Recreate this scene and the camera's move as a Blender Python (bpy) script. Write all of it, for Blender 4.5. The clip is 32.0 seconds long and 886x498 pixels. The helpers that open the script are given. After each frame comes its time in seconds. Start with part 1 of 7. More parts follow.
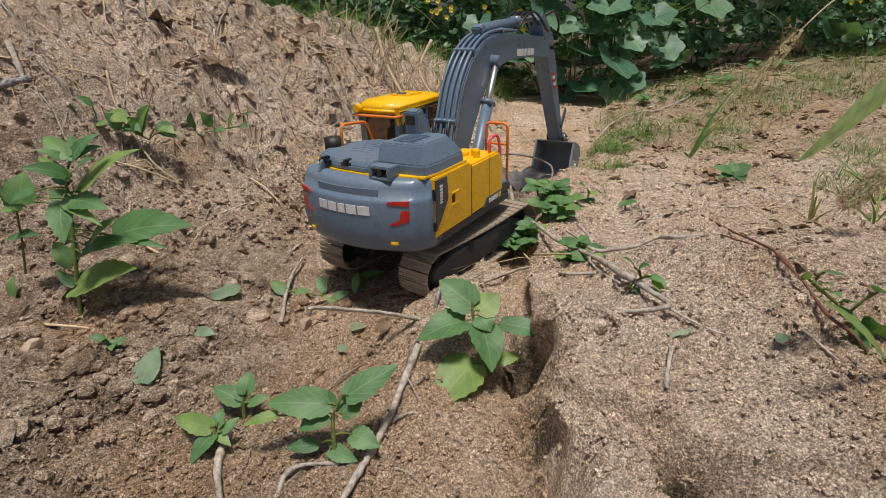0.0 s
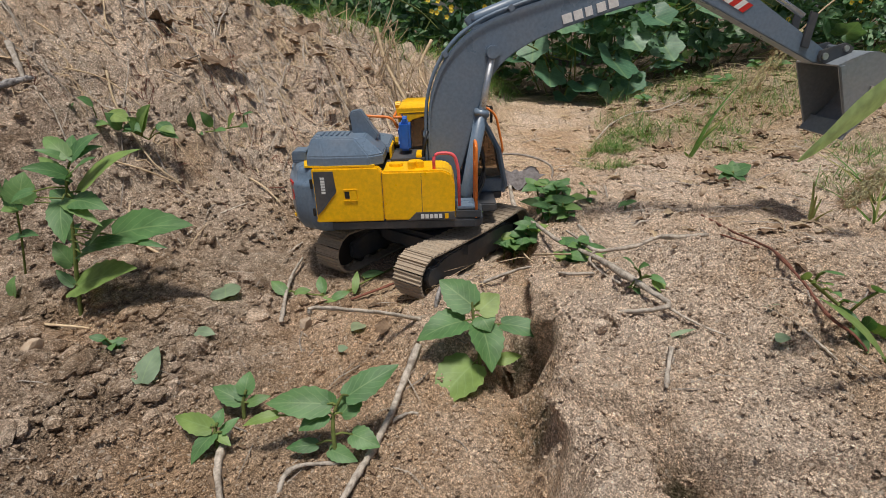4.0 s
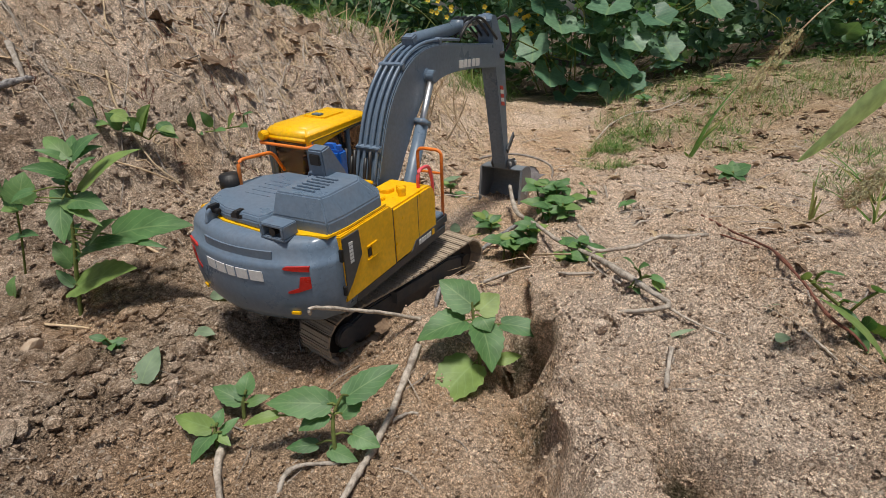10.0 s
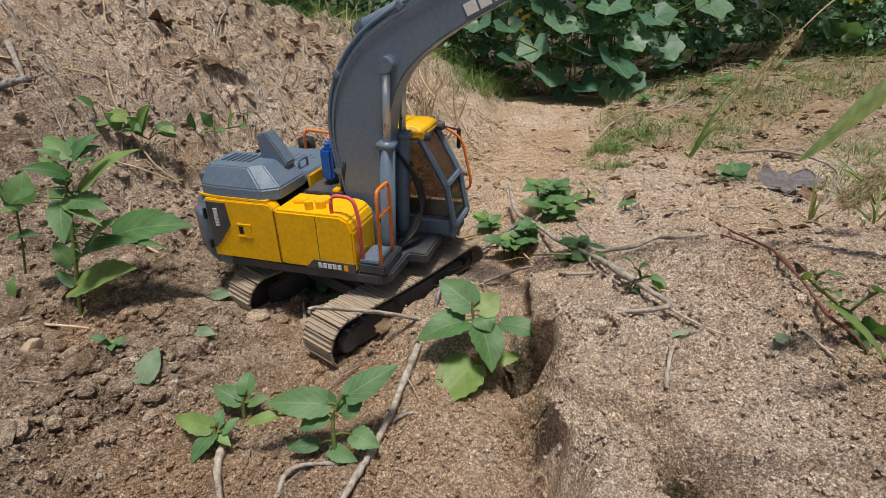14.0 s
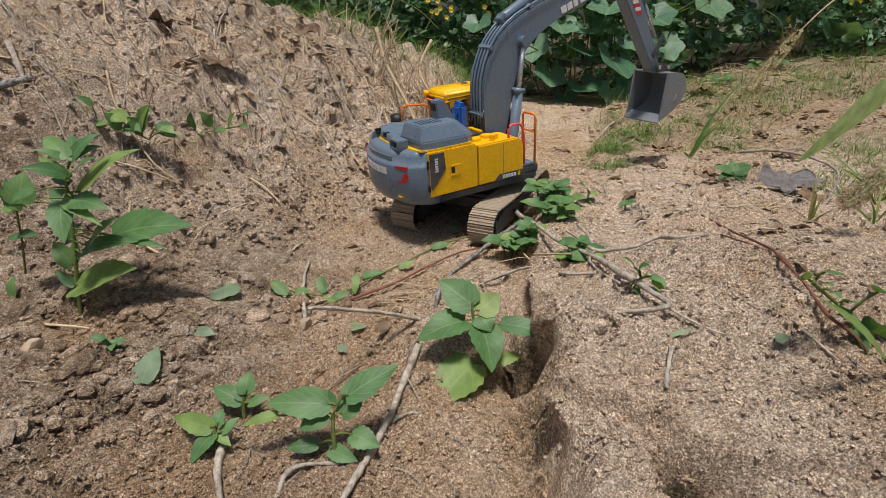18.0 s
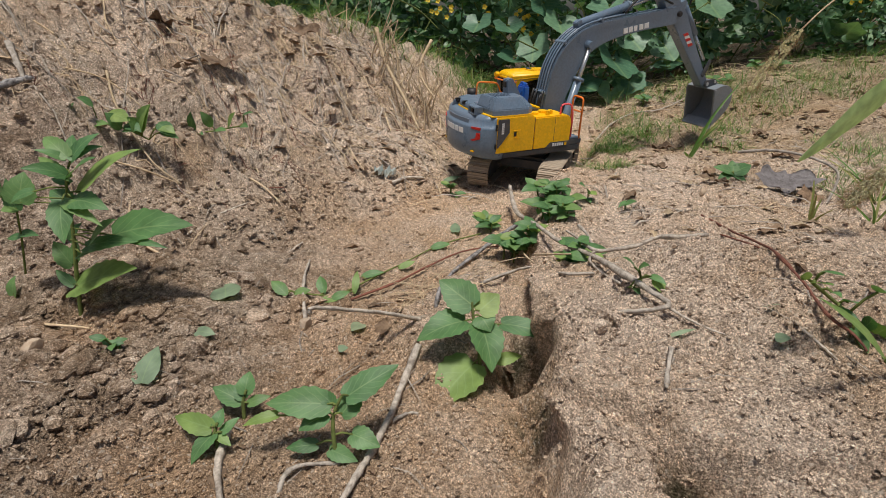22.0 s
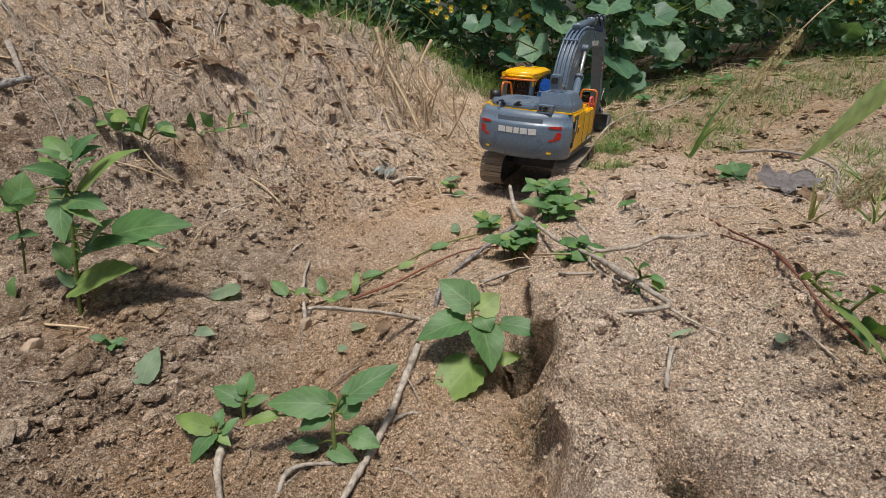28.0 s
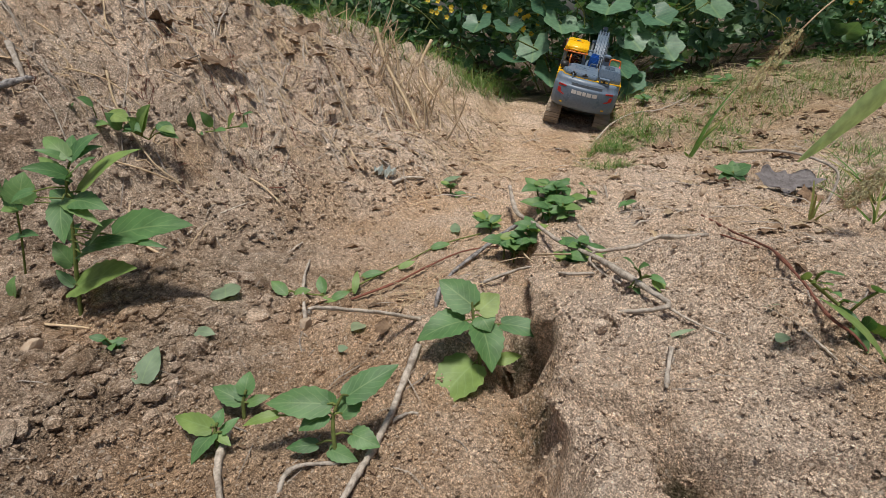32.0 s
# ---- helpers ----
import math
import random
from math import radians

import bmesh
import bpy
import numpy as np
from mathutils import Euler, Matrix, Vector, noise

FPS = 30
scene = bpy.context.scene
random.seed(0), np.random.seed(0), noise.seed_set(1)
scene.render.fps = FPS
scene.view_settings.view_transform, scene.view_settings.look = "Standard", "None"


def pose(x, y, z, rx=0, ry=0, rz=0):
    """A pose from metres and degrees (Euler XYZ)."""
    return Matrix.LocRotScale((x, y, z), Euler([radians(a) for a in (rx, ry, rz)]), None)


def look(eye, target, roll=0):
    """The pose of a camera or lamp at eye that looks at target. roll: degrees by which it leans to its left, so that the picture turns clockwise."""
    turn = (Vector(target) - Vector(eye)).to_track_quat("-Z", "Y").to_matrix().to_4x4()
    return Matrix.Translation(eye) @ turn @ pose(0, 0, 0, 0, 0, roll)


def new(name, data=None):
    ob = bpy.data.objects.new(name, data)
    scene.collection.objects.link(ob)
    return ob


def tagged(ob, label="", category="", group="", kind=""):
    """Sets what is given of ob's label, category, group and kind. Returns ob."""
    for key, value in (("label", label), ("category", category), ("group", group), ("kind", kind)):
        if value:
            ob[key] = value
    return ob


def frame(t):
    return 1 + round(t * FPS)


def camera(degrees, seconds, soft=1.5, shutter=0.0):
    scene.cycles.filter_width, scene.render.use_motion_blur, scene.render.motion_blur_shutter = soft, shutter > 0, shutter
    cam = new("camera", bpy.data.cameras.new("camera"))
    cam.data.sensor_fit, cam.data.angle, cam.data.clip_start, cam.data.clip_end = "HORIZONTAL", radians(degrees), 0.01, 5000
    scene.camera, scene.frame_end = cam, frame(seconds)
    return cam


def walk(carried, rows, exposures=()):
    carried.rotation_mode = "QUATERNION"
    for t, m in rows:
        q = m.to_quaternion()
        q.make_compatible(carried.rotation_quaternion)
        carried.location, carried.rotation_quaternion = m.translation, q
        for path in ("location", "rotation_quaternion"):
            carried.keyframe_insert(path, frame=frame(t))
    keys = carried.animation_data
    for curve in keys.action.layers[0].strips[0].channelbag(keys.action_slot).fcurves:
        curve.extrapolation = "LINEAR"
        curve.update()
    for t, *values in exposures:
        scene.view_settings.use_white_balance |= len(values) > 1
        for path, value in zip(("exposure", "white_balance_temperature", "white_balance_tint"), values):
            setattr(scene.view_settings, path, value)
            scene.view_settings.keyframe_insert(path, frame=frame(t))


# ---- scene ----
# ---- camera, on a stand, still ----
cam = camera(80.7, 32.0, soft=0.4)
STAND = pose(0, 0, 0.325, 66, 0, 0)
walk(cam, [(0.0, STAND), (32.0, STAND)])
scene.view_settings.exposure = -0.34

# ---- light: a bright, thinly clouded sky, the sun near its highest ----
world = bpy.data.worlds.new("sky")
scene.world = world
world.use_nodes = True
sky = world.node_tree.nodes.new("ShaderNodeTexSky")
sky.sky_type, sky.sun_disc = "NISHITA", False
sky.sun_elevation, sky.sun_rotation = radians(79), radians(188)
sky.air_density, sky.dust_density = 1.0, 3.0
world.node_tree.links.new(sky.outputs[0], world.node_tree.nodes["Background"].inputs[0])
world.node_tree.nodes["Background"].inputs[1].default_value = 0.085
sun_data = bpy.data.lights.new("sun", "SUN")
sun_data.energy, sun_data.angle, sun_data.color = 4.4, radians(10), (1.0, 0.965, 0.90)
sun = new("sun", sun_data)
sun.matrix_world = look((-0.1, 0.05, 4.0), (0, 0.8, 0))


# ---- materials ----
def nodes_of(name, rough_value=0.6, metal=0.0, spec=0.5):
    m = bpy.data.materials.new(name)
    m.use_nodes = True
    nt = m.node_tree
    b = nt.nodes["Principled BSDF"]
    b.inputs["Roughness"].default_value = rough_value
    b.inputs["Metallic"].default_value = metal
    b.inputs["Specular IOR Level"].default_value = spec
    return m, nt, b


def put(nt, kind, **kw):
    n = nt.nodes.new(kind)
    for k, v in kw.items():
        n.inputs[k.replace("_", " ")].default_value = v
    return n


def ramp(nt, fac, stops):
    r = nt.nodes.new("ShaderNodeValToRGB")
    while len(r.color_ramp.elements) < len(stops):
        r.color_ramp.elements.new(0.5)
    for e, (p, c) in zip(r.color_ramp.elements, stops):
        e.position, e.color = p, (*c, 1)
    nt.links.new(fac, r.inputs[0])
    return r.outputs[0]


def mixed(nt, fac, a, b, how="MIX"):
    n = nt.nodes.new("ShaderNodeMix")
    n.data_type, n.blend_type = "RGBA", how
    for sock, v in ((n.inputs[0], fac), (n.inputs[6], a), (n.inputs[7], b)):
        if isinstance(v, (int, float)):
            sock.default_value = v
        elif isinstance(v, tuple):
            sock.default_value = (*v, 1)
        else:
            nt.links.new(v, sock)
    return n.outputs[2]


def bumped(nt, b, height_socket, strength, distance):
    n = put(nt, "ShaderNodeBump", Strength=strength, Distance=distance)
    nt.links.new(height_socket, n.inputs["Height"])
    nt.links.new(n.outputs[0], b.inputs["Normal"])


def painted(name, colour, dust=0.35, rough_value=0.45, metal=0.0, seed=0.0):
    """Moulded plastic or paint with dust and fine scuffs."""
    m, nt, b = nodes_of(name, rough_value, metal)
    co = nt.nodes.new("ShaderNodeTexCoord")
    big = put(nt, "ShaderNodeTexNoise", Scale=22.0 + seed, Detail=6.0, Roughness=0.65)
    fine = put(nt, "ShaderNodeTexNoise", Scale=240.0, Detail=4.0)
    for n in (big, fine):
        nt.links.new(co.outputs["Object"], n.inputs["Vector"])
    mask = ramp(nt, big.outputs[0], [(0.45, (0, 0, 0)), (0.75, (dust, dust, dust))])
    c = mixed(nt, mask, colour, (0.36, 0.27, 0.19))
    tone = ramp(nt, fine.outputs[0], [(0.3, (0.86, 0.86, 0.86)), (0.7, (1.06, 1.06, 1.06))])
    nt.links.new(mixed(nt, 1.0, c, tone, "MULTIPLY"), b.inputs["Base Color"])
    rr = put(nt, "ShaderNodeMapRange", From_Min=0.3, From_Max=0.7, To_Min=rough_value - 0.1, To_Max=rough_value + 0.22)
    nt.links.new(big.outputs[0], rr.inputs[0])
    nt.links.new(rr.outputs[0], b.inputs["Roughness"])
    bumped(nt, b, fine.outputs[0], 0.08, 0.0006)
    return m


def earthy(name, pale, mid, dark, grain=1.0, relief=1.0, damp=False):
    """Crumbly earth: patches, damp, grains and grit."""
    m, nt, b = nodes_of(name, 0.95, 0.0, 0.12)
    co = nt.nodes.new("ShaderNodeNewGeometry")
    patch = put(nt, "ShaderNodeTexNoise", Scale=5.5, Detail=6.0, Roughness=0.62)
    stain = put(nt, "ShaderNodeTexNoise", Scale=26.0, Detail=7.0, Roughness=0.72)
    fine = put(nt, "ShaderNodeTexNoise", Scale=430.0 * grain, Detail=8.0, Roughness=0.82)
    grit = put(nt, "ShaderNodeTexVoronoi", Scale=520.0 * grain)
    lumps = put(nt, "ShaderNodeTexVoronoi", Scale=150.0 * grain)
    for n in (patch, stain, fine, grit, lumps):
        nt.links.new(co.outputs["Position"], n.inputs["Vector"])
    c = ramp(nt, patch.outputs[0], [(0.40, mid), (0.53, pale), (0.66, (pale[0] * 0.97, pale[1] * 0.98, pale[2] * 1.0))])
    spots = ramp(nt, stain.outputs[0], [(0.3, (0.8, 0.8, 0.8)), (0.37, (0.0, 0.0, 0.0))])
    c = mixed(nt, spots, c, dark)
    if damp:
        # the freshly dug, damp corner on the low side
        axes = nt.nodes.new("ShaderNodeSeparateXYZ")
        nt.links.new(co.outputs["Position"], axes.inputs[0])
        fx = put(nt, "ShaderNodeMapRange", From_Min=0.08, From_Max=-0.22, To_Min=0.0, To_Max=1.0)
        fy = put(nt, "ShaderNodeMapRange", From_Min=0.98, From_Max=0.62, To_Min=0.0, To_Max=1.0)
        nt.links.new(axes.outputs[0], fx.inputs[0])
        nt.links.new(axes.outputs[1], fy.inputs[0])
        mul = nt.nodes.new("ShaderNodeMath")
        mul.operation = "MULTIPLY"
        nt.links.new(fx.outputs[0], mul.inputs[0])
        nt.links.new(fy.outputs[0], mul.inputs[1])
        wet = nt.nodes.new("ShaderNodeMath")
        wet.operation = "MULTIPLY"
        nt.links.new(mul.outputs[0], wet.inputs[0])
        nt.links.new(ramp(nt, stain.outputs[0], [(0.40, (0.95, 0.95, 0.95)), (0.58, (0.22, 0.22, 0.22))]), wet.inputs[1])
        c = mixed(nt, wet.outputs[0], c, (0.20, 0.13, 0.08))
        # grey weathered rubble on the lower bank, paled to offset the face's weaker sun
        rub = put(nt, "ShaderNodeTexNoise", Scale=9.0, Detail=6.0, Roughness=0.7)
        nt.links.new(co.outputs["Position"], rub.inputs["Vector"])
        up = put(nt, "ShaderNodeMapRange", From_Min=0.03, From_Max=0.10, To_Min=0.0, To_Max=1.0)
        nt.links.new(axes.outputs[2], up.inputs[0])
        lf = put(nt, "ShaderNodeMapRange", From_Min=0.05, From_Max=-0.15, To_Min=0.0, To_Max=1.0)
        nt.links.new(axes.outputs[0], lf.inputs[0])
        both = nt.nodes.new("ShaderNodeMath")
        both.operation = "MULTIPLY"
        nt.links.new(up.outputs[0], both.inputs[0])
        nt.links.new(lf.outputs[0], both.inputs[1])
        grey = nt.nodes.new("ShaderNodeMath")
        grey.operation = "MULTIPLY"
        nt.links.new(both.outputs[0], grey.inputs[0])
        nt.links.new(ramp(nt, rub.outputs[0], [(0.45, (0.0, 0.0, 0.0)), (0.62, (0.75, 0.75, 0.75))]), grey.inputs[1])
        c = mixed(nt, grey.outputs[0], c, (0.60, 0.515, 0.43))
        # dull grey-brown rubble in the low corner, beside orange patches
        dull = nt.nodes.new("ShaderNodeMath")
        dull.operation = "MULTIPLY"
        nt.links.new(mul.outputs[0], dull.inputs[0])
        nt.links.new(ramp(nt, rub.outputs[0], [(0.42, (0.0, 0.0, 0.0)), (0.58, (0.7, 0.7, 0.7))]), dull.inputs[1])
        c = mixed(nt, dull.outputs[0], c, (0.33, 0.255, 0.185))
        # orange subsoil laid bare on the trodden floor
        low = put(nt, "ShaderNodeMapRange", From_Min=0.05, From_Max=0.012, To_Min=0.0, To_Max=1.0)
        inner = put(nt, "ShaderNodeMapRange", From_Min=-0.22, From_Max=-0.08, To_Min=0.0, To_Max=1.0)
        nt.links.new(axes.outputs[2], low.inputs[0])
        nt.links.new(axes.outputs[0], inner.inputs[0])
        bare = nt.nodes.new("ShaderNodeMath")
        bare.operation = "MULTIPLY"
        nt.links.new(low.outputs[0], bare.inputs[0])
        nt.links.new(inner.outputs[0], bare.inputs[1])
        sub = nt.nodes.new("ShaderNodeMath")
        sub.operation = "MULTIPLY"
        nt.links.new(bare.outputs[0], sub.inputs[0])
        nt.links.new(ramp(nt, rub.outputs[0], [(0.35, (0.7, 0.7, 0.7)), (0.65, (0.1, 0.1, 0.1))]), sub.inputs[1])
        c = mixed(nt, sub.outputs[0], c, (0.54, 0.36, 0.215))
        # darker humus among the weeds beyond the heap
        hx = put(nt, "ShaderNodeMapRange", From_Min=0.35, From_Max=0.75, To_Min=0.0, To_Max=1.0)
        hy = put(nt, "ShaderNodeMapRange", From_Min=0.9, From_Max=1.35, To_Min=0.0, To_Max=1.0)
        nt.links.new(axes.outputs[0], hx.inputs[0])
        nt.links.new(axes.outputs[1], hy.inputs[0])
        humus = nt.nodes.new("ShaderNodeMath")
        humus.operation = "MULTIPLY"
        nt.links.new(hx.outputs[0], humus.inputs[0])
        nt.links.new(hy.outputs[0], humus.inputs[1])
        some = nt.nodes.new("ShaderNodeMath")
        some.operation = "MULTIPLY"
        nt.links.new(humus.outputs[0], some.inputs[0])
        nt.links.new(ramp(nt, rub.outputs[0], [(0.35, (1.0, 1.0, 1.0)), (0.65, (0.35, 0.35, 0.35))]), some.inputs[1])
        c = mixed(nt, some.outputs[0], c, (0.30, 0.225, 0.13))
        # earth goes to deep brown from the hedge foot backwards
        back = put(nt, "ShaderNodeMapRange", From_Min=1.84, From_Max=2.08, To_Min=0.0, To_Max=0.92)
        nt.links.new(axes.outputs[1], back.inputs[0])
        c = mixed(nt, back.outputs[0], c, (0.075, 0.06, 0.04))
    if damp:
        # orange subsoil where the ground was dug or trodden
        for centre, reach in (((0.50, 1.36, 0.04), 0.34), ((0.95, 1.45, 0.07), 0.22), ((0.125, 0.27, 0.08), 0.075), ((-0.13, 0.46, 0.01), 0.13), ((-0.36, 0.50, 0.03), 0.10), ((-0.21, 0.30, 0.01), 0.10), ((0.30, 0.62, 0.06), 0.10)):
            far = nt.nodes.new("ShaderNodeVectorMath")
            far.operation = "DISTANCE"
            nt.links.new(co.outputs["Position"], far.inputs[0])
            far.inputs[1].default_value = centre
            near = put(nt, "ShaderNodeMapRange", From_Min=reach, From_Max=reach * 0.4, To_Min=0.0, To_Max=0.6)
            nt.links.new(far.outputs["Value"], near.inputs[0])
            dug = nt.nodes.new("ShaderNodeMath")
            dug.operation = "MULTIPLY"
            nt.links.new(near.outputs[0], dug.inputs[0])
            nt.links.new(ramp(nt, patch.outputs[0], [(0.42, (1.0, 1.0, 1.0)), (0.6, (0.2, 0.2, 0.2))]), dug.inputs[1])
            c = mixed(nt, dug.outputs[0], c, (0.53, 0.36, 0.225))
        # dark mossy soil under the crust of the heap, hollow shade mixed into its colour
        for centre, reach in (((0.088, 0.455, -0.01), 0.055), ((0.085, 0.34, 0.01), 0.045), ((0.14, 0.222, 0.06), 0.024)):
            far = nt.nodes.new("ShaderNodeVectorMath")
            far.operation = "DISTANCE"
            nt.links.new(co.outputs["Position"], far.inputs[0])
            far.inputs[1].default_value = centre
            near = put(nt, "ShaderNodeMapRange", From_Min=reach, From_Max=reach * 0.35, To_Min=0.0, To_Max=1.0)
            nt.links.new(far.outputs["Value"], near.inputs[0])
            moss_shade = nt.nodes.new("ShaderNodeMath")
            moss_shade.operation = "MULTIPLY"
            nt.links.new(near.outputs[0], moss_shade.inputs[0])
            nt.links.new(ramp(nt, stain.outputs[0], [(0.46, (0.95, 0.95, 0.95)), (0.56, (0.05, 0.05, 0.05))]), moss_shade.inputs[1])
            c = mixed(nt, moss_shade.outputs[0], c, (0.085, 0.08, 0.045))
    # grains of three sizes, each its own shade
    for size, low, high in ((95.0, 0.86, 1.08), (260.0, 0.78, 1.14), (640.0, 0.55, 1.4), (1300.0, 0.55, 1.4)):
        speck = put(nt, "ShaderNodeTexNoise", Scale=size * grain, Detail=3.0, Roughness=0.6)
        nt.links.new(co.outputs["Position"], speck.inputs["Vector"])
        c = mixed(nt, 1.0, c, ramp(nt, speck.outputs[0], [(0.36, (low, low * 0.97, low * 0.94)), (0.5, (0.98, 0.98, 0.98)), (0.63, (high, high, high))]), "MULTIPLY")
    tone = nt.nodes.new("ShaderNodeRGBToBW")
    nt.links.new(grit.outputs["Color"], tone.inputs[0])
    lift = ramp(nt, tone.outputs[0], [(0.2, (0.78, 0.77, 0.76)), (0.8, (1.22, 1.22, 1.22))])
    c = mixed(nt, 1.0, c, lift, "MULTIPLY")
    # cracks between crumbs with their shade put into the colour, and single pale grains
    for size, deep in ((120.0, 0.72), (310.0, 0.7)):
        crack_shade = put(nt, "ShaderNodeTexVoronoi", Scale=size * grain)
        crack_shade.feature = "DISTANCE_TO_EDGE"
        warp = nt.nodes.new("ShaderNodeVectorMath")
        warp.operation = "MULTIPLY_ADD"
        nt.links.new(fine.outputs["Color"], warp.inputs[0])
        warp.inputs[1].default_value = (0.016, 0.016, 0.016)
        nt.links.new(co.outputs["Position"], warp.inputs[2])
        nt.links.new(warp.outputs[0], crack_shade.inputs["Vector"])
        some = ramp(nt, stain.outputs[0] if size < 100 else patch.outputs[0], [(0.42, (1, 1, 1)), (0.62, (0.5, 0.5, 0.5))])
        c = mixed(nt, some, c, ramp(nt, crack_shade.outputs[0], [(0.0, (deep, deep * 0.95, deep * 0.9)), (0.07, (1.0, 1.0, 1.0)), (0.4, (1.12, 1.12, 1.12))]), "MULTIPLY")
    pick = nt.nodes.new("ShaderNodeSeparateColor")
    nt.links.new(grit.outputs["Color"], pick.inputs[0])
    c = mixed(nt, ramp(nt, pick.outputs[0], [(0.93, (0, 0, 0)), (0.97, (0.55, 0.55, 0.55))]), c, (0.78, 0.68, 0.56))
    c = mixed(nt, ramp(nt, pick.outputs[1], [(0.965, (0, 0, 0)), (0.985, (0.65, 0.65, 0.65))]), c, (0.14, 0.10, 0.075))
    isl = ramp(nt, co.outputs["Random Per Island"], [(0, (0.7, 0.68, 0.66)), (0.5, (1.0, 1.0, 1.0)), (1, (1.2, 1.21, 1.22))])
    c = mixed(nt, 1.0, c, isl, "MULTIPLY")
    nt.links.new(c, b.inputs["Base Color"])
    add = nt.nodes.new("ShaderNodeMath")
    add.operation = "MULTIPLY_ADD"
    nt.links.new(fine.outputs[0], add.inputs[0])
    add.inputs[1].default_value = 1.5
    more = nt.nodes.new("ShaderNodeMath")
    more.operation = "MULTIPLY_ADD"
    nt.links.new(lumps.outputs[0], more.inputs[0])
    more.inputs[1].default_value = -0.6
    less = nt.nodes.new("ShaderNodeMath")
    less.operation = "MULTIPLY_ADD"
    nt.links.new(grit.outputs[0], less.inputs[0])
    less.inputs[1].default_value = -0.7
    nt.links.new(more.outputs[0], less.inputs[2])
    nt.links.new(less.outputs[0], add.inputs[2])
    bumped(nt, b, add.outputs[0], 0.9 * relief, 0.0032)
    return m


def leafy(name, deep, light, back, gloss=0.5, veins=0.0):
    """Leaf skin: veins by the leaf's own length, tone by the piece."""
    m, nt, b = nodes_of(name, gloss, 0.0, 0.4)
    info = nt.nodes.new("ShaderNodeObjectInfo")
    geo = nt.nodes.new("ShaderNodeNewGeometry")
    add = nt.nodes.new("ShaderNodeMath")
    add.operation = "ADD"
    nt.links.new(info.outputs["Random"], add.inputs[0])
    nt.links.new(geo.outputs["Random Per Island"], add.inputs[1])
    frac = nt.nodes.new("ShaderNodeMath")
    frac.operation = "FRACT"
    nt.links.new(add.outputs[0], frac.inputs[0])
    n1 = put(nt, "ShaderNodeTexNoise", Scale=60.0, Detail=4.0)
    n2 = put(nt, "ShaderNodeTexNoise", Scale=420.0, Detail=3.0)
    nt.links.new(geo.outputs["Position"], n1.inputs["Vector"])
    nt.links.new(geo.outputs["Position"], n2.inputs["Vector"])
    c = ramp(nt, frac.outputs[0], [(0.0, deep), (0.75, light), (1.0, back)])
    c = mixed(nt, 1.0, c, ramp(nt, n1.outputs[0], [(0.3, (0.72, 0.75, 0.7)), (0.7, (1.2, 1.18, 1.15))]), "MULTIPLY")
    if veins:
        # a pale midrib, and side veins that run out from it at a slant
        uv = nt.nodes.new("ShaderNodeUVMap")
        xy = nt.nodes.new("ShaderNodeSeparateXYZ")
        nt.links.new(uv.outputs[0], xy.inputs[0])
        def sums(op, a, b2=None, c2=None):
            n = nt.nodes.new("ShaderNodeMath")
            n.operation = op
            for k, v in enumerate((a, b2, c2)):
                if isinstance(v, (int, float)):
                    n.inputs[k].default_value = v
                elif v is not None:
                    nt.links.new(v, n.inputs[k])
            return n.outputs[0]
        away = sums("ABSOLUTE", xy.outputs[0])
        slant = sums("FRACT", sums("MULTIPLY_ADD", xy.outputs[1], 6.0, sums("MULTIPLY", away, -2.2)))
        side = sums("SUBTRACT", 1.0, sums("MULTIPLY", sums("ABSOLUTE", sums("SUBTRACT", slant, 0.5)), 9.0))
        rib = sums("SUBTRACT", 1.0, sums("MULTIPLY", away, 14.0))
        line = sums("MAXIMUM", sums("MULTIPLY", side, 0.55), rib)
        line = sums("MULTIPLY", sums("MAXIMUM", line, 0.0), veins)
        c = mixed(nt, line, c, (0.30, 0.42, 0.18))
    nt.links.new(c, b.inputs["Base Color"])
    trans = nt.nodes.new("ShaderNodeBsdfTranslucent")
    nt.links.new(mixed(nt, 1.0, c, (1.3, 1.5, 0.6), "MULTIPLY"), trans.inputs[0])
    mix = nt.nodes.new("ShaderNodeMixShader")
    mix.inputs[0].default_value = 0.22
    nt.links.new(b.outputs[0], mix.inputs[1])
    nt.links.new(trans.outputs[0], mix.inputs[2])
    nt.links.new(mix.outputs[0], nt.nodes["Material Output"].inputs[0])
    bumped(nt, b, n2.outputs[0], 0.25, 0.001)
    return m


def woody(name, pale, dark, stretch=8.0):
    m, nt, b = nodes_of(name, 0.85, 0.0, 0.2)
    co = nt.nodes.new("ShaderNodeNewGeometry")
    info = nt.nodes.new("ShaderNodeObjectInfo")
    n1 = put(nt, "ShaderNodeTexNoise", Scale=110.0, Detail=7.0, Roughness=0.75)
    n2 = put(nt, "ShaderNodeTexNoise", Scale=400.0, Detail=3.0)
    nt.links.new(co.outputs["Position"], n1.inputs["Vector"])
    nt.links.new(co.outputs["Position"], n2.inputs["Vector"])
    c = ramp(nt, n1.outputs[0], [(0.34, dark), (0.6, pale)])
    tone = ramp(nt, info.outputs["Random"], [(0, (0.8, 0.8, 0.8)), (1, (1.15, 1.12, 1.08))])
    isl = ramp(nt, co.outputs["Random Per Island"], [(0, (0.7, 0.7, 0.7)), (1, (1.15, 1.15, 1.12))])
    c = mixed(nt, 1.0, mixed(nt, 1.0, c, tone, "MULTIPLY"), isl, "MULTIPLY")
    nt.links.new(c, b.inputs["Base Color"])
    bumped(nt, b, n1.outputs[0], 0.8, 0.003)
    return m


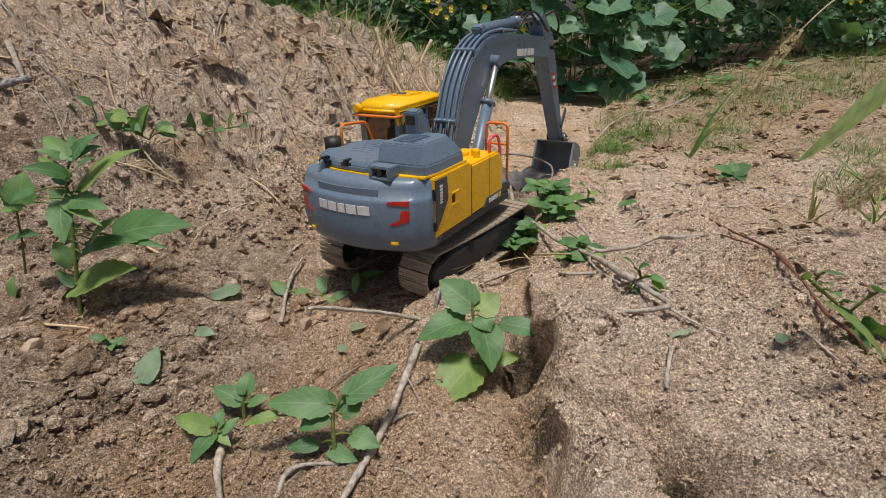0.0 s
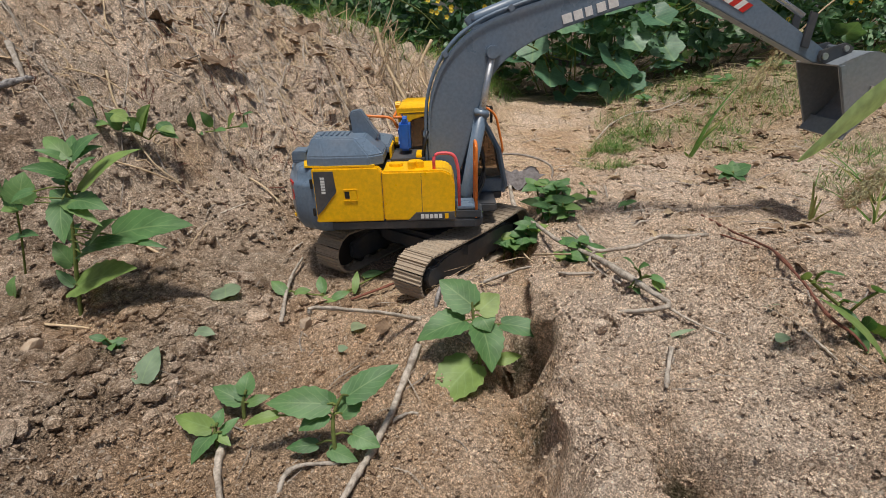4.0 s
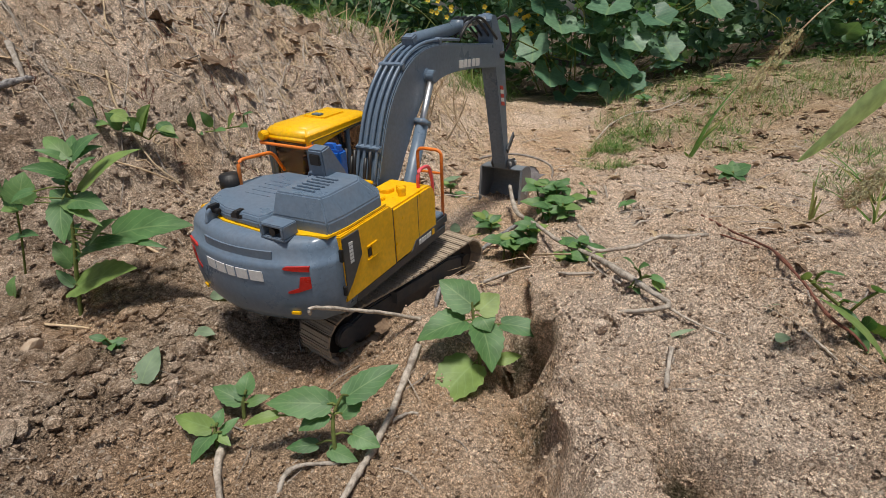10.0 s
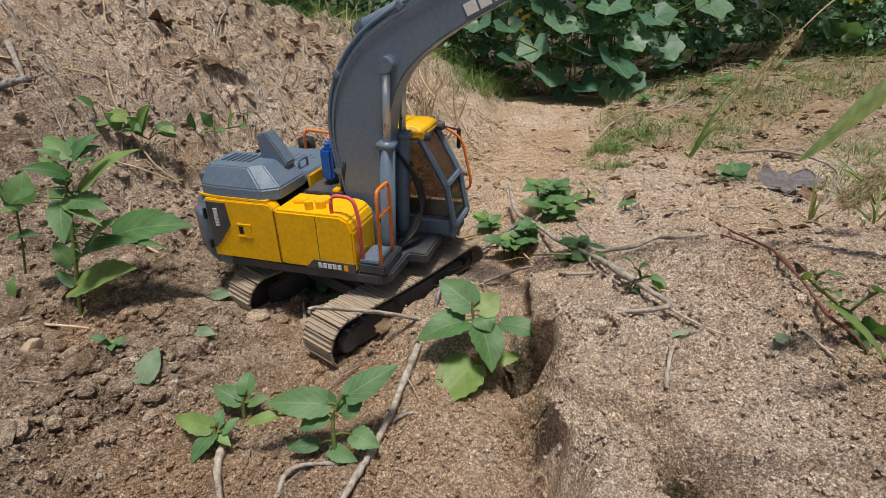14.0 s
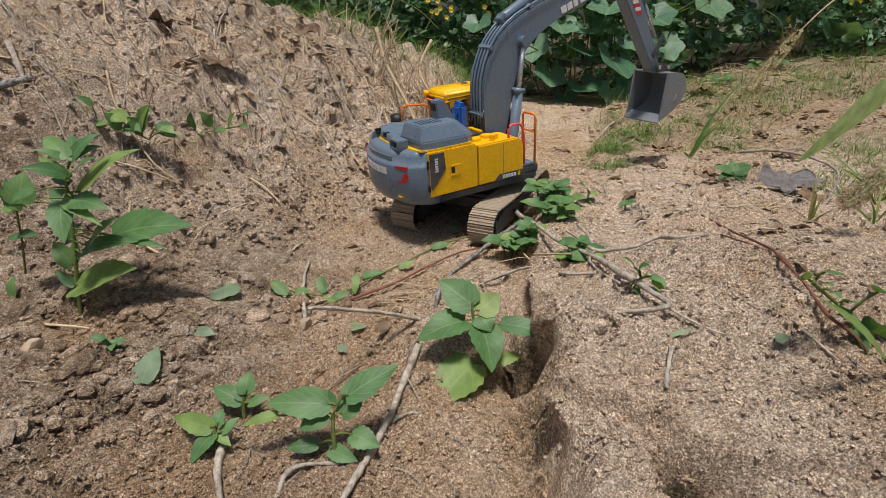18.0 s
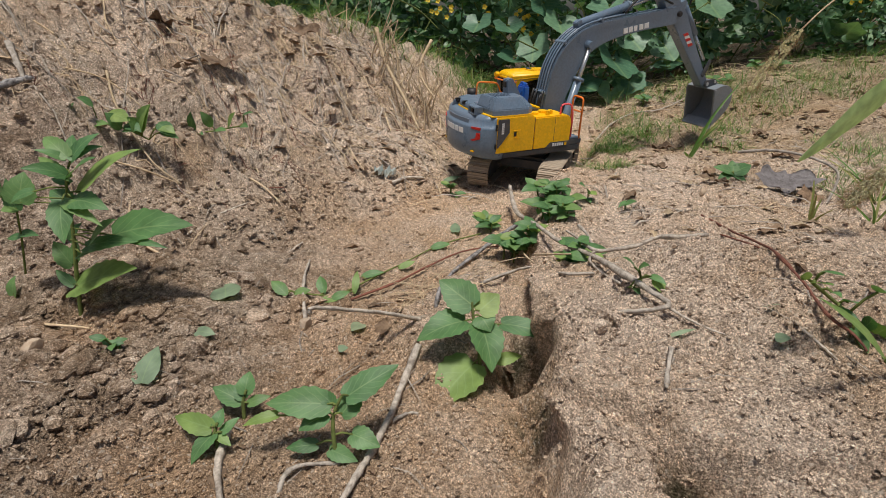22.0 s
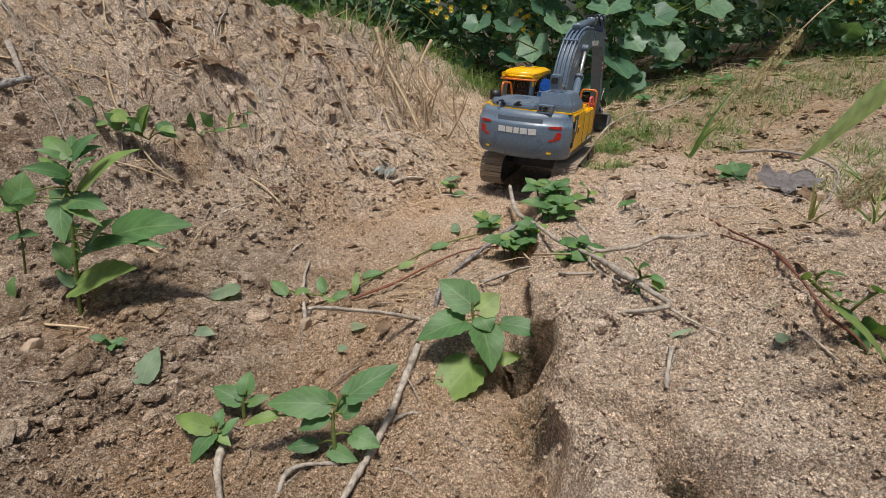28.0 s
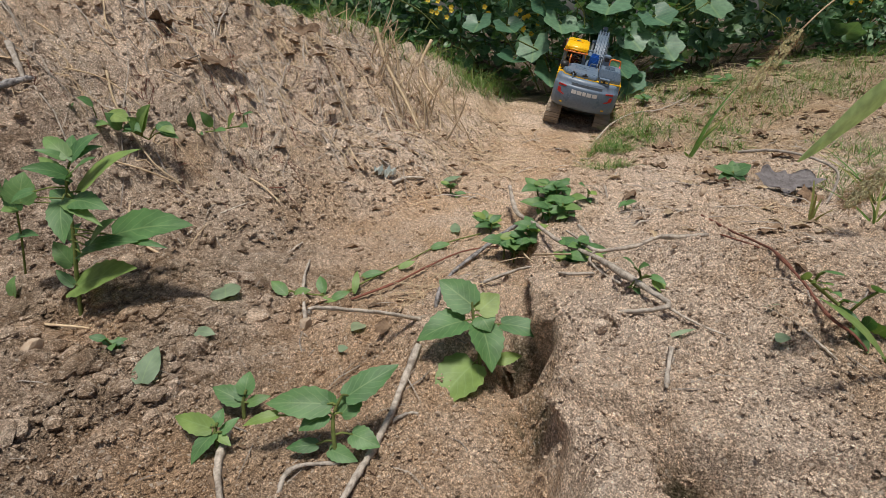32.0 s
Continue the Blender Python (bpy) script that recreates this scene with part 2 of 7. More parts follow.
def plain(name, colour, rough_value=0.5, metal=0.0):
    m, nt, b = nodes_of(name, rough_value, metal)
    b.inputs["Base Color"].default_value = (*colour, 1)
    return m


GREY = painted("grey_plastic", (0.135, 0.188, 0.255), 0.12, 0.30)
DARK = painted("dark_grey_plastic", (0.048, 0.055, 0.066), 0.25, 0.45)
YELLOW = painted("yellow_paint", (0.93, 0.51, 0.002), 0.015, 0.32)
BLACK = painted("black_rubber", (0.012, 0.012, 0.013), 0.08, 0.45)
ORANGE = painted("orange_paint", (0.85, 0.22, 0.03), 0.12, 0.4)
PINK = painted("faded_pink_paint", (0.8, 0.10, 0.12), 0.1, 0.45)
RED = painted("red_reflector", (0.55, 0.018, 0.012), 0.1, 0.3)
BLUE = painted("blue_plastic", (0.01, 0.12, 0.5), 0.1, 0.38)
WHITE = painted("white_marking", (0.75, 0.75, 0.74), 0.15, 0.5)
STEEL = painted("bare_steel", (0.55, 0.56, 0.57), 0.1, 0.28, 0.9)
BRASS = painted("brass", (0.5, 0.32, 0.12), 0.1, 0.35, 0.9)
BUCKET = painted("worn_grey_steel", (0.215, 0.24, 0.265), 0.25, 0.4, 0.1)
SHOE = painted("dusty_track_metal", (0.40, 0.32, 0.235), 0.9, 0.75, 0.0)
SEAT_RED = painted("red_brown_seat", (0.3, 0.07, 0.04), 0.1, 0.6)


def glassy():
    m, nt, b = nodes_of("smoked_glass", 0.06, 0.0, 0.5)
    b.inputs["Base Color"].default_value = (0.12, 0.105, 0.095, 1)
    clear = nt.nodes.new("ShaderNodeBsdfTransparent")
    clear.inputs[0].default_value = (0.74, 0.67, 0.6, 1)
    mix = nt.nodes.new("ShaderNodeMixShader")
    mix.inputs[0].default_value = 0.22
    nt.links.new(clear.outputs[0], mix.inputs[1])
    nt.links.new(b.outputs[0], mix.inputs[2])
    nt.links.new(mix.outputs[0], nt.nodes["Material Output"].inputs[0])
    return m


GLASS = glassy()
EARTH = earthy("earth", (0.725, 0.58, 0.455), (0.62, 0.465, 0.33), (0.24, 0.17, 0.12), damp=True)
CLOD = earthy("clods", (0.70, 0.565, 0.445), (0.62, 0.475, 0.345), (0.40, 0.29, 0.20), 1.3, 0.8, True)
STONE = woody("pale_stone", (0.50, 0.40, 0.31), (0.36, 0.26, 0.185))
STRAW = woody("dry_straw", (0.68, 0.54, 0.37), (0.42, 0.30, 0.19))
TWIG = woody("weathered_twig", (0.57, 0.505, 0.44), (0.20, 0.165, 0.14))
BARK = woody("mottled_bark", (0.42, 0.40, 0.40), (0.03, 0.028, 0.03))
STALK = woody("reddish_stalk", (0.25, 0.10, 0.07), (0.12, 0.06, 0.05))
STEM = woody("green_stem", (0.22, 0.27, 0.08), (0.13, 0.16, 0.05))
LEAF = leafy("weed_leaf", (0.07, 0.165, 0.06), (0.12, 0.235, 0.085), (0.23, 0.32, 0.08), 0.5, 0.4)
BUSH = leafy("bush_leaf", (0.035, 0.10, 0.042), (0.11, 0.225, 0.105), (0.24, 0.35, 0.20), 0.36, 0.35)
FALLEN = leafy("fallen_leaf", (0.17, 0.25, 0.15), (0.22, 0.29, 0.19), (0.27, 0.31, 0.20), 0.55, 0.4)
SQUASH = leafy("lobed_leaf", (0.06, 0.15, 0.09), (0.11, 0.22, 0.14), (0.16, 0.28, 0.17), 0.42, 0.45)
GRASS = leafy("grass_blade", (0.08, 0.17, 0.03), (0.15, 0.25, 0.06), (0.36, 0.32, 0.13))
REED = leafy("reed_blade", (0.34, 0.52, 0.2), (0.42, 0.58, 0.26), (0.42, 0.56, 0.27), 0.5)
SEED = woody("pale_seed", (0.72, 0.68, 0.44), (0.55, 0.54, 0.30))
DEAD = woody("dead_leaf", (0.34, 0.235, 0.155), (0.14, 0.09, 0.062))
GREY_LEAF = woody("weathered_dead_leaf", (0.27, 0.25, 0.255), (0.13, 0.115, 0.115))
FILM = plain("crumpled_clear_plastic", (0.6, 0.65, 0.62), 0.15)
PETAL = plain("yellow_petal", (0.85, 0.62, 0.06), 0.6)


# ---- the lie of the land ----
def lattice(ix, iy, seed):
    h = (ix * 374761393 + iy * 668265263 + seed * 144665) & 0xFFFFFFFF
    h = ((h ^ (h >> 13)) * 1274126177) & 0xFFFFFFFF
    return ((h ^ (h >> 16)) & 0xFFFF) / 32767.5 - 1.0


def rough(x, y, size, seed):
    """Smooth noise from -1 to 1 with bumps of about that size."""
    u, v = np.asarray(x, float) / size, np.asarray(y, float) / size
    iu, iv = np.floor(u).astype(np.int64), np.floor(v).astype(np.int64)
    fu, fv = u - iu, v - iv
    fu, fv = fu * fu * (3 - 2 * fu), fv * fv * (3 - 2 * fv)
    a, b = lattice(iu, iv, seed), lattice(iu + 1, iv, seed)
    c, d = lattice(iu, iv + 1, seed), lattice(iu + 1, iv + 1, seed)
    return (a * (1 - fu) + b * fu) * (1 - fv) + (c * (1 - fu) + d * fu) * fv


def crumbs(x, y, size, seed):
    """Domed crumbs of about that size, 0 in the joints to 1 on their tops."""
    u, v = np.asarray(x, float) / size, np.asarray(y, float) / size
    iu, iv = np.floor(u).astype(np.int64), np.floor(v).astype(np.int64)
    best = np.full(np.shape(u), 9.0)
    top = np.zeros(np.shape(u))
    for a in (-1, 0, 1):
        for b in (-1, 0, 1):
            cx = iu + a + 0.5 + 0.45 * lattice(iu + a, iv + b, seed)
            cy = iv + b + 0.5 + 0.45 * lattice(iu + a, iv + b, seed + 1)
            d = (u - cx) ** 2 + (v - cy) ** 2
            near = d < best
            best = np.where(near, d, best)
            top = np.where(near, lattice(iu + a, iv + b, seed + 2), top)
    return np.clip(1 - 1.6 * best, 0, 1) * (0.55 + 0.45 * top)


def step(a, b, x):
    t = np.clip((x - a) / (b - a), 0, 1)
    return t * t * (3 - 2 * t)


def foot_left(y):
    """Where the bank's foot lies."""
    return np.interp(y, [0.0, 0.5, 0.62, 0.72, 0.85, 1.05, 1.35, 1.8, 2.4, 4.0],
                     [-1.6, -0.95, -0.62, -0.30, -0.16, -0.03, 0.10, 0.20, 0.35, 0.8])


def foot_right(y):
    """Where the spoil heap begins on the other side of the cutting."""
    return np.interp(y, [0.0, 0.45, 0.64, 0.85, 1.0, 1.15, 1.4, 1.75, 2.4, 4.0],
                     [0.02, 0.085, 0.10, 0.135, 0.21, 0.30, 0.42, 0.52, 0.7, 1.2])


def rows_bent(s, knots):
    return np.interp(s, [k[0] for k in knots], [k[1] for k in knots])


def height(x, y, fine=True):
    x, y = np.asarray(x, float), np.asarray(y, float)
    wob = 0.035 * rough(x, y, 0.21, 3) + 0.02 * rough(x, y, 0.09, 4)
    s = np.maximum(foot_left(y) - x + wob, 0)
    bank = rows_bent(s, [(0, 0), (0.05, 0.025), (0.16, 0.075), (0.22, 0.12), (0.42, 0.27), (0.55, 0.34), (0.9, 0.43), (3, 0.6), (40, 1.0)])
    top = np.interp(y, [0.5, 1.1, 1.5, 1.8, 2.1, 2.6], [0.8, 0.56, 0.36, 0.2, 0.13, 0.1])
    bank = np.where(bank < top * 0.8, bank, top * 0.8 + (bank - top * 0.8) * 0.15)
    r = np.maximum(x - foot_right(y) + 0.6 * wob + 0.016 * rough(x, y, 0.048, 101) + 0.007 * rough(x, y, 0.019, 102), 0)
    heap = 0.055 * step(0, 0.055, r) * (1 - 0.55 * step(0.9, 1.4, y))
    hump = 0.095 * np.exp(-(((x - 0.36) / 0.24) ** 2 + ((y - 0.30) / 0.26) ** 2)) * step(0, 0.06, r)
    far_right = 0.12 * step(0.5, 1.8, x) * step(0.5, 1.6, y)
    far = 0.055 * step(1.25, 1.9, y)
    # a low berm of pushed-up soil along the crawler's rut
    across = 0.777 * (x + 0.028) - 0.63 * (y - 0.532)
    along_rut = 0.63 * (x + 0.028) + 0.777 * (y - 0.532)
    crest = 0.042 * step(-0.16, -0.04, along_rut) * step(0.20, 0.09, along_rut)
    berm = crest * step(0.002, 0.02, across) * step(0.15, 0.045, across) * (1 + 0.25 * rough(x, y, 0.05, 97))
    z = bank + heap + hump + far_right + far + berm * step(0.02, -0.02, x - foot_right(y))
    side = step(0.02, 0.12, s) + 0.6 * step(0.0, 0.1, r)
    side = 0.25 + 0.75 * np.clip(side, 0, 1)
    near_left = step(-0.15, -0.3, x) * step(0.75, 0.6, y)
    side = np.maximum(side, 0.9 * near_left)
    z = z + 0.022 * rough(x, y, 0.30, 5) * side + 0.012 * rough(x, y, 0.12, 6) * side
    z = z + 0.02 * near_left
    # ledges of the bank, and uneven ground beyond the heap
    z = z + (0.016 * rough(x, y, 0.085, 61) + 0.01 * np.abs(rough(x, y, 0.045, 62))) * step(0.08, 0.2, s)
    z = z + (0.016 * rough(x, y, 0.12, 63) + 0.009 * np.abs(rough(x, y, 0.05, 64))) * step(0.10, 0.25, r) * step(0.7, 0.95, y)
    # the undercut along the heap
    z = z - 0.028 * np.exp(-((x - foot_right(y) - 0.006) / 0.022) ** 2) * step(0.24, 0.32, y) * step(0.56, 0.46, y) * np.clip(0.6 + 0.8 * rough(x, y, 0.05, 41), 0, 1.2)
    # the crust of the heap breaks off in a ragged edge, with loose soil below
    rim = np.interp(x, [0.06, 0.11, 0.129, 0.148, 0.185, 0.28, 0.4], [0.40, 0.33, 0.286, 0.258, 0.227, 0.175, 0.1]) + 0.022 * rough(x, y, 0.035, 91) + 0.01 * rough(x, y, 0.012, 92)
    below = rim - y
    z = z - 0.016 * step(0, 0.007, below) * np.exp(-np.maximum(below, 0) / 0.09) * step(0, 0.03, r) * step(0.1, 0.16, y)
    if fine:
        lump = rough(x, y, 0.05, 7)
        z = z + 0.0075 * lump * side + 0.0035 * np.abs(rough(x, y, 0.024, 8)) * (0.3 + 0.7 * side)
        wx, wy = x + 0.006 * rough(x, y, 0.014, 79) + 0.003 * rough(x, y, 0.006, 73), y + 0.006 * rough(x, y, 0.014, 80) + 0.003 * rough(x, y, 0.006, 74)
        loose = np.clip(0.35 + 1.1 * rough(wx, wy, 0.14, 14) + 0.7 * rough(wx, wy, 0.05, 15), 0.0, 1) * (0.25 + 0.75 * side)
        # clods with gaps between them, on the near low side
        z = z + (0.018 * crumbs(wx, wy, 0.034, 16) + 0.008 * crumbs(wx, wy, 0.015, 18)) * near_left * np.clip(0.25 + 1.2 * rough(x, y, 0.11, 19), 0.1, 1)
        # broken crust: thin plates with ragged rims
        plates = rough(wx, wy, 0.085, 81) + 0.55 * rough(wx, wy, 0.034, 82) + 0.3 * rough(wx, wy, 0.014, 83)
        torn = np.clip(0.2 + 1.3 * rough(x, y, 0.12, 84), 0, 1) * side
        z = z + ledges(0.026 * plates, 0.0075, 0.2) * (0.35 + 1.0 * torn) + 0.004 * rough(wx, wy, 0.06, 98) * side
        # crumbs of three sizes, thick in some places and thin in others
        z = z + 0.0085 * loose * crumbs(wx, wy, 0.0165, 17) + 0.0052 * np.clip(loose + 0.3, 0, 1) * crumbs(wx, wy, 0.0088, 20)
        z = z + 0.0030 * crumbs(wx, wy, 0.0052, 77) * np.clip(0.7 + rough(x, y, 0.04, 78), 0.15, 1.3)
        z = z + 0.0016 * rough(x, y, 0.0052, 87) * np.clip(0.7 + rough(x, y, 0.06, 88), 0.15, 1.4) + 0.0011 * rough(x, y, 0.0031, 89)
        # ledges and gullies in the cut face
        face = step(0.10, 0.2, s) * step(0.75, 0.5, s)
        z = z + 0.55 * face * ledges(z + 0.02 * rough(wx, wy, 0.1, 85) + 0.012 * rough(wx, wy, 0.04, 86), 0.034, 0.3)
        # rills down the bank
        along = 0.55 * x + 0.83 * y
        rill = np.abs(rough(along, s * 0.3, 0.045, 23)) + 0.5 * np.abs(rough(along, s * 0.4, 0.02, 24))
        z = z + 0.03 * (rill - 0.5) * step(0.10, 0.25, s)
        z = z + 0.016 * crumbs(x, y, 0.034, 27) * step(0.03, 0.12, s) * np.clip(0.4 + rough(x, y, 0.13, 28), 0, 1)
        # hollows washed out below the heap
        for hx, hy, hr, hd in ((0.092, 0.43, 0.032, 0.06), (0.146, 0.226, 0.014, 0.05), (0.088, 0.36, 0.018, 0.04), (0.166, 0.216, 0.011, 0.035), (-0.42, 0.50, 0.022, 0.03), (-0.36, 0.31, 0.018, 0.03), (-0.30, 0.46, 0.014, 0.02), (-0.27, 0.34, 0.016, 0.022), (-0.33, 0.25, 0.016, 0.025)):
            z = z - hd * np.exp(-(((x - hx) ** 2 + (y - hy) ** 2) / hr ** 2) ** 1.5)
    return z


def ledges(v, tall, edge=0.3):
    """Steps of that height cut into v: flat treads, steep risers."""
    q = v / tall
    k = np.floor(q)
    return tall * (k + step(1 - edge, 1, q - k)) - v


def overhang(x, y):
    """How far the crust of the heap is pushed out over its foot."""
    r = x - foot_right(y)
    lip = step(0.022, 0.045, r) * (1 - step(0.06, 0.16, r)) * step(0.15, 0.25, y) * step(0.75, 0.6, y)
    return 0.034 * lip * np.clip(0.55 + 0.9 * rough(x, y, 0.06, 51), 0.0, 1.2)


# ---- the ground, one sheet to the horizon ----
def graded(lo, hi, fine, a, b, growth):
    """Stations from lo to hi: even between a and b, wider and wider outside."""
    mid = list(np.arange(a, b, fine))
    out, d, v = [], fine, b
    while v < hi:
        out.append(v)
        d *= growth
        v += d
    out.append(hi)
    left, d, v = [], fine, a
    while v > lo:
        d *= growth
        v -= d
        left.append(max(v, lo))
    return np.array(left[::-1] + mid + out)


def make_ground():
    xs = graded(-60, 60, 0.0021, -0.5, 0.58, 1.028)
    ys = np.concatenate([graded(-60, 0.14, 0.004, 0.13, 0.14, 1.09)[:-1], np.arange(0.14, 0.75, 0.002), graded(0.75, 80, 0.0038, 0.751, 1.35, 1.03)])
    ys = np.unique(np.round(ys, 5))
    gx, gy = np.meshgrid(xs, ys)
    gz = height(gx, gy)
    # a little sideways shove turns smooth bumps into crumbs and small overhangs
    near = (np.abs(gx) < 1.2) & (gy > 0) & (gy < 2.2)
    ox = gx + np.where(near, 0.0028 * rough(gx, gy, 0.013, 21), 0)
    oy = gy + np.where(near, 0.0028 * rough(gx, gy, 0.013, 22), 0)
    # the crust of the heap hangs over its foot
    ox = ox - overhang(gx, gy)
    n, m = gx.shape
    co = np.stack([ox, oy, gz], -1).reshape(-1, 3)
    i = np.arange(n * m).reshape(n, m)
    quads = np.stack([i[:-1, :-1], i[:-1, 1:], i[1:, 1:], i[1:, :-1]], -1).reshape(-1, 4)
    me = bpy.data.meshes.new("ground")
    me.vertices.add(len(co))
    me.vertices.foreach_set("co", co.ravel())
    me.loops.add(quads.size)
    me.loops.foreach_set("vertex_index", quads.ravel().astype(np.int32))
    me.polygons.add(len(quads))
    me.polygons.foreach_set("loop_start", np.arange(0, quads.size, 4, dtype=np.int32))
    me.update(calc_edges=True)
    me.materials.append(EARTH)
    me.shade_smooth()
    return tagged(new("ground", me), "dry reddish-brown crumbly earth cut into a bank", "ground", kind="structure")


make_ground()


# ---- mesh helpers ----
def mesh_of(name, bm, material, smooth=False):
    bmesh.ops.recalc_face_normals(bm, faces=bm.faces)
    me = bpy.data.meshes.new(name)
    bm.to_mesh(me)
    bm.free()
    if material:
        me.materials.append(material)
    if smooth:
        me.shade_smooth()
    return me


def part(name, bm, material, parent, label="", smooth=False, at=None):
    """One mesh object under a thing or under a part."""
    ob = new(name, bm if isinstance(bm, bpy.types.Mesh) else mesh_of(name, bm, material, smooth))
    ob.parent = parent
    if at is not None:
        ob.matrix_basis = at
    return tagged(ob, label)


def solid(*boxes, bevel=0.0, segments=2):
    """Boxes (x0, x1, y0, y1, z0, z1), bevelled, in one mesh."""
    bm = bmesh.new()
    for x0, x1, y0, y1, z0, z1 in boxes:
        g = bmesh.ops.create_cube(bm, size=1.0)
        for v in g["verts"]:
            v.co = ((x0 + x1) / 2 + v.co.x * (x1 - x0), (y0 + y1) / 2 + v.co.y * (y1 - y0), (z0 + z1) / 2 + v.co.z * (z1 - z0))
    if bevel:
        bmesh.ops.bevel(bm, geom=bm.edges[:], offset=bevel, segments=segments, affect="EDGES", clamp_overlap=True)
    return bm


def prism(outline, a, b, axis="x", bevel=0.0, bm=None, segments=2):
    """An outline drawn out from a to b. axis x: outline in (y, z); y: in (x, z); z: in (x, y)."""
    own = bmesh.new()
    put_at = {"x": lambda p, d: (d, p[0], p[1]), "y": lambda p, d: (p[0], d, p[1]), "z": lambda p, d: (p[0], p[1], d)}[axis]
    f = own.faces.new([own.verts.new(put_at(p, a)) for p in outline])
    r = bmesh.ops.extrude_face_region(own, geom=[f])
    move = Vector(put_at((0, 0), b - a))
    for v in r["geom"]:
        if isinstance(v, bmesh.types.BMVert):
            v.co += move
    bmesh.ops.recalc_face_normals(own, faces=own.faces)
    if bevel:
        bmesh.ops.bevel(own, geom=own.edges[:], offset=bevel, segments=segments, affect="EDGES", clamp_overlap=True)
    if bm is None:
        return own
    me = bpy.data.meshes.new("piece")
    own.to_mesh(me)
    own.free()
    bm.from_mesh(me)
    bpy.data.meshes.remove(me)
    return bm


def loft(rings, closed=True, caps=True):
    bm = bmesh.new()
    made = [[bm.verts.new(p) for p in ring] for ring in rings]
    n = len(made[0])
    for a, b in zip(made, made[1:]):
        for i in range(n if closed else n - 1):
            j = (i + 1) % n
            bm.faces.new((a[i], a[j], b[j], b[i]))
    if caps and closed:
        bm.faces.new(made[0][::-1])
        bm.faces.new(made[-1])
    return bm


def tube(points, radius, sides=8, bm=None, taper=None):
    """A round bar along points; taper: radius at its end."""
    bm = bm or bmesh.new()
    pts = [Vector(p) for p in points]
    rings = []
    for i, p in enumerate(pts):
        d = (pts[min(i + 1, len(pts) - 1)] - pts[max(i - 1, 0)]).normalized()
        side = d.cross(Vector((0, 0, 1)) if abs(d.z) < 0.9 else Vector((0, 1, 0))).normalized()
        up = side.cross(d)
        r = radius if taper is None else radius + (taper - radius) * i / (len(pts) - 1)
        rings.append([bm.verts.new(p + r * (math.cos(q) * side + math.sin(q) * up)) for q in (2 * math.pi * k / sides for k in range(sides))])
    for a, b in zip(rings, rings[1:]):
        for k in range(sides):
            j = (k + 1) % sides
            bm.faces.new((a[k], a[j], b[j], b[k]))
    bm.faces.new(rings[0][::-1])
    bm.faces.new(rings[-1])
    return bm


def bent(points, radius=0.01, steps=4):
    """Rounds the corners of a line of points."""
    pts = [Vector(p) for p in points]
    out = [pts[0]]
    for a, b, c in zip(pts, pts[1:], pts[2:]):
        r1, r2 = min(radius, (a - b).length / 2), min(radius, (c - b).length / 2)
        p, q = b + (a - b).normalized() * r1, b + (c - b).normalized() * r2
        out += [(1 - t) ** 2 * p + 2 * t * (1 - t) * b + t * t * q for t in (k / steps for k in range(steps + 1))]
    return out + [pts[-1]]


def drum(centre, radius, a, b, axis="x", sides=20, bevel=0.0):
    ring = [(math.cos(q) * radius, math.sin(q) * radius) for q in (2 * math.pi * k / sides for k in range(sides))]
    cx, cy, cz = centre
    o = {"x": [(cy + p, cz + q) for p, q in ring], "y": [(cx + p, cz + q) for p, q in ring], "z": [(cx + p, cy + q) for p, q in ring]}[axis]
    return prism(o, a, b, axis, bevel)


# ---- the model digger: its joints ----
FOOT = Vector((0.012, 0.022, 0.129))     # boom foot on the house
BOOM, ARM = 0.374, 0.205                 # boom foot to arm pin, arm pin to bucket pin
PIN = Vector((0, 0.146, 0.078))          # lift cylinder pin on the boom
LIFT = Vector((0.012, 0.052, 0.098))     # lift cylinder foot on the house

excavator = tagged(new("toy_excavator"), "yellow and grey radio-controlled model excavator on dusty tracks", "toy excavator")


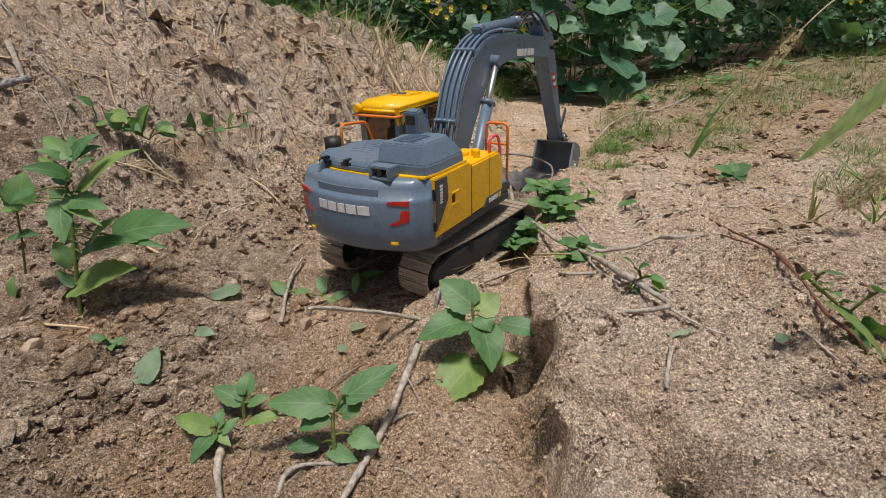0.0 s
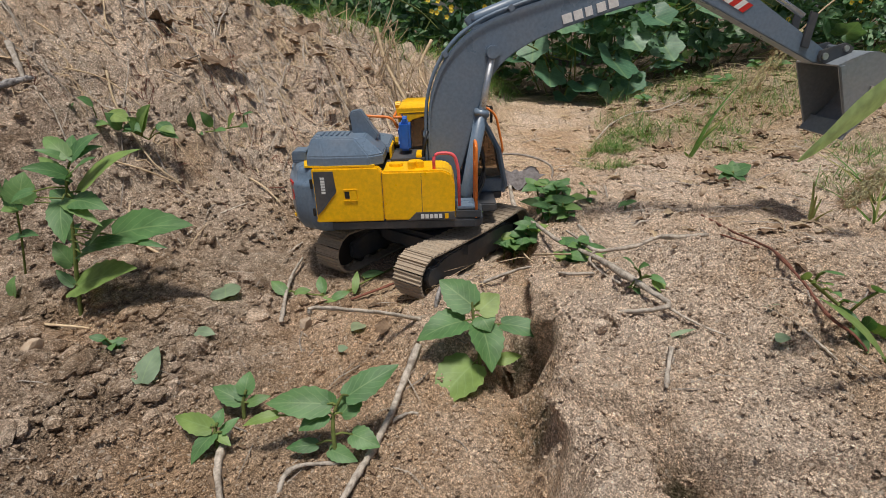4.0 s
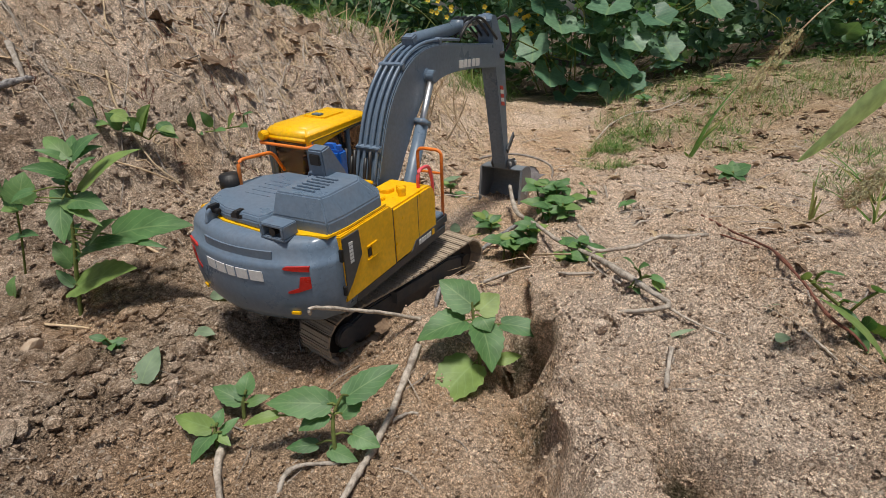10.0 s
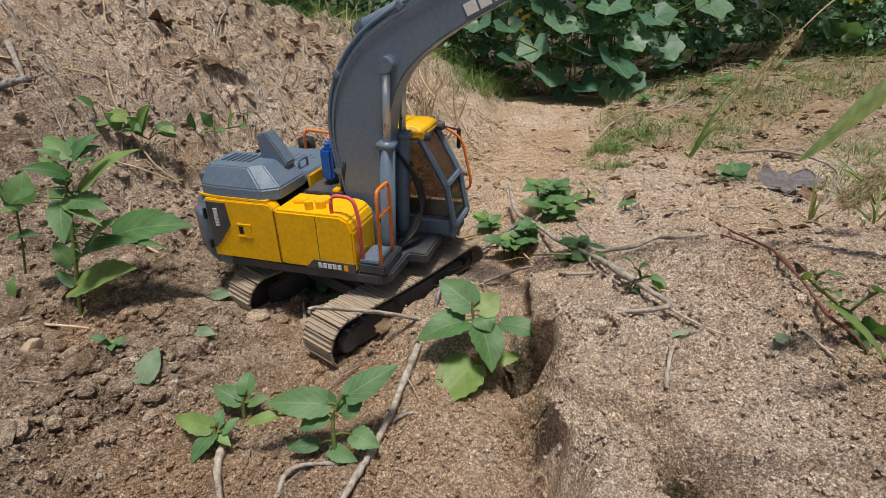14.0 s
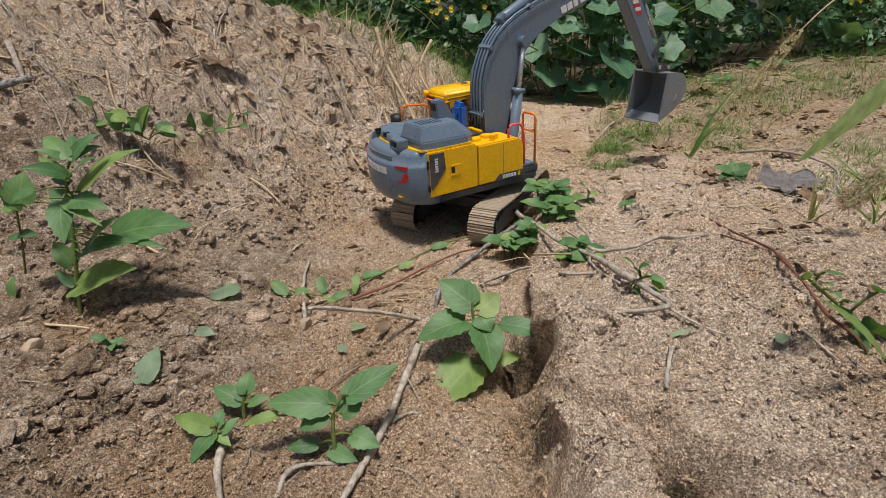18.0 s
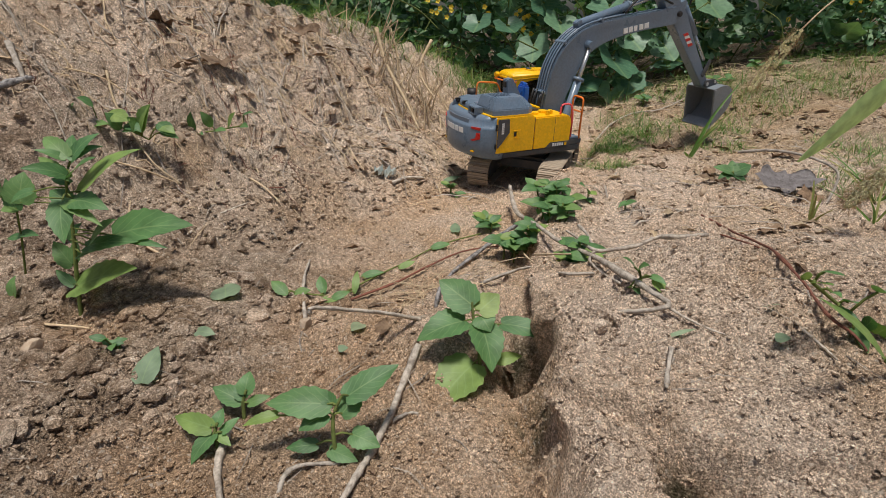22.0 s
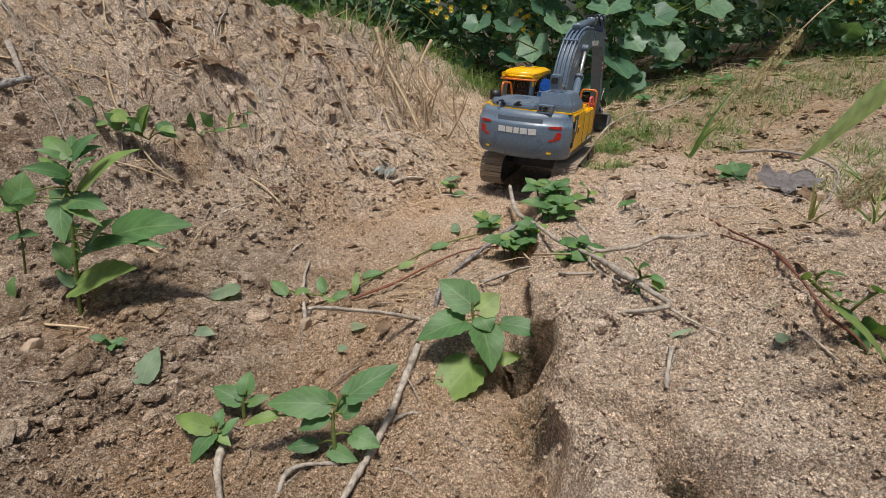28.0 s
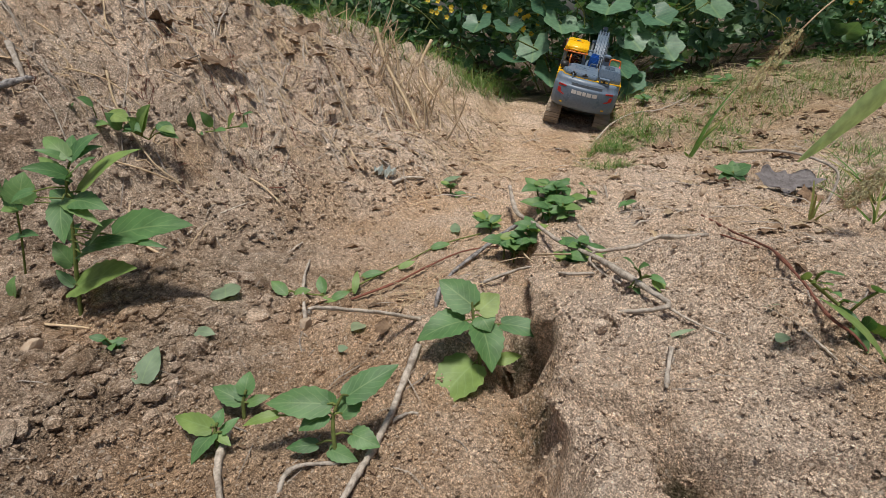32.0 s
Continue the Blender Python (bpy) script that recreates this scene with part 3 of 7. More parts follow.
def make_tracks():
    half, rad, mid = 0.103, 0.0275, 0.031
    def on_loop(s):
        """A place and the turn on the loop, s metres along it."""
        flat, turn = 2 * half, math.pi * rad
        s %= 2 * (flat + turn)
        if s < flat:
            return half - s, mid - rad, math.pi
        s -= flat
        if s < turn:
            q = s / rad
            return -half - rad * math.sin(q), mid - rad * math.cos(q), math.pi - q
        s -= turn
        if s < flat:
            sag = 0.003 * math.sin(math.pi * s / flat)
            return -half + s, mid + rad - sag, 0.0
        s -= flat
        q = s / rad
        return half + rad * math.sin(q), mid + rad * math.cos(q), -q
    length = 4 * half + 2 * math.pi * rad
    n = 46
    plate = prism([(-0.0059, -0.001), (0.0056, -0.001), (0.0059, 0.0022), (0.0045, 0.0022), (0.0035, 0.0008), (0.0005, 0.0008), (0.0, 0.002), (-0.0012, 0.002), (-0.0018, 0.0008), (-0.0045, 0.0008), (-0.0048, 0.0026), (-0.0059, 0.0026)], -0.0215, 0.0215)
    prism([(-0.003, 0.001), (0.003, 0.001), (0.003, -0.005), (-0.003, -0.005)], -0.006, 0.006, bm=plate)
    shoe_mesh = mesh_of("track_shoe", plate, SHOE)
    shoes = []
    for side in (-1, 1):
        cx = side * 0.071
        belt = tagged(new("track"), "dusty metal crawler track")
        frame_bm = prism([(-0.098, 0.018), (-0.085, 0.012), (0.085, 0.012), (0.098, 0.018), (0.098, 0.038), (0.07, 0.046), (-0.07, 0.046), (-0.098, 0.038)], cx - 0.0135, cx + 0.0135, bevel=0.002)
        belt.data = None
        bpy.data.objects.remove(belt)
        belt = part("track", frame_bm, DARK, excavator, "black crawler frame with dusty metal track")
        for yy, nm in ((-half, "sprocket"), (half, "idler_wheel")):
            w = drum((0, 0, 0), 0.0225, -0.008, 0.008, sides=22, bevel=0.0015)
            prism([(0.008 * math.cos(q), 0.008 * math.sin(q)) for q in (k * math.pi / 4 for k in range(8))], side * 0.008, side * 0.0155, bm=w)
            part(nm, w, BLACK, belt, at=pose(cx, yy, mid))
        for k in range(7):
            part("roller", drum((0, 0, 0), 0.0075, -0.009, 0.009, sides=14, bevel=0.001), BLACK, belt, at=pose(cx, -0.078 + 0.026 * k, 0.0125))
        part("motor_cover", drum((0, 0, 0), 0.013, -0.004, 0.004, sides=18, bevel=0.0015), DARK, belt, at=pose(cx + side * 0.015, -half, mid))
        for k in range(n):
            ob = new("track_shoe", shoe_mesh)
            ob.parent = belt
            shoes.append((ob, cx, k * length / n))
    def shoe_pose(cx, s):
        y, z, q = on_loop(s)
        return Matrix.Translation((cx, y, z)) @ Matrix.Rotation(q, 4, "X")
    for ob, cx, s in shoes:
        ob.matrix_basis = shoe_pose(cx, s)
    body = solid((-0.052, 0.052, -0.05, 0.05, 0.03, 0.056), bevel=0.006)
    prism([(-0.09, -0.03), (-0.05, -0.045), (0.05, -0.045), (0.09, -0.03), (0.09, 0.03), (0.05, 0.045), (-0.05, 0.045), (-0.09, 0.03)], 0.034, 0.048, "z", bm=body)
    part("chassis", body, DARK, excavator, "black chassis between the tracks")
    part("slew_ring", drum((0, 0, 0), 0.043, 0.056, 0.0775, "z", 32), BLACK, excavator)
    return shoes, shoe_pose


SHOES, SHOE_POSE = make_tracks()


# ---- its house ----
def arc_y(x):
    return -0.183 + 3.3 * x * x


def make_house():
    deck = prism([(-0.087, -0.12), (0.087, -0.12), (0.088, 0.062), (0.08, 0.072), (0.03, 0.074), (0.03, 0.095), (-0.03, 0.095), (-0.03, 0.108), (-0.088, 0.108)], 0.0765, 0.0885, "z", bevel=0.0018)
    house = part("house", deck, DARK, excavator, "grey and yellow revolving house with cab")
    sub = lambda name, bm, mat, label="", smooth=False: part(name, bm, mat, house, label, smooth)

    # counterweight, bowed at the back, tucked in below
    xs = [0.089 * math.sin(math.pi * k / 44) for k in range(-22, 23)]
    def ring(z, grow, inset):
        back = [(x * grow, arc_y(x) + inset + 0.02 * max(0, abs(x) - 0.078) / 0.011 * 0.6, z) for x in xs]
        return back + [(0.0885 * grow, -0.118, z), (0.03, -0.112, z), (-0.03, -0.112, z), (-0.0885 * grow, -0.118, z)]
    cw = loft([ring(0.0745, 0.93, 0.016), ring(0.078, 0.965, 0.007), ring(0.087, 0.99, 0.002), ring(0.102, 1.0, 0.0), ring(0.134, 1.0, 0.0), ring(0.1385, 0.995, 0.0015),
               ring(0.1395, 0.985, 0.0045), ring(0.150, 0.978, 0.0065), ring(0.156, 0.968, 0.010), ring(0.1585, 0.945, 0.0165)])
    sub("counterweight", cw, GREY, "grey bowed counterweight with red reflectors", True)
    # pressed strip along its top and the low bar in its middle
    strip = bmesh.new()
    seg = [x for x in xs if abs(x) < 0.052]
    def band(bm, xr, z0, z1, out, thick):
        rows = []
        for x in xr:
            y = arc_y(x) - out
            rows.append([bm.verts.new((x, y, z0)), bm.verts.new((x, y - 0.0, z1)), bm.verts.new((x, y + thick, z1)), bm.verts.new((x, y + thick, z0))])
        for a, b in zip(rows, rows[1:]):
            for k in range(4):
                bm.faces.new((a[k], a[(k + 1) % 4], b[(k + 1) % 4], b[k]))
        bm.faces.new(rows[0][::-1]), bm.faces.new(rows[-1])
        return bm
    band(strip, [-0.042 + 0.006 * k for k in range(15)], 0.1405, 0.1485, -0.0048, 0.008)
    sub("pressed_bar", strip, GREY)
    # the maker's word as plain white bars, and other marks
    for x0, w in ((-0.037, 0.0135), (-0.0215, 0.0125), (-0.0065, 0.0095), (0.0055, 0.0125), (0.0205, 0.0135)):
        bar = band(bmesh.new(), [x0 + w * k / 4 for k in range(5)], 0.1205, 0.1305, 0.0006, 0.002)
        sub("white_bar", bar, WHITE, "white bar of a maker's mark")
    for s in (-1, 1):
        # two flush red marks: a slanted bar, and a hook whose foot runs down and inwards
        def mark(rows_in):
            bm, ring = bmesh.new(), []
            for x, z0, z1 in rows_in:
                y = arc_y(x) - 0.0007
                ring.append([bm.verts.new((s * x, y, z0)), bm.verts.new((s * x, y, z1)), bm.verts.new((s * x, y + 0.003, z1)), bm.verts.new((s * x, y + 0.003, z0))])
            for p, q in zip(ring, ring[1:]):
                for k in range(4):
                    bm.faces.new((p[k], p[(k + 1) % 4], q[(k + 1) % 4], q[k]))
            bm.faces.new(ring[0][::-1]), bm.faces.new(ring[-1])
            return bm
        sub("reflector", mark([(0.0535, 0.1352, 0.1356), (0.056, 0.1338, 0.1372), (0.062, 0.1332, 0.1374), (0.068, 0.1328, 0.1376), (0.0755, 0.1326, 0.1378)]), RED, "flush red reflector")
        sub("reflector", mark([(0.0555, 0.1105, 0.1122), (0.060, 0.1108, 0.1142), (0.0655, 0.1122, 0.1165), (0.0675, 0.1130, 0.1272), (0.072, 0.1148, 0.1276), (0.0755, 0.1164, 0.1280)]), RED, "flush hooked red reflector")
        tag = band(bmesh.new(), [s * (0.055 + 0.0025 * k) for k in range(4)], 0.0885, 0.0910, 0.0006, 0.002)
        sub("warning_label", tag, YELLOW, "small yellow and black warning label")
        ear = prism([(-0.166, 0.157), (-0.15, 0.157), (-0.152, 0.166), (-0.157, 0.1695), (-0.162, 0.167)], s * 0.045 - 0.002, s * 0.045 + 0.002, bevel=0.0006)
        if s < 0:
            sub("lifting_eye", ear, GREY)
    cowl_box = solid((0.027, 0.055, -0.167, -0.149, 0.157, 0.160), (0.027, 0.031, -0.167, -0.149, 0.16, 0.17), (0.051, 0.055, -0.167, -0.149, 0.16, 0.17), (0.027, 0.055, -0.166, -0.149, 0.1685, 0.1715), bevel=0.0008)
    sub("camera_housing", cowl_box, GREY)
    sub("camera_lens", drum((0.041, 0, 0.1645), 0.0035, -0.166, -0.158, "y", 14), BLACK)
    # thin seam of yellow under the hoods
    sub("hood_seam", prism([(-0.0785, -0.12), (-0.068, -0.1445), (-0.031, -0.1575), (0.019, -0.161), (0.084, -0.1455), (0.0875, -0.12), (0.0875, -0.06), (-0.0785, -0.06)], 0.1575, 0.1597, "z"), YELLOW, "thin yellow seam")

    # engine hood with its hinges and louvres
    def hood(outline, z0, z1, shrink, cx, cy):
        low = [(x, y, z0) for x, y in outline]
        mid = [(x, y, z0 + (z1 - z0) * 0.55) for x, y in outline]
        top = [(cx + (x - cx) * shrink, cy + (y - cy) * shrink, z1) for x, y in outline]
        return loft([low, mid, top])
    o = [(-0.076, -0.12), (-0.066, -0.142), (-0.03, -0.155), (0.018, -0.1585), (0.022, -0.15), (0.022, -0.045), (-0.05, -0.045), (-0.072, -0.07)]
    h = hood(o, 0.1595, 0.1705, 0.955, -0.03, -0.095)
    bmesh.ops.bevel(h, geom=h.edges[:], offset=0.0012, segments=2, affect="EDGES", clamp_overlap=True)
    sub("engine_hood", h, GREY, "grey engine hood")
    for k in range(5):
        sub("louvre", solid((-0.045, -0.012, -0.115 + 0.009 * k, -0.113 + 0.009 * k, 0.1700, 0.1709), bevel=0.0005), GREY)
    for x in (-0.045, -0.012):
        sub("hinge", solid((x - 0.008, x + 0.008, -0.1565, -0.1515, 0.1635, 0.168), (x - 0.003, x + 0.003, -0.158, -0.148, 0.165, 0.1715), bevel=0.0006), BLACK)
    sub("hood_handle", tube(bent([(-0.005, -0.062, 0.17), (-0.005, -0.062, 0.181), (0.013, -0.062, 0.181), (0.013, -0.062, 0.17)], 0.004), 0.0015, 6), GREY)
    # raised cowl over the pump side
    low = [(0.0225, -0.146), (0.083, -0.142), (0.0865, -0.12), (0.0865, -0.066), (0.074, -0.05), (0.0225, -0.05)]
    c = loft([[(x, y, 0.1575) for x, y in low], [(x * 0.985 + 0.0005, y, 0.170) for x, y in low],
              [(0.0245, -0.139, 0.1905), (0.074, -0.136, 0.1905), (0.076, -0.125, 0.1905), (0.076, -0.084, 0.1905), (0.066, -0.072, 0.1905), (0.0245, -0.072, 0.1905)]])
    bmesh.ops.bevel(c, geom=c.edges[:], offset=0.0014, segments=2, affect="EDGES", clamp_overlap=True)
    sub("cowl", c, GREY, "raised grey cowl with sloping sides")
    for k in range(6):
        sub("louvre", solid((0.034, 0.06, -0.128 + 0.0065 * k, -0.1255 + 0.0065 * k, 0.1903, 0.192), bevel=0.0005), GREY)
    fin = prism([(-0.09, 0.189), (-0.062, 0.178), (-0.058, 0.186), (-0.079, 0.2185), (-0.092, 0.216)], 0.024, 0.042, bevel=0.0015)
    sub("mirror_fin", fin, GREY, "upright grey fin behind the boom")
    sub("fin_glass", solid((0.027, 0.039, -0.0933, -0.09, 0.2015, 0.212), bevel=0.0008), BLACK)

    # yellow side panels and tank
    side = prism([(-0.1365, 0.0885), (-0.1365, 0.1568), (-0.057, 0.1568), (-0.052, 0.151), (-0.052, 0.0885)], 0.074, 0.0895, bevel=0.0012)
    sub("side_panel", side, YELLOW, "yellow side panel with a latch")
    tank = prism([(-0.0518, 0.0885), (-0.0518, 0.1515), (0.024, 0.1515), (0.033, 0.1465), (0.037, 0.135), (0.037, 0.0885)], 0.036, 0.0897, bevel=0.0022)
    sub("fuel_tank", tank, YELLOW, "yellow tank with filler caps")
    for x, y, r, hgt in ((0.06, -0.036, 0.009, 0.0035), (0.055, -0.012, 0.0095, 0.0045), (0.071, -0.006, 0.0055, 0.008), (0.078, -0.016, 0.0045, 0.009)):
        sub("filler_cap", drum((x, y, 0), r, 0.1505, 0.1515 + hgt, "z", 20, 0.0008), YELLOW)
    strip = prism([(-0.1345, 0.098), (-0.1345, 0.1535), (-0.1105, 0.1535), (-0.1085, 0.128), (-0.1265, 0.1055)], 0.089, 0.0906)
    sub("dark_strip", strip, DARK, "dark strip with white bars")
    for k in range(6):
        sub("white_bar", solid((0.0904, 0.0912, -0.1265, -0.1215, 0.126 + 0.0036 * k, 0.1286 + 0.0036 * k)), WHITE)
    sub("door_hinge", solid((0.0885, 0.0925, -0.1395, -0.1365, 0.133, 0.145), bevel=0.0006), BLACK)
    sub("door_hinge", solid((0.0885, 0.0925, -0.1395, -0.1365, 0.098, 0.108), bevel=0.0006), BLACK)
    sub("latch", solid((0.0892, 0.0908, -0.1, -0.083, 0.1295, 0.131), (0.0892, 0.0908, -0.1, -0.083, 0.1155, 0.117), (0.0892, 0.0906, -0.0925, -0.0835, 0.117, 0.1295), bevel=0.0003), YELLOW)
    sub("latch_hole", solid((0.0893, 0.09, -0.0985, -0.0928, 0.119, 0.1275)), BLACK)
    low = prism([(-0.022, 0.0885), (-0.0115, 0.099), (0.0365, 0.099), (0.0365, 0.0885)], 0.089, 0.0906)
    sub("dark_strip", low, DARK, "dark strip with white bars")
    for k in range(5):
        sub("white_bar", solid((0.0904, 0.0912, -0.006 + 0.0056 * k, -0.0018 + 0.0056 * k, 0.091, 0.0965)), WHITE)
    sub("yellow_mark", solid((0.0904, 0.0912, 0.024, 0.0285, 0.0905, 0.097)), YELLOW)
    sub("panel_seam", solid((0.0892, 0.0899, -0.0521, -0.0516, 0.0885, 0.152)), DARK)
    sub("panel_seam", solid((0.0894, 0.09, -0.0042, -0.0036, 0.099, 0.149)), DARK)
    sub("side_panel", prism([(-0.1365, 0.0885), (-0.1365, 0.1568), (-0.034, 0.1568), (-0.034, 0.0885)], -0.0895, -0.074, bevel=0.0012), YELLOW, "yellow side panel behind the cab")
    sub("top_panel", solid((-0.0885, -0.05, -0.125, -0.034, 0.1545, 0.1595), bevel=0.001), YELLOW)
    sub("walkway", solid((-0.02, 0.036, -0.045, 0.0, 0.15, 0.1545), bevel=0.0008), DARK, "dark tread walkway")
    sub("walkway_rim", solid((-0.02, 0.024, -0.047, -0.044, 0.15, 0.168), bevel=0.001), YELLOW)
    sub("walkway_rim", solid((0.0, 0.034, -0.012, -0.004, 0.154, 0.158), bevel=0.001), YELLOW)
    sub("inner_body", solid((-0.06, 0.07, -0.118, -0.0, 0.0885, 0.15), (-0.018, 0.036, -0.002, 0.018, 0.0885, 0.118)), DARK)
    sub("step", solid((0.037, 0.087, 0.038, 0.069, 0.0885, 0.1), bevel=0.0015), DARK, "grey tread step")
    sub("tool_box", solid((0.05, 0.086, 0.04, 0.062, 0.1, 0.104), bevel=0.001), GREY)

    # boom foot brackets
    for x in (-0.0115, 0.0305):
        sub("boom_bracket", prism([(-0.005, 0.0885), (0.062, 0.0885), (0.055, 0.108), (0.04, 0.124), (0.033, 0.14), (0.022, 0.146), (0.011, 0.14), (0.004, 0.12)], x, x + 0.005, bevel=0.0008), GREY)
    sub("foot_pin", drum((0, 0.022, 0.129), 0.0055, -0.0135, 0.0375, "x", 16, 0.0008), BLACK)

    # cab
    x0, x1 = -0.0885, -0.0235
    posts = bmesh.new()
    prof = [(-0.031, 0.0885), (-0.031, 0.203), (0.072, 0.205), (0.102, 0.15), (0.112, 0.1), (0.108, 0.0885)]
    def bars(x):
        for a, b, r in ((prof[0], prof[1], 0.0035), (prof[1], prof[2], 0.003), (prof[2], prof[3], 0.0032), (prof[3], prof[4], 0.0032), (prof[4], prof[5], 0.0034), ((0.03, 0.09), (0.034, 0.204), 0.0028)):
            tube([(x, *a), (x, *b)], r * 1.25, 6, posts)
    for x in (x0 + 0.003, x1 - 0.003):
        bars(x)
    for y, z in prof[1:5]:
        tube([(x0 + 0.003, y, z), (x1 - 0.003, y, z)], 0.0036, 6, posts)
    sub("cab_frame", posts, GREY, "grey cab posts")
    sub("cab_base", solid((x0, x1, -0.034, 0.108, 0.0885, 0.108), (x0, x1, -0.034, 0.03, 0.1, 0.14), bevel=0.002), GREY)
    sub("cab_rear", solid((x0, x0 + 0.009, -0.033, -0.029, 0.13, 0.203), (x1 - 0.009, x1, -0.033, -0.029, 0.13, 0.203), (x0, x1, -0.033, -0.029, 0.13, 0.152), bevel=0.0008), GREY)
    sub("rear_window", solid((x0 + 0.009, x1 - 0.009, -0.0315, -0.0305, 0.152, 0.202)), GLASS, "smoked window")
    sub("side_window", prism([(-0.027, 0.112), (-0.027, 0.2), (0.07, 0.2), (0.098, 0.15), (0.106, 0.112)], x1 - 0.0035, x1 - 0.0025), GLASS, "smoked window")
    sub("side_window", prism([(-0.027, 0.112), (-0.027, 0.2), (0.07, 0.2), (0.098, 0.15), (0.106, 0.112)], x0 + 0.0025, x0 + 0.0035), GLASS, "smoked window")
    sub("windscreen", prism([(0.073, 0.203), (0.102, 0.15), (0.112, 0.1), (0.1105, 0.1), (0.1005, 0.15), (0.0715, 0.203)], x0 + 0.005, x1 - 0.005), GLASS, "smoked windscreen")
    roof = loft([[(x0 - 0.001, -0.037, 0.2), (x1 + 0.001, -0.037, 0.2), (x1 + 0.001, 0.074, 0.203), (x0 - 0.001, 0.074, 0.203)],
                 [(x0 - 0.001, -0.039, 0.207), (x1 + 0.001, -0.039, 0.207), (x1 + 0.001, 0.078, 0.21), (x0 - 0.001, 0.078, 0.21)],
                 [(x0 + 0.006, -0.03, 0.217), (x1 - 0.006, -0.03, 0.217), (x1 - 0.006, 0.068, 0.217), (x0 + 0.006, 0.068, 0.217)]])
    bmesh.ops.bevel(roof, geom=roof.edges[:], offset=0.003, segments=3, affect="EDGES", clamp_overlap=True)
    sub("cab_roof", roof, YELLOW, "yellow cab roof", True)
    for x in (x0 - 0.0005, x1 - 0.0035):
        arch = [(-0.036, 0.186), (-0.039, 0.21), (0.078, 0.212), (0.078, 0.204), (0.03, 0.2025), (-0.005, 0.198), (-0.018, 0.194), (-0.027, 0.186)]
        sub("roof_arch", prism(arch, x, x + 0.004, bevel=0.0006), YELLOW if x > x0 else GREY)
    sub("roof_hatch", solid((x0 + 0.016, x1 - 0.016, 0.012, 0.05, 0.216, 0.2186), bevel=0.0012), YELLOW)
    sub("hatch_handle", solid((x0 + 0.026, x1 - 0.026, 0.016, 0.024, 0.2184, 0.2206), bevel=0.0008), GREY)
    for x in (x0 + 0.006, x1 - 0.006):
        sub("work_lamp", drum((x, 0, 0.206), 0.0052, 0.074, 0.084, "y", 16, 0.001), DARK)
    sub("beacon_mount", drum((x0 + 0.004, 0, 0.2065), 0.0055, -0.045, -0.036, "y", 14, 0.001), YELLOW)
    sub("seat", solid((-0.072, -0.04, 0.0, 0.03, 0.108, 0.135), (-0.07, -0.042, -0.006, 0.004, 0.13, 0.178), bevel=0.005), SEAT_RED, "red-brown driver's seat")
    # rails
    z = 0.159
    sub("handrail", tube(bent([(-0.066, -0.1, z), (-0.066, -0.098, z + 0.037), (-0.066, -0.05, z + 0.033), (-0.066, -0.036, z + 0.008)], 0.008), 0.0019, 8), ORANGE, "orange handrail", True)
    sub("handrail", tube(bent([(x0 - 0.002, -0.032, 0.1985), (x0 - 0.002, -0.043, 0.1985), (x1 + 0.002, -0.043, 0.1985), (x1 + 0.002, -0.03, 0.1985)], 0.005), 0.0018, 8), ORANGE, "orange rail round the cab roof", True)
    sub("handrail", tube(bent([(0.082, 0.012, 0.1495), (0.082, 0.012, 0.171), (0.082, 0.037, 0.1705), (0.083, 0.042, 0.15), (0.083, 0.0425, 0.1)], 0.009), 0.002, 8), PINK, "handrail faded from orange to pink", True)
    sub("handrail", tube(bent([(0.084, 0.0635, 0.0885), (0.084, 0.0635, 0.18), (0.052, 0.0635, 0.18), (0.052, 0.0635, 0.0885)], 0.008), 0.002, 8), ORANGE, "orange handrail", True)
    sub("rail_bar", tube([(0.084, 0.0635, 0.152), (0.052, 0.0635, 0.152)], 0.0016, 8), ORANGE)
    sub("handrail", tube(bent([(x0 - 0.003, 0.076, 0.206), (x0 - 0.003, 0.104, 0.19), (x0 - 0.003, 0.117, 0.13), (x0 - 0.003, 0.108, 0.124)], 0.012), 0.0018, 8), ORANGE, "orange handrail", True)
    sub("mirror", solid((x0 - 0.014, x0 - 0.006, 0.096, 0.1, 0.175, 0.2), bevel=0.0012), BLACK, "black side mirror")
    sub("mirror_stalk", tube([(x0, 0.08, 0.204), (x0 - 0.01, 0.098, 0.198)], 0.0012, 6), BLACK)
    # exhaust, can and hoses
    sub("exhaust_cap", drum((-0.0763, -0.1034, 0), 0.0108, 0.164, 0.1815, "z", 24, 0.001), BLACK, "black round exhaust cap", True)
    sub("exhaust_neck", drum((-0.0763, -0.1034, 0), 0.006, 0.158, 0.1645, "z", 16), BLACK)
    can = solid((-0.012, 0.014, -0.034, -0.019, 0.1595, 0.197), bevel=0.003)
    prism([(-0.01, 0.197), (0.006, 0.197), (0.003, 0.2025), (-0.007, 0.2025)], -0.0295, -0.0235, "y", bm=can)
    sub("jerrycan", can, BLUE, "small blue jerrycan")
    for s in (-1, 1):
        sub("can_rib", tube([(0.001 - s * 0.009, -0.0345, 0.168), (0.001 + s * 0.009, -0.0345, 0.188)], 0.0011, 6), BLUE)
    sub("can_cap", drum((0.009, -0.0265, 0), 0.003, 0.197, 0.2015, "z", 12), BLUE)
    for k, x in enumerate((-0.006, 0.001, 0.006, 0.02, 0.027)):
        sub("hose", tube(bent([(x, 0.0, 0.118), (x, -0.005, 0.15), (x, 0.004, 0.188 - 0.008 * (k % 2))], 0.02), 0.0021, 8), BLACK, "black hydraulic hose", True)
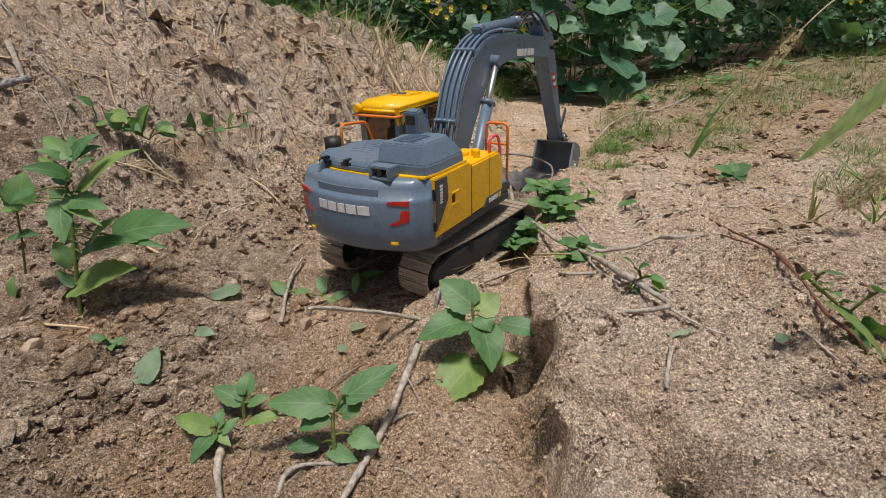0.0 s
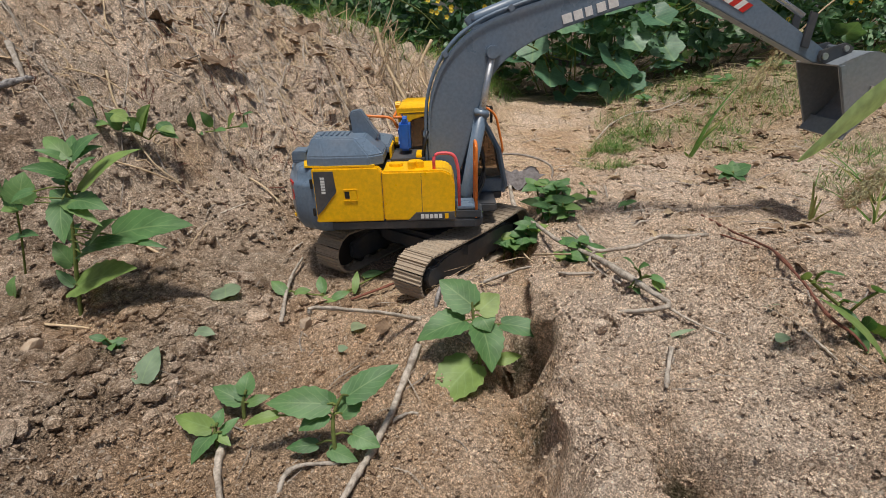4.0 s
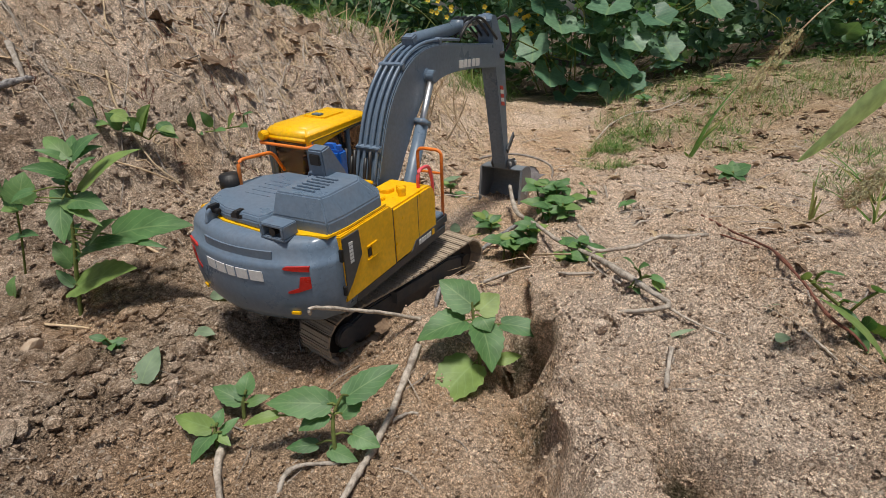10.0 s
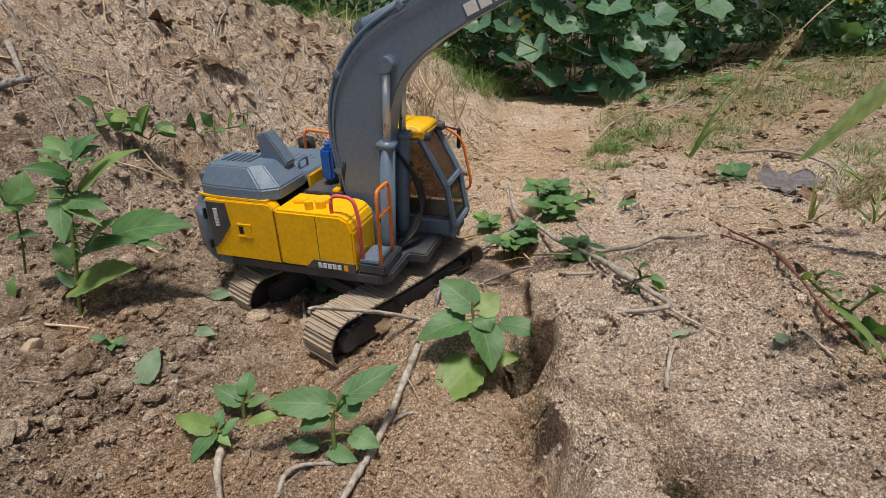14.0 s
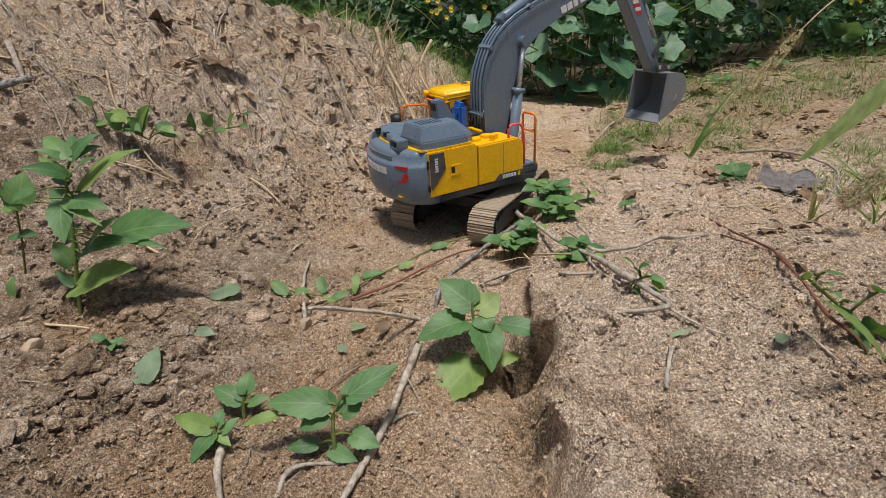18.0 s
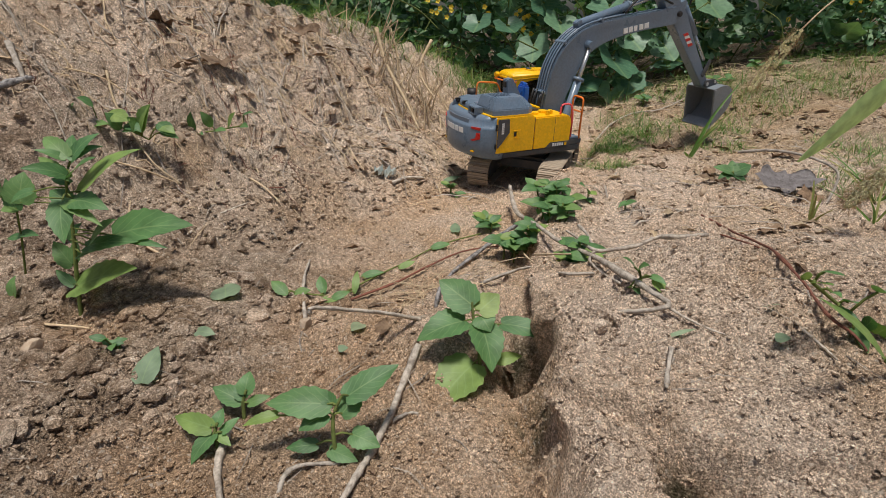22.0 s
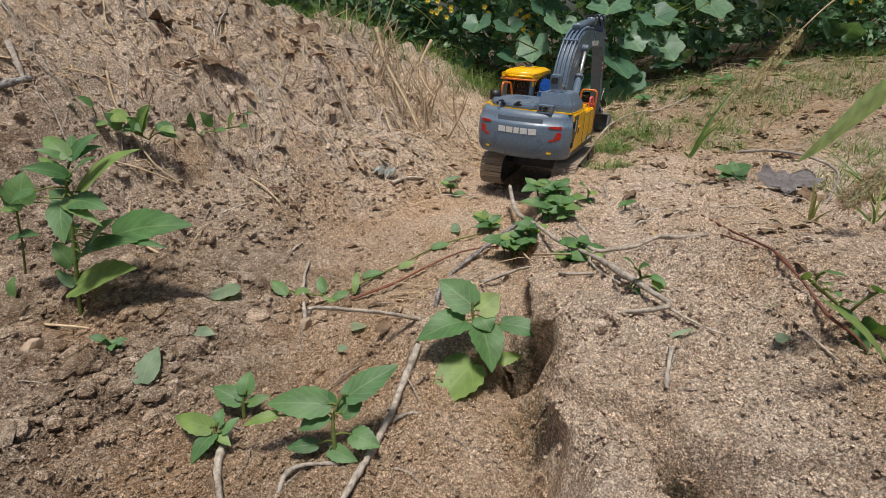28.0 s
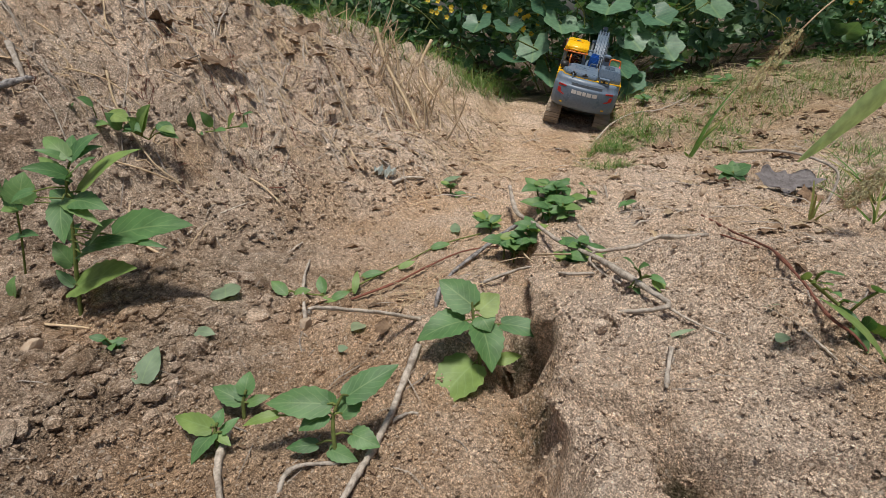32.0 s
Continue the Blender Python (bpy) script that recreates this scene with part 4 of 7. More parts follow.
    for k in range(3):
        sub("hose", tube(bent([(0.036 - 0.006 * k, 0.06, 0.09), (0.0 - 0.006 * k, 0.085, 0.115 + 0.01 * k), (-0.008, 0.07, 0.17), (0.002, 0.055, 0.195)], 0.03), 0.002, 8), BLACK, "black hydraulic hose", True)
    return house


HOUSE = make_house()


# ---- boom, arm, bucket and their cylinders ----
def curve_through(points, n=6):
    pts = [Vector((*p, 0)) for p in points]
    out = []
    for i in range(len(pts) - 1):
        p0, p1, p2, p3 = pts[max(i - 1, 0)], pts[i], pts[i + 1], pts[min(i + 2, len(pts) - 1)]
        for k in range(n):
            t = k / n
            q = 0.5 * (2 * p1 + (p2 - p0) * t + (2 * p0 - 5 * p1 + 4 * p2 - p3) * t * t + (3 * p1 - p0 - 3 * p2 + p3) * t ** 3)
            out.append((q.x, q.y))
    return out + [tuple(points[-1])]


BOOM_TOP = curve_through([(-0.013, 0.010), (0.018, 0.05), (0.055, 0.088), (0.10, 0.110), (0.15, 0.112), (0.21, 0.092), (0.29, 0.055), (0.374, 0.018)], 4)


def make_boom():
    low = curve_through([(0.386, -0.009), (0.365, -0.016), (0.29, 0.018), (0.21, 0.05), (0.155, 0.06), (0.115, 0.05), (0.07, 0.022), (0.03, -0.006), (0.004, -0.018), (-0.012, -0.008)], 4)
    boom = part("boom", prism(BOOM_TOP + [(0.388, 0.006)] + low, -0.0155, 0.0155, bevel=0.0012), GREY, excavator, "grey banana-shaped boom")
    sub = lambda name, bm, mat, label="", smooth=False: part(name, bm, mat, boom, label, smooth)
    for x in (-0.0175, 0.0155):
        sub("side_rib", prism([(p[0], p[1] - 0.002) for p in BOOM_TOP[2:-2]] + [(p[0], p[1] - 0.0045) for p in BOOM_TOP[-3:1:-1]], x + 0.001, x + 0.002), GREY)
    sub("lift_pin", drum((0, PIN.y, PIN.z), 0.006, -0.027, 0.027, "x", 18, 0.0012), BLACK)
    sub("pin_boss", drum((0, PIN.y, PIN.z), 0.0095, -0.0185, 0.0185, "x", 20, 0.0012), GREY)
    sub("arm_pin", drum((0, BOOM, 0), 0.0055, -0.0215, 0.0215, "x", 18, 0.001), BLACK)
    # four pipes that follow the top, with brass unions
    for k, x in enumerate((-0.0125, -0.0045, 0.0045, 0.0125)):
        path = [(x, p[0], p[1] + 0.0045) for p in BOOM_TOP[1:-6]]
        path = [(x, path[0][1] - 0.012, path[0][2] - 0.02)] + path
        sub("pipe", tube(path, 0.0021, 8), GREY, "grey hydraulic pipe", True)
        p = path[0]
        sub("union", tube([(x, p[1] - 0.004, p[2] - 0.009), (x, p[1], p[2])], 0.0032, 10), BRASS, "brass pipe union")
        sub("hose", tube(bent([(x, p[1] - 0.004, p[2] - 0.009), (x, p[1] - 0.006, p[2] - 0.03), (x, p[1] + 0.008, p[2] - 0.05)], 0.02), 0.0023, 8), BLACK, "black hydraulic hose", True)
        end = path[-1]
        sub("hose", tube(bent([end, (x * 1.2, end[1] + 0.03, end[2] + 0.012), (x * 1.3, end[1] + 0.07, end[2] + 0.006), (x * 1.3, BOOM - 0.01, 0.03)], 0.03), 0.002, 8), BLACK, "black hydraulic hose", True)
    for i in (4, 12, 19):
        y, z = BOOM_TOP[i]
        sub("pipe_clamp", solid((-0.0165, 0.0165, y - 0.0035, y + 0.0035, z - 0.001, z + 0.0068), bevel=0.0008), GREY)
    # maker's word as white bars on both flanks
    for s in (-1, 1):
        for k, w in enumerate((0.0115, 0.0105, 0.0085, 0.0105, 0.0115)):
            y = 0.232 + 0.0128 * k
            z = 0.052 - 0.0128 * k * 0.42
            a = math.atan(-0.42)
            q = [(y + math.cos(a) * u - math.sin(a) * v, z + math.sin(a) * u + math.cos(a) * v) for u, v in ((0, -0.0052), (w, -0.0052), (w, 0.0052), (0, 0.0052))]
            sub("white_bar", prism(q, s * 0.0153, s * 0.0165), WHITE, "white bar of a maker's mark")
    # arm cylinder on the boom's back
    sub("cylinder_lug", solid((-0.008, 0.008, 0.142, 0.156, 0.108, 0.128), bevel=0.0015), GREY)
    return boom


def make_arm():
    o = [(-0.066, -0.012), (-0.06, 0.002), (-0.02, 0.018), (0.02, 0.022), (0.07, 0.016), (0.195, 0.008), (0.212, 0.006), (0.214, -0.006), (0.2, -0.011), (0.07, -0.016), (0.0, -0.019), (-0.035, -0.02), (-0.06, -0.02)]
    arm = part("arm", prism(o, -0.0125, 0.0125, bevel=0.0012), GREY, excavator, "grey dipper arm")
    sub = lambda name, bm, mat, label="", smooth=False: part(name, bm, mat, arm, label, smooth)
    sub("bucket_pin", drum((0, ARM, 0), 0.0045, -0.0185, 0.0185, "x", 16, 0.0008), BLACK)
    sub("cylinder_lug", prism([(-0.012, 0.016), (0.014, 0.016), (0.006, 0.036), (-0.006, 0.036)], -0.007, 0.007, bevel=0.001), GREY)
    sub("cylinder_barrel", tube([(0, 0.0, 0.032), (0, 0.085, 0.0305)], 0.0072, 14), GREY, "grey bucket cylinder", True)
    sub("cylinder_rod", tube([(0, 0.085, 0.0305), (0, 0.16, 0.0285)], 0.0034, 12), STEEL, "bright steel rod", True)
    for s in (-1, 1):
        sub("link", prism([(0.172, -0.004), (0.182, -0.002), (0.166, 0.034), (0.156, 0.032)], s * 0.0135, s * 0.0165, bevel=0.0006), DARK)
        for k in range(5):
            a = 0.050 + 0.0072 * k
            sub("red_stripe", prism([(a, -0.006), (a + 0.0068, -0.006), (a + 0.0128, 0.006), (a + 0.006, 0.006)], s * 0.0124, s * 0.0132), RED if k % 2 == 0 else WHITE)
        sub("hose", tube(bent([(s * 0.006, -0.05, 0.006), (s * 0.02, -0.055, 0.03), (s * 0.018, -0.01, 0.045), (s * 0.008, 0.01, 0.038)], 0.02), 0.002, 8), BLACK, "black hydraulic hose", True)
    return arm


def make_bucket():
    w = 0.0425
    outer = curve_through([(0.010, 0.0), (0.008, 0.034), (0.012, 0.056), (0.028, 0.072), (0.053, 0.072), (0.076, 0.056), (0.094, 0.027), (0.106, 0.001)], 4)
    inner = [(y * 0.97 + 0.0025, (z - 0.036) * 0.95 + 0.0345) for y, z in outer]
    inner[-1] = (0.1045, 0.0005)
    bucket = part("bucket", prism(outer + inner[::-1], -w, w), BUCKET, excavator, "worn grey steel digging bucket")
    sub = lambda name, bm, mat, label="", smooth=False: part(name, bm, mat, bucket, label, smooth)
    for s in (-1, 1):
        sub("side_plate", prism(outer, s * (w - 0.0022), s * (w + 0.0004), bevel=0.0004), BUCKET)
        sub("side_cutter", prism([(0.012, 0.001), (0.104, 0.001), (0.101, 0.009), (0.013, 0.009)], s * (w - 0.001), s * (w + 0.0025), bevel=0.0005), BUCKET)
        sub("lifting_lug", prism([(0.050, 0.040), (0.064, 0.034), (0.066, 0.038), (0.052, 0.044)], s * w, s * (w + 0.003), bevel=0.0004), STEEL)
        sub("ear", prism([(0.012, 0.002), (0.010, 0.036), (0.003, 0.042), (-0.007, 0.032), (-0.009, -0.004), (-0.003, -0.008), (0.004, -0.008)], s * 0.0145, s * 0.0185, bevel=0.0007), DARK)
    sub("link_pin", drum((0, 0.0, 0.030), 0.004, -0.021, 0.021, "x", 14, 0.0006), STEEL)
    sub("hinge_pin", drum((0, 0.0, 0.0), 0.0046, -0.021, 0.021, "x", 14, 0.0006), STEEL)
    sub("cutting_edge", prism([(0.095, 0.013), (0.1105, -0.004), (0.108, -0.006), (0.0925, 0.012)], -w - 0.001, w + 0.001), BUCKET, "worn cutting edge")
    for piece in [bucket] + list(bucket.children):
        piece.data.transform(Matrix.Diagonal((0.95, 0.94, 0.84, 1)))
    return bucket


BOOM_PART, ARM_PART, BUCKET_PART = make_boom(), make_arm(), make_bucket()


def make_cylinder(barrel_len, rod_len, rb, rr, name):
    barrel = tube([(0, 0, 0), (0, 0.006, 0), (0, barrel_len, 0)], rb, 16)
    prism([(barrel_len - 0.006 + 0.0, -rb * 1.12), (barrel_len + 0.002, -rb * 1.12), (barrel_len + 0.002, rb * 1.12), (barrel_len - 0.006, rb * 1.12)], -rb * 1.0, rb * 1.0, bevel=0.001, bm=barrel)
    a = part(name + "_barrel", barrel, GREY, excavator, "grey hydraulic cylinder", True)
    rod = tube([(0, -rod_len, 0), (0, 0, 0)], rr, 12)
    b = part(name + "_rod", rod, STEEL, excavator, "bright steel piston rod", True)
    part("rod_eye", drum((0, 0, 0), rr * 1.9, -rr * 1.3, rr * 1.3, "x", 16, 0.0008), GREY, b)
    return a, b


LIFTS = [(s, *make_cylinder(0.116, 0.1, 0.0082, 0.0042, "lift")) for s in (-0.0225, 0.0225)]
CROWD = make_cylinder(0.13, 0.13, 0.0085, 0.0045, "crowd")


# ---- leaves ----
def leaf_into(bm, base, tip, width, normal=None, fold=0.25, droop=0.12, heart=0.35, teeth=0.0, n=8, wave=0.0):
    """One leaf blade from base to tip, folded at the midrib, into bm."""
    base, tip = Vector(base), Vector(tip)
    d = tip - base
    length = d.length
    d.normalize()
    up = Vector(normal) if normal is not None else Vector((0, -0.55, 1.0))
    up = (up - up.dot(d) * d).normalized()
    side = d.cross(up)
    rows = []
    uv = bm.loops.layers.uv.verify()
    for i in range(n + 1):
        t = i / n
        w = math.sin(math.pi * min(1, t * (1 - 0.12 * heart) + 0.1 * heart + 0.02) ** (0.92 - 0.55 * heart)) if t < 1 else 0.0
        w = max(w, 0.0) ** 0.85 * width / 2
        w *= 1 + teeth * (1 if i % 2 else -1)
        c = base + d * length * t + up * (droop * length * (math.sin(math.pi * t * 0.9) * 0.6 - 0.35 * t * t))
        row = []
        for k in (-1.0, -0.55, 0.0, 0.55, 1.0):
            lift = fold * abs(k) * w + wave * w * math.sin(5 * t + 3 * k)
            back = -heart * 0.35 * length * max(0, 0.25 - t) * abs(k)
            row.append(bm.verts.new(c + side * (k * w) + up * lift + d * back))
        rows.append(row)
    for a, b in zip(rows, rows[1:]):
        for k in range(4):
            f = bm.faces.new((a[k], a[k + 1], b[k + 1], b[k]))
            i = rows.index(a)
            for loop, (du, dv) in zip(f.loops, ((k, i), (k + 1, i), (k + 1, i + 1), (k, i + 1))):
                loop[uv].uv = ((-1.0, -0.55, 0.0, 0.55, 1.0)[du], dv / n)
    return bm


def spline(points, n=5):
    pts = [Vector(p) for p in points]
    if len(pts) < 3:
        return pts
    out = []
    for i in range(len(pts) - 1):
        p0, p1, p2, p3 = pts[max(i - 1, 0)], pts[i], pts[i + 1], pts[min(i + 2, len(pts) - 1)]
        for k in range(n):
            t = k / n
            out.append(0.5 * (2 * p1 + (p2 - p0) * t + (2 * p0 - 5 * p1 + 4 * p2 - p3) * t * t + (3 * p1 - p0 - 3 * p2 + p3) * t ** 3))
    return out + [pts[-1]]


PICK = random.Random(4)


def plant(name, label, stem, leaves, narrow=False, leaf_material=None, thick=0.0022):
    """A plant: a stem through points, and leaves from base to tip with their width."""
    root = Vector(stem[0])
    thing = tagged(new(name), label, "plant")
    thing.location = root
    rel = lambda p: Vector(p) - root
    line = [rel(p) for p in stem]
    if not narrow:
        line[0] = line[0] - Vector((0, 0, 0.012))
    part("stem", tube(spline(line), thick if not narrow else 0.0012, 7, taper=0.0011), STEM, thing, smooth=True)
    for base, tip, width in leaves:
        b, t = rel(base), rel(tip)
        near = min(spline(line), key=lambda p: (p - b).length)
        bm = leaf_into(bmesh.new(), b, t, width, (PICK.uniform(-0.3, 0.3), -0.6 + PICK.uniform(-0.25, 0.25), 1.0), PICK.uniform(0.08, 0.3), PICK.uniform(0.03, 0.2),
                       0.1 if narrow else 0.45, 0.055, 12, PICK.uniform(0, 0.08))
        leaf = part("leaf", bm, leaf_material or LEAF, thing, smooth=True)
        if (near - b).length < 0.09:
            part("leaf_stalk", tube([near, (near + b) / 2 + Vector((0, 0, 0.002)), b + (t - b) * 0.05], 0.0009, 5), STEM, leaf, smooth=True)
    return thing


# ---- weeds, one by one ----
plant("weed_seedling", "broad-leaved green weed seedling growing from crumbly earth",
      [(0.036, 0.409, -0.002), (0.035, 0.420, 0.031), (0.029, 0.430, 0.063), (0.028, 0.435, 0.076)],
      [((0.029, 0.434, 0.072), (-0.004, 0.456, 0.089), 0.034), ((0.022, 0.429, 0.059), (-0.025, 0.413, 0.047), 0.033),
       ((0.034, 0.432, 0.067), (0.055, 0.447, 0.078), 0.028), ((0.036, 0.428, 0.056), (0.045, 0.388, 0.029), 0.034),
       ((0.056, 0.428, 0.056), (0.108, 0.415, 0.047), 0.020), ((0.030, 0.416, 0.019), (-0.008, 0.379, -0.004), 0.046),
       ((0.052, 0.416, 0.021), (0.077, 0.421, 0.024), 0.013), ((0.036, 0.430, 0.063), (0.045, 0.417, 0.054), 0.024)])
plant("weed_seedling", "sprawling green weed seedling with insect-bitten leaves",
      [(-0.083, 0.312, -0.001), (-0.087, 0.318, 0.016), (-0.087, 0.325, 0.036), (-0.080, 0.330, 0.051)],
      [((-0.090, 0.328, 0.044), (-0.141, 0.328, 0.045), 0.026), ((-0.077, 0.329, 0.050), (-0.036, 0.352, 0.065), 0.025),
       ((-0.081, 0.325, 0.036), (-0.064, 0.342, 0.047), 0.022), ((-0.092, 0.325, 0.037), (-0.113, 0.314, 0.030), 0.018),
       ((-0.073, 0.320, 0.021), (-0.049, 0.311, 0.016), 0.019), ((-0.100, 0.317, 0.013), (-0.125, 0.314, 0.012), 0.012),
       ((-0.091, 0.316, 0.009), (-0.067, 0.308, 0.004), 0.014), ((-0.131, 0.325, 0.036), (-0.158, 0.318, 0.031), 0.010),
       ((-0.087, 0.327, 0.043), (-0.098, 0.338, 0.050), 0.013)])
plant("weed_seedling", "small green seedling with a crinkled top leaf",
      [(-0.174, 0.355, 0.001), (-0.174, 0.360, 0.017), (-0.171, 0.364, 0.029)],
      [((-0.175, 0.361, 0.018), (-0.204, 0.372, 0.026), 0.019), ((-0.172, 0.363, 0.025), (-0.172, 0.380, 0.037), 0.017),
       ((-0.170, 0.360, 0.017), (-0.151, 0.366, 0.021), 0.010), ((-0.173, 0.362, 0.021), (-0.182, 0.374, 0.030), 0.014)])
plant("weed_seedling", "small green seedling with four toothed leaves",
      [(-0.181, 0.319, 0.002), (-0.184, 0.324, 0.017), (-0.182, 0.327, 0.026)],
      [((-0.186, 0.325, 0.022), (-0.220, 0.334, 0.027), 0.017), ((-0.185, 0.324, 0.018), (-0.197, 0.303, 0.006), 0.016),
       ((-0.183, 0.326, 0.023), (-0.181, 0.339, 0.031), 0.011), ((-0.179, 0.324, 0.018), (-0.167, 0.335, 0.025), 0.009),
       ((-0.182, 0.324, 0.017), (-0.169, 0.316, 0.012), 0.008)])
plant("tall_weed", "upright leafy green weed on a pale stem",
      [(-0.421, 0.521, 0.010), (-0.415, 0.525, 0.049), (-0.407, 0.529, 0.099), (-0.404, 0.533, 0.133), (-0.402, 0.537, 0.164), (-0.394, 0.541, 0.186)],
      [((-0.386, 0.531, 0.189), (-0.362, 0.551, 0.214), 0.019),
       ((-0.388, 0.531, 0.192), (-0.422, 0.551, 0.210), 0.019),
       ((-0.391, 0.531, 0.190), (-0.413, 0.521, 0.203), 0.011),
       ((-0.383, 0.531, 0.190), (-0.361, 0.551, 0.200), 0.015),
       ((-0.382, 0.531, 0.190), (-0.398, 0.561, 0.210), 0.015),
       ((-0.381, 0.516, 0.176), (-0.332, 0.491, 0.203), 0.017),
       ((-0.384, 0.516, 0.177), (-0.408, 0.491, 0.192), 0.018),
       ((-0.391, 0.536, 0.151), (-0.334, 0.571, 0.194), 0.034),
       ((-0.392, 0.531, 0.170), (-0.443, 0.561, 0.186), 0.013),
       ((-0.382, 0.511, 0.152), (-0.334, 0.491, 0.150), 0.025),
       ((-0.392, 0.511, 0.151), (-0.341, 0.486, 0.134), 0.014),
       ((-0.393, 0.511, 0.152), (-0.377, 0.476, 0.119), 0.026),
       ((-0.445, 0.521, 0.145), (-0.443, 0.536, 0.176), 0.033),
       ((-0.419, 0.511, 0.162), (-0.439, 0.501, 0.152), 0.017),
       ((-0.364, 0.531, 0.105), (-0.268, 0.521, 0.122), 0.046),
       ((-0.371, 0.506, 0.109), (-0.336, 0.501, 0.136), 0.023),
       ((-0.383, 0.511, 0.100), (-0.319, 0.501, 0.111), 0.020),
       ((-0.333, 0.511, 0.107), (-0.289, 0.501, 0.103), 0.009),
       ((-0.411, 0.516, 0.048), (-0.327, 0.501, 0.080), 0.048),
       ((-0.416, 0.521, 0.048), (-0.440, 0.531, 0.063), 0.012),
       ((-0.398, 0.521, 0.087), (-0.362, 0.501, 0.102), 0.022),
       ((-0.418, 0.531, 0.068), (-0.440, 0.541, 0.094), 0.021),
       ((-0.407, 0.541, 0.138), (-0.433, 0.551, 0.151), 0.022),
       ((-0.417, 0.536, 0.070), (-0.420, 0.551, 0.093), 0.016),
       ((-0.417, 0.536, 0.096), (-0.401, 0.541, 0.117), 0.013),
       ((-0.468, 0.531, 0.147), (-0.458, 0.521, 0.175), 0.020),
       ((-0.401, 0.541, 0.161), (-0.428, 0.551, 0.164), 0.012)], thick=0.0026)
plant("tall_weed", "thin side shoot of the weed with rounded leaves",
      [(-0.477, 0.533, 0.069), (-0.468, 0.533, 0.097), (-0.462, 0.533, 0.133)],
      [((-0.460, 0.531, 0.134), (-0.469, 0.541, 0.167), 0.019),
       ((-0.464, 0.531, 0.107), (-0.437, 0.521, 0.109), 0.011),
       ((-0.465, 0.531, 0.104), (-0.482, 0.531, 0.101), 0.011),
       ((-0.459, 0.531, 0.136), (-0.469, 0.521, 0.137), 0.023)], thick=0.0012)
plant("weed_seedling", "single upright pale green leaf on a short stem",
      [(-0.494, 0.527, 0.027), (-0.493, 0.527, 0.033)],
      [((-0.494, 0.527, 0.031), (-0.493, 0.537, 0.053), 0.020)], thick=0.001)
plant("trailing_weed", "trailing green weed with narrow leaves on the bank",
      [(-0.458, 0.812, 0.150), (-0.476, 0.812, 0.160), (-0.497, 0.812, 0.169), (-0.539, 0.812, 0.177), (-0.576, 0.812, 0.182)],
      [((-0.464, 0.806, 0.164), (-0.435, 0.794, 0.207), 0.029),
       ((-0.467, 0.806, 0.161), (-0.474, 0.794, 0.188), 0.027),
       ((-0.458, 0.806, 0.169), (-0.487, 0.794, 0.166), 0.022),
       ((-0.437, 0.806, 0.173), (-0.406, 0.794, 0.163), 0.020),
       ((-0.434, 0.806, 0.164), (-0.402, 0.794, 0.156), 0.014),
       ((-0.495, 0.806, 0.167), (-0.505, 0.794, 0.195), 0.023),
       ((-0.467, 0.806, 0.163), (-0.436, 0.794, 0.207), 0.025),
       ((-0.436, 0.806, 0.176), (-0.407, 0.794, 0.159), 0.022),
       ((-0.572, 0.806, 0.185), (-0.570, 0.794, 0.204), 0.024),
       ((-0.568, 0.806, 0.185), (-0.547, 0.794, 0.209), 0.019),
       ((-0.630, 0.806, 0.202), (-0.572, 0.794, 0.204), 0.013),
       ((-0.638, 0.806, 0.165), (-0.591, 0.794, 0.180), 0.016),
       ((-0.541, 0.806, 0.174), (-0.503, 0.794, 0.178), 0.015),
       ((-0.506, 0.806, 0.193), (-0.470, 0.794, 0.182), 0.025),
       ((-0.486, 0.806, 0.174), (-0.457, 0.794, 0.166), 0.021),
       ((-0.528, 0.806, 0.202), (-0.541, 0.794, 0.217), 0.019)], narrow=True)
plant("trailing_weed", "thin trailing sprig with small upright leaves",
      [(-0.424, 0.878, 0.146), (-0.387, 0.878, 0.150), (-0.359, 0.878, 0.155), (-0.331, 0.878, 0.160)],
      [((-0.416, 0.874, 0.150), (-0.409, 0.862, 0.185), 0.017),
       ((-0.384, 0.874, 0.158), (-0.393, 0.862, 0.185), 0.017),
       ((-0.380, 0.874, 0.152), (-0.356, 0.862, 0.154), 0.013),
       ((-0.357, 0.874, 0.158), (-0.337, 0.862, 0.184), 0.017),
       ((-0.335, 0.874, 0.160), (-0.319, 0.862, 0.160), 0.012),
       ((-0.330, 0.874, 0.177), (-0.307, 0.862, 0.184), 0.008),
       ((-0.411, 0.874, 0.147), (-0.395, 0.862, 0.147), 0.009)], narrow=True)
plant("leafy_weed", "blue-green weed with rounded leaves at the heap edge",
      [(0.283, 0.285, 0.128), (0.269, 0.285, 0.143), (0.248, 0.285, 0.160), (0.228, 0.285, 0.175)],
      [((0.225, 0.281, 0.177), (0.228, 0.269, 0.182), 0.011),
       ((0.217, 0.281, 0.180), (0.213, 0.269, 0.190), 0.004),
       ((0.238, 0.281, 0.171), (0.235, 0.269, 0.174), 0.005),
       ((0.250, 0.281, 0.164), (0.245, 0.269, 0.170), 0.008),
       ((0.266, 0.281, 0.145), (0.258, 0.269, 0.160), 0.009),
       ((0.272, 0.281, 0.138), (0.270, 0.269, 0.153), 0.018),
       ((0.259, 0.281, 0.145), (0.264, 0.269, 0.134), 0.011),
       ((0.266, 0.281, 0.171), (0.261, 0.269, 0.177), 0.011),
       ((0.246, 0.281, 0.159), (0.253, 0.269, 0.155), 0.006),
       ((0.229, 0.281, 0.185), (0.233, 0.269, 0.188), 0.007)], thick=0.0012)
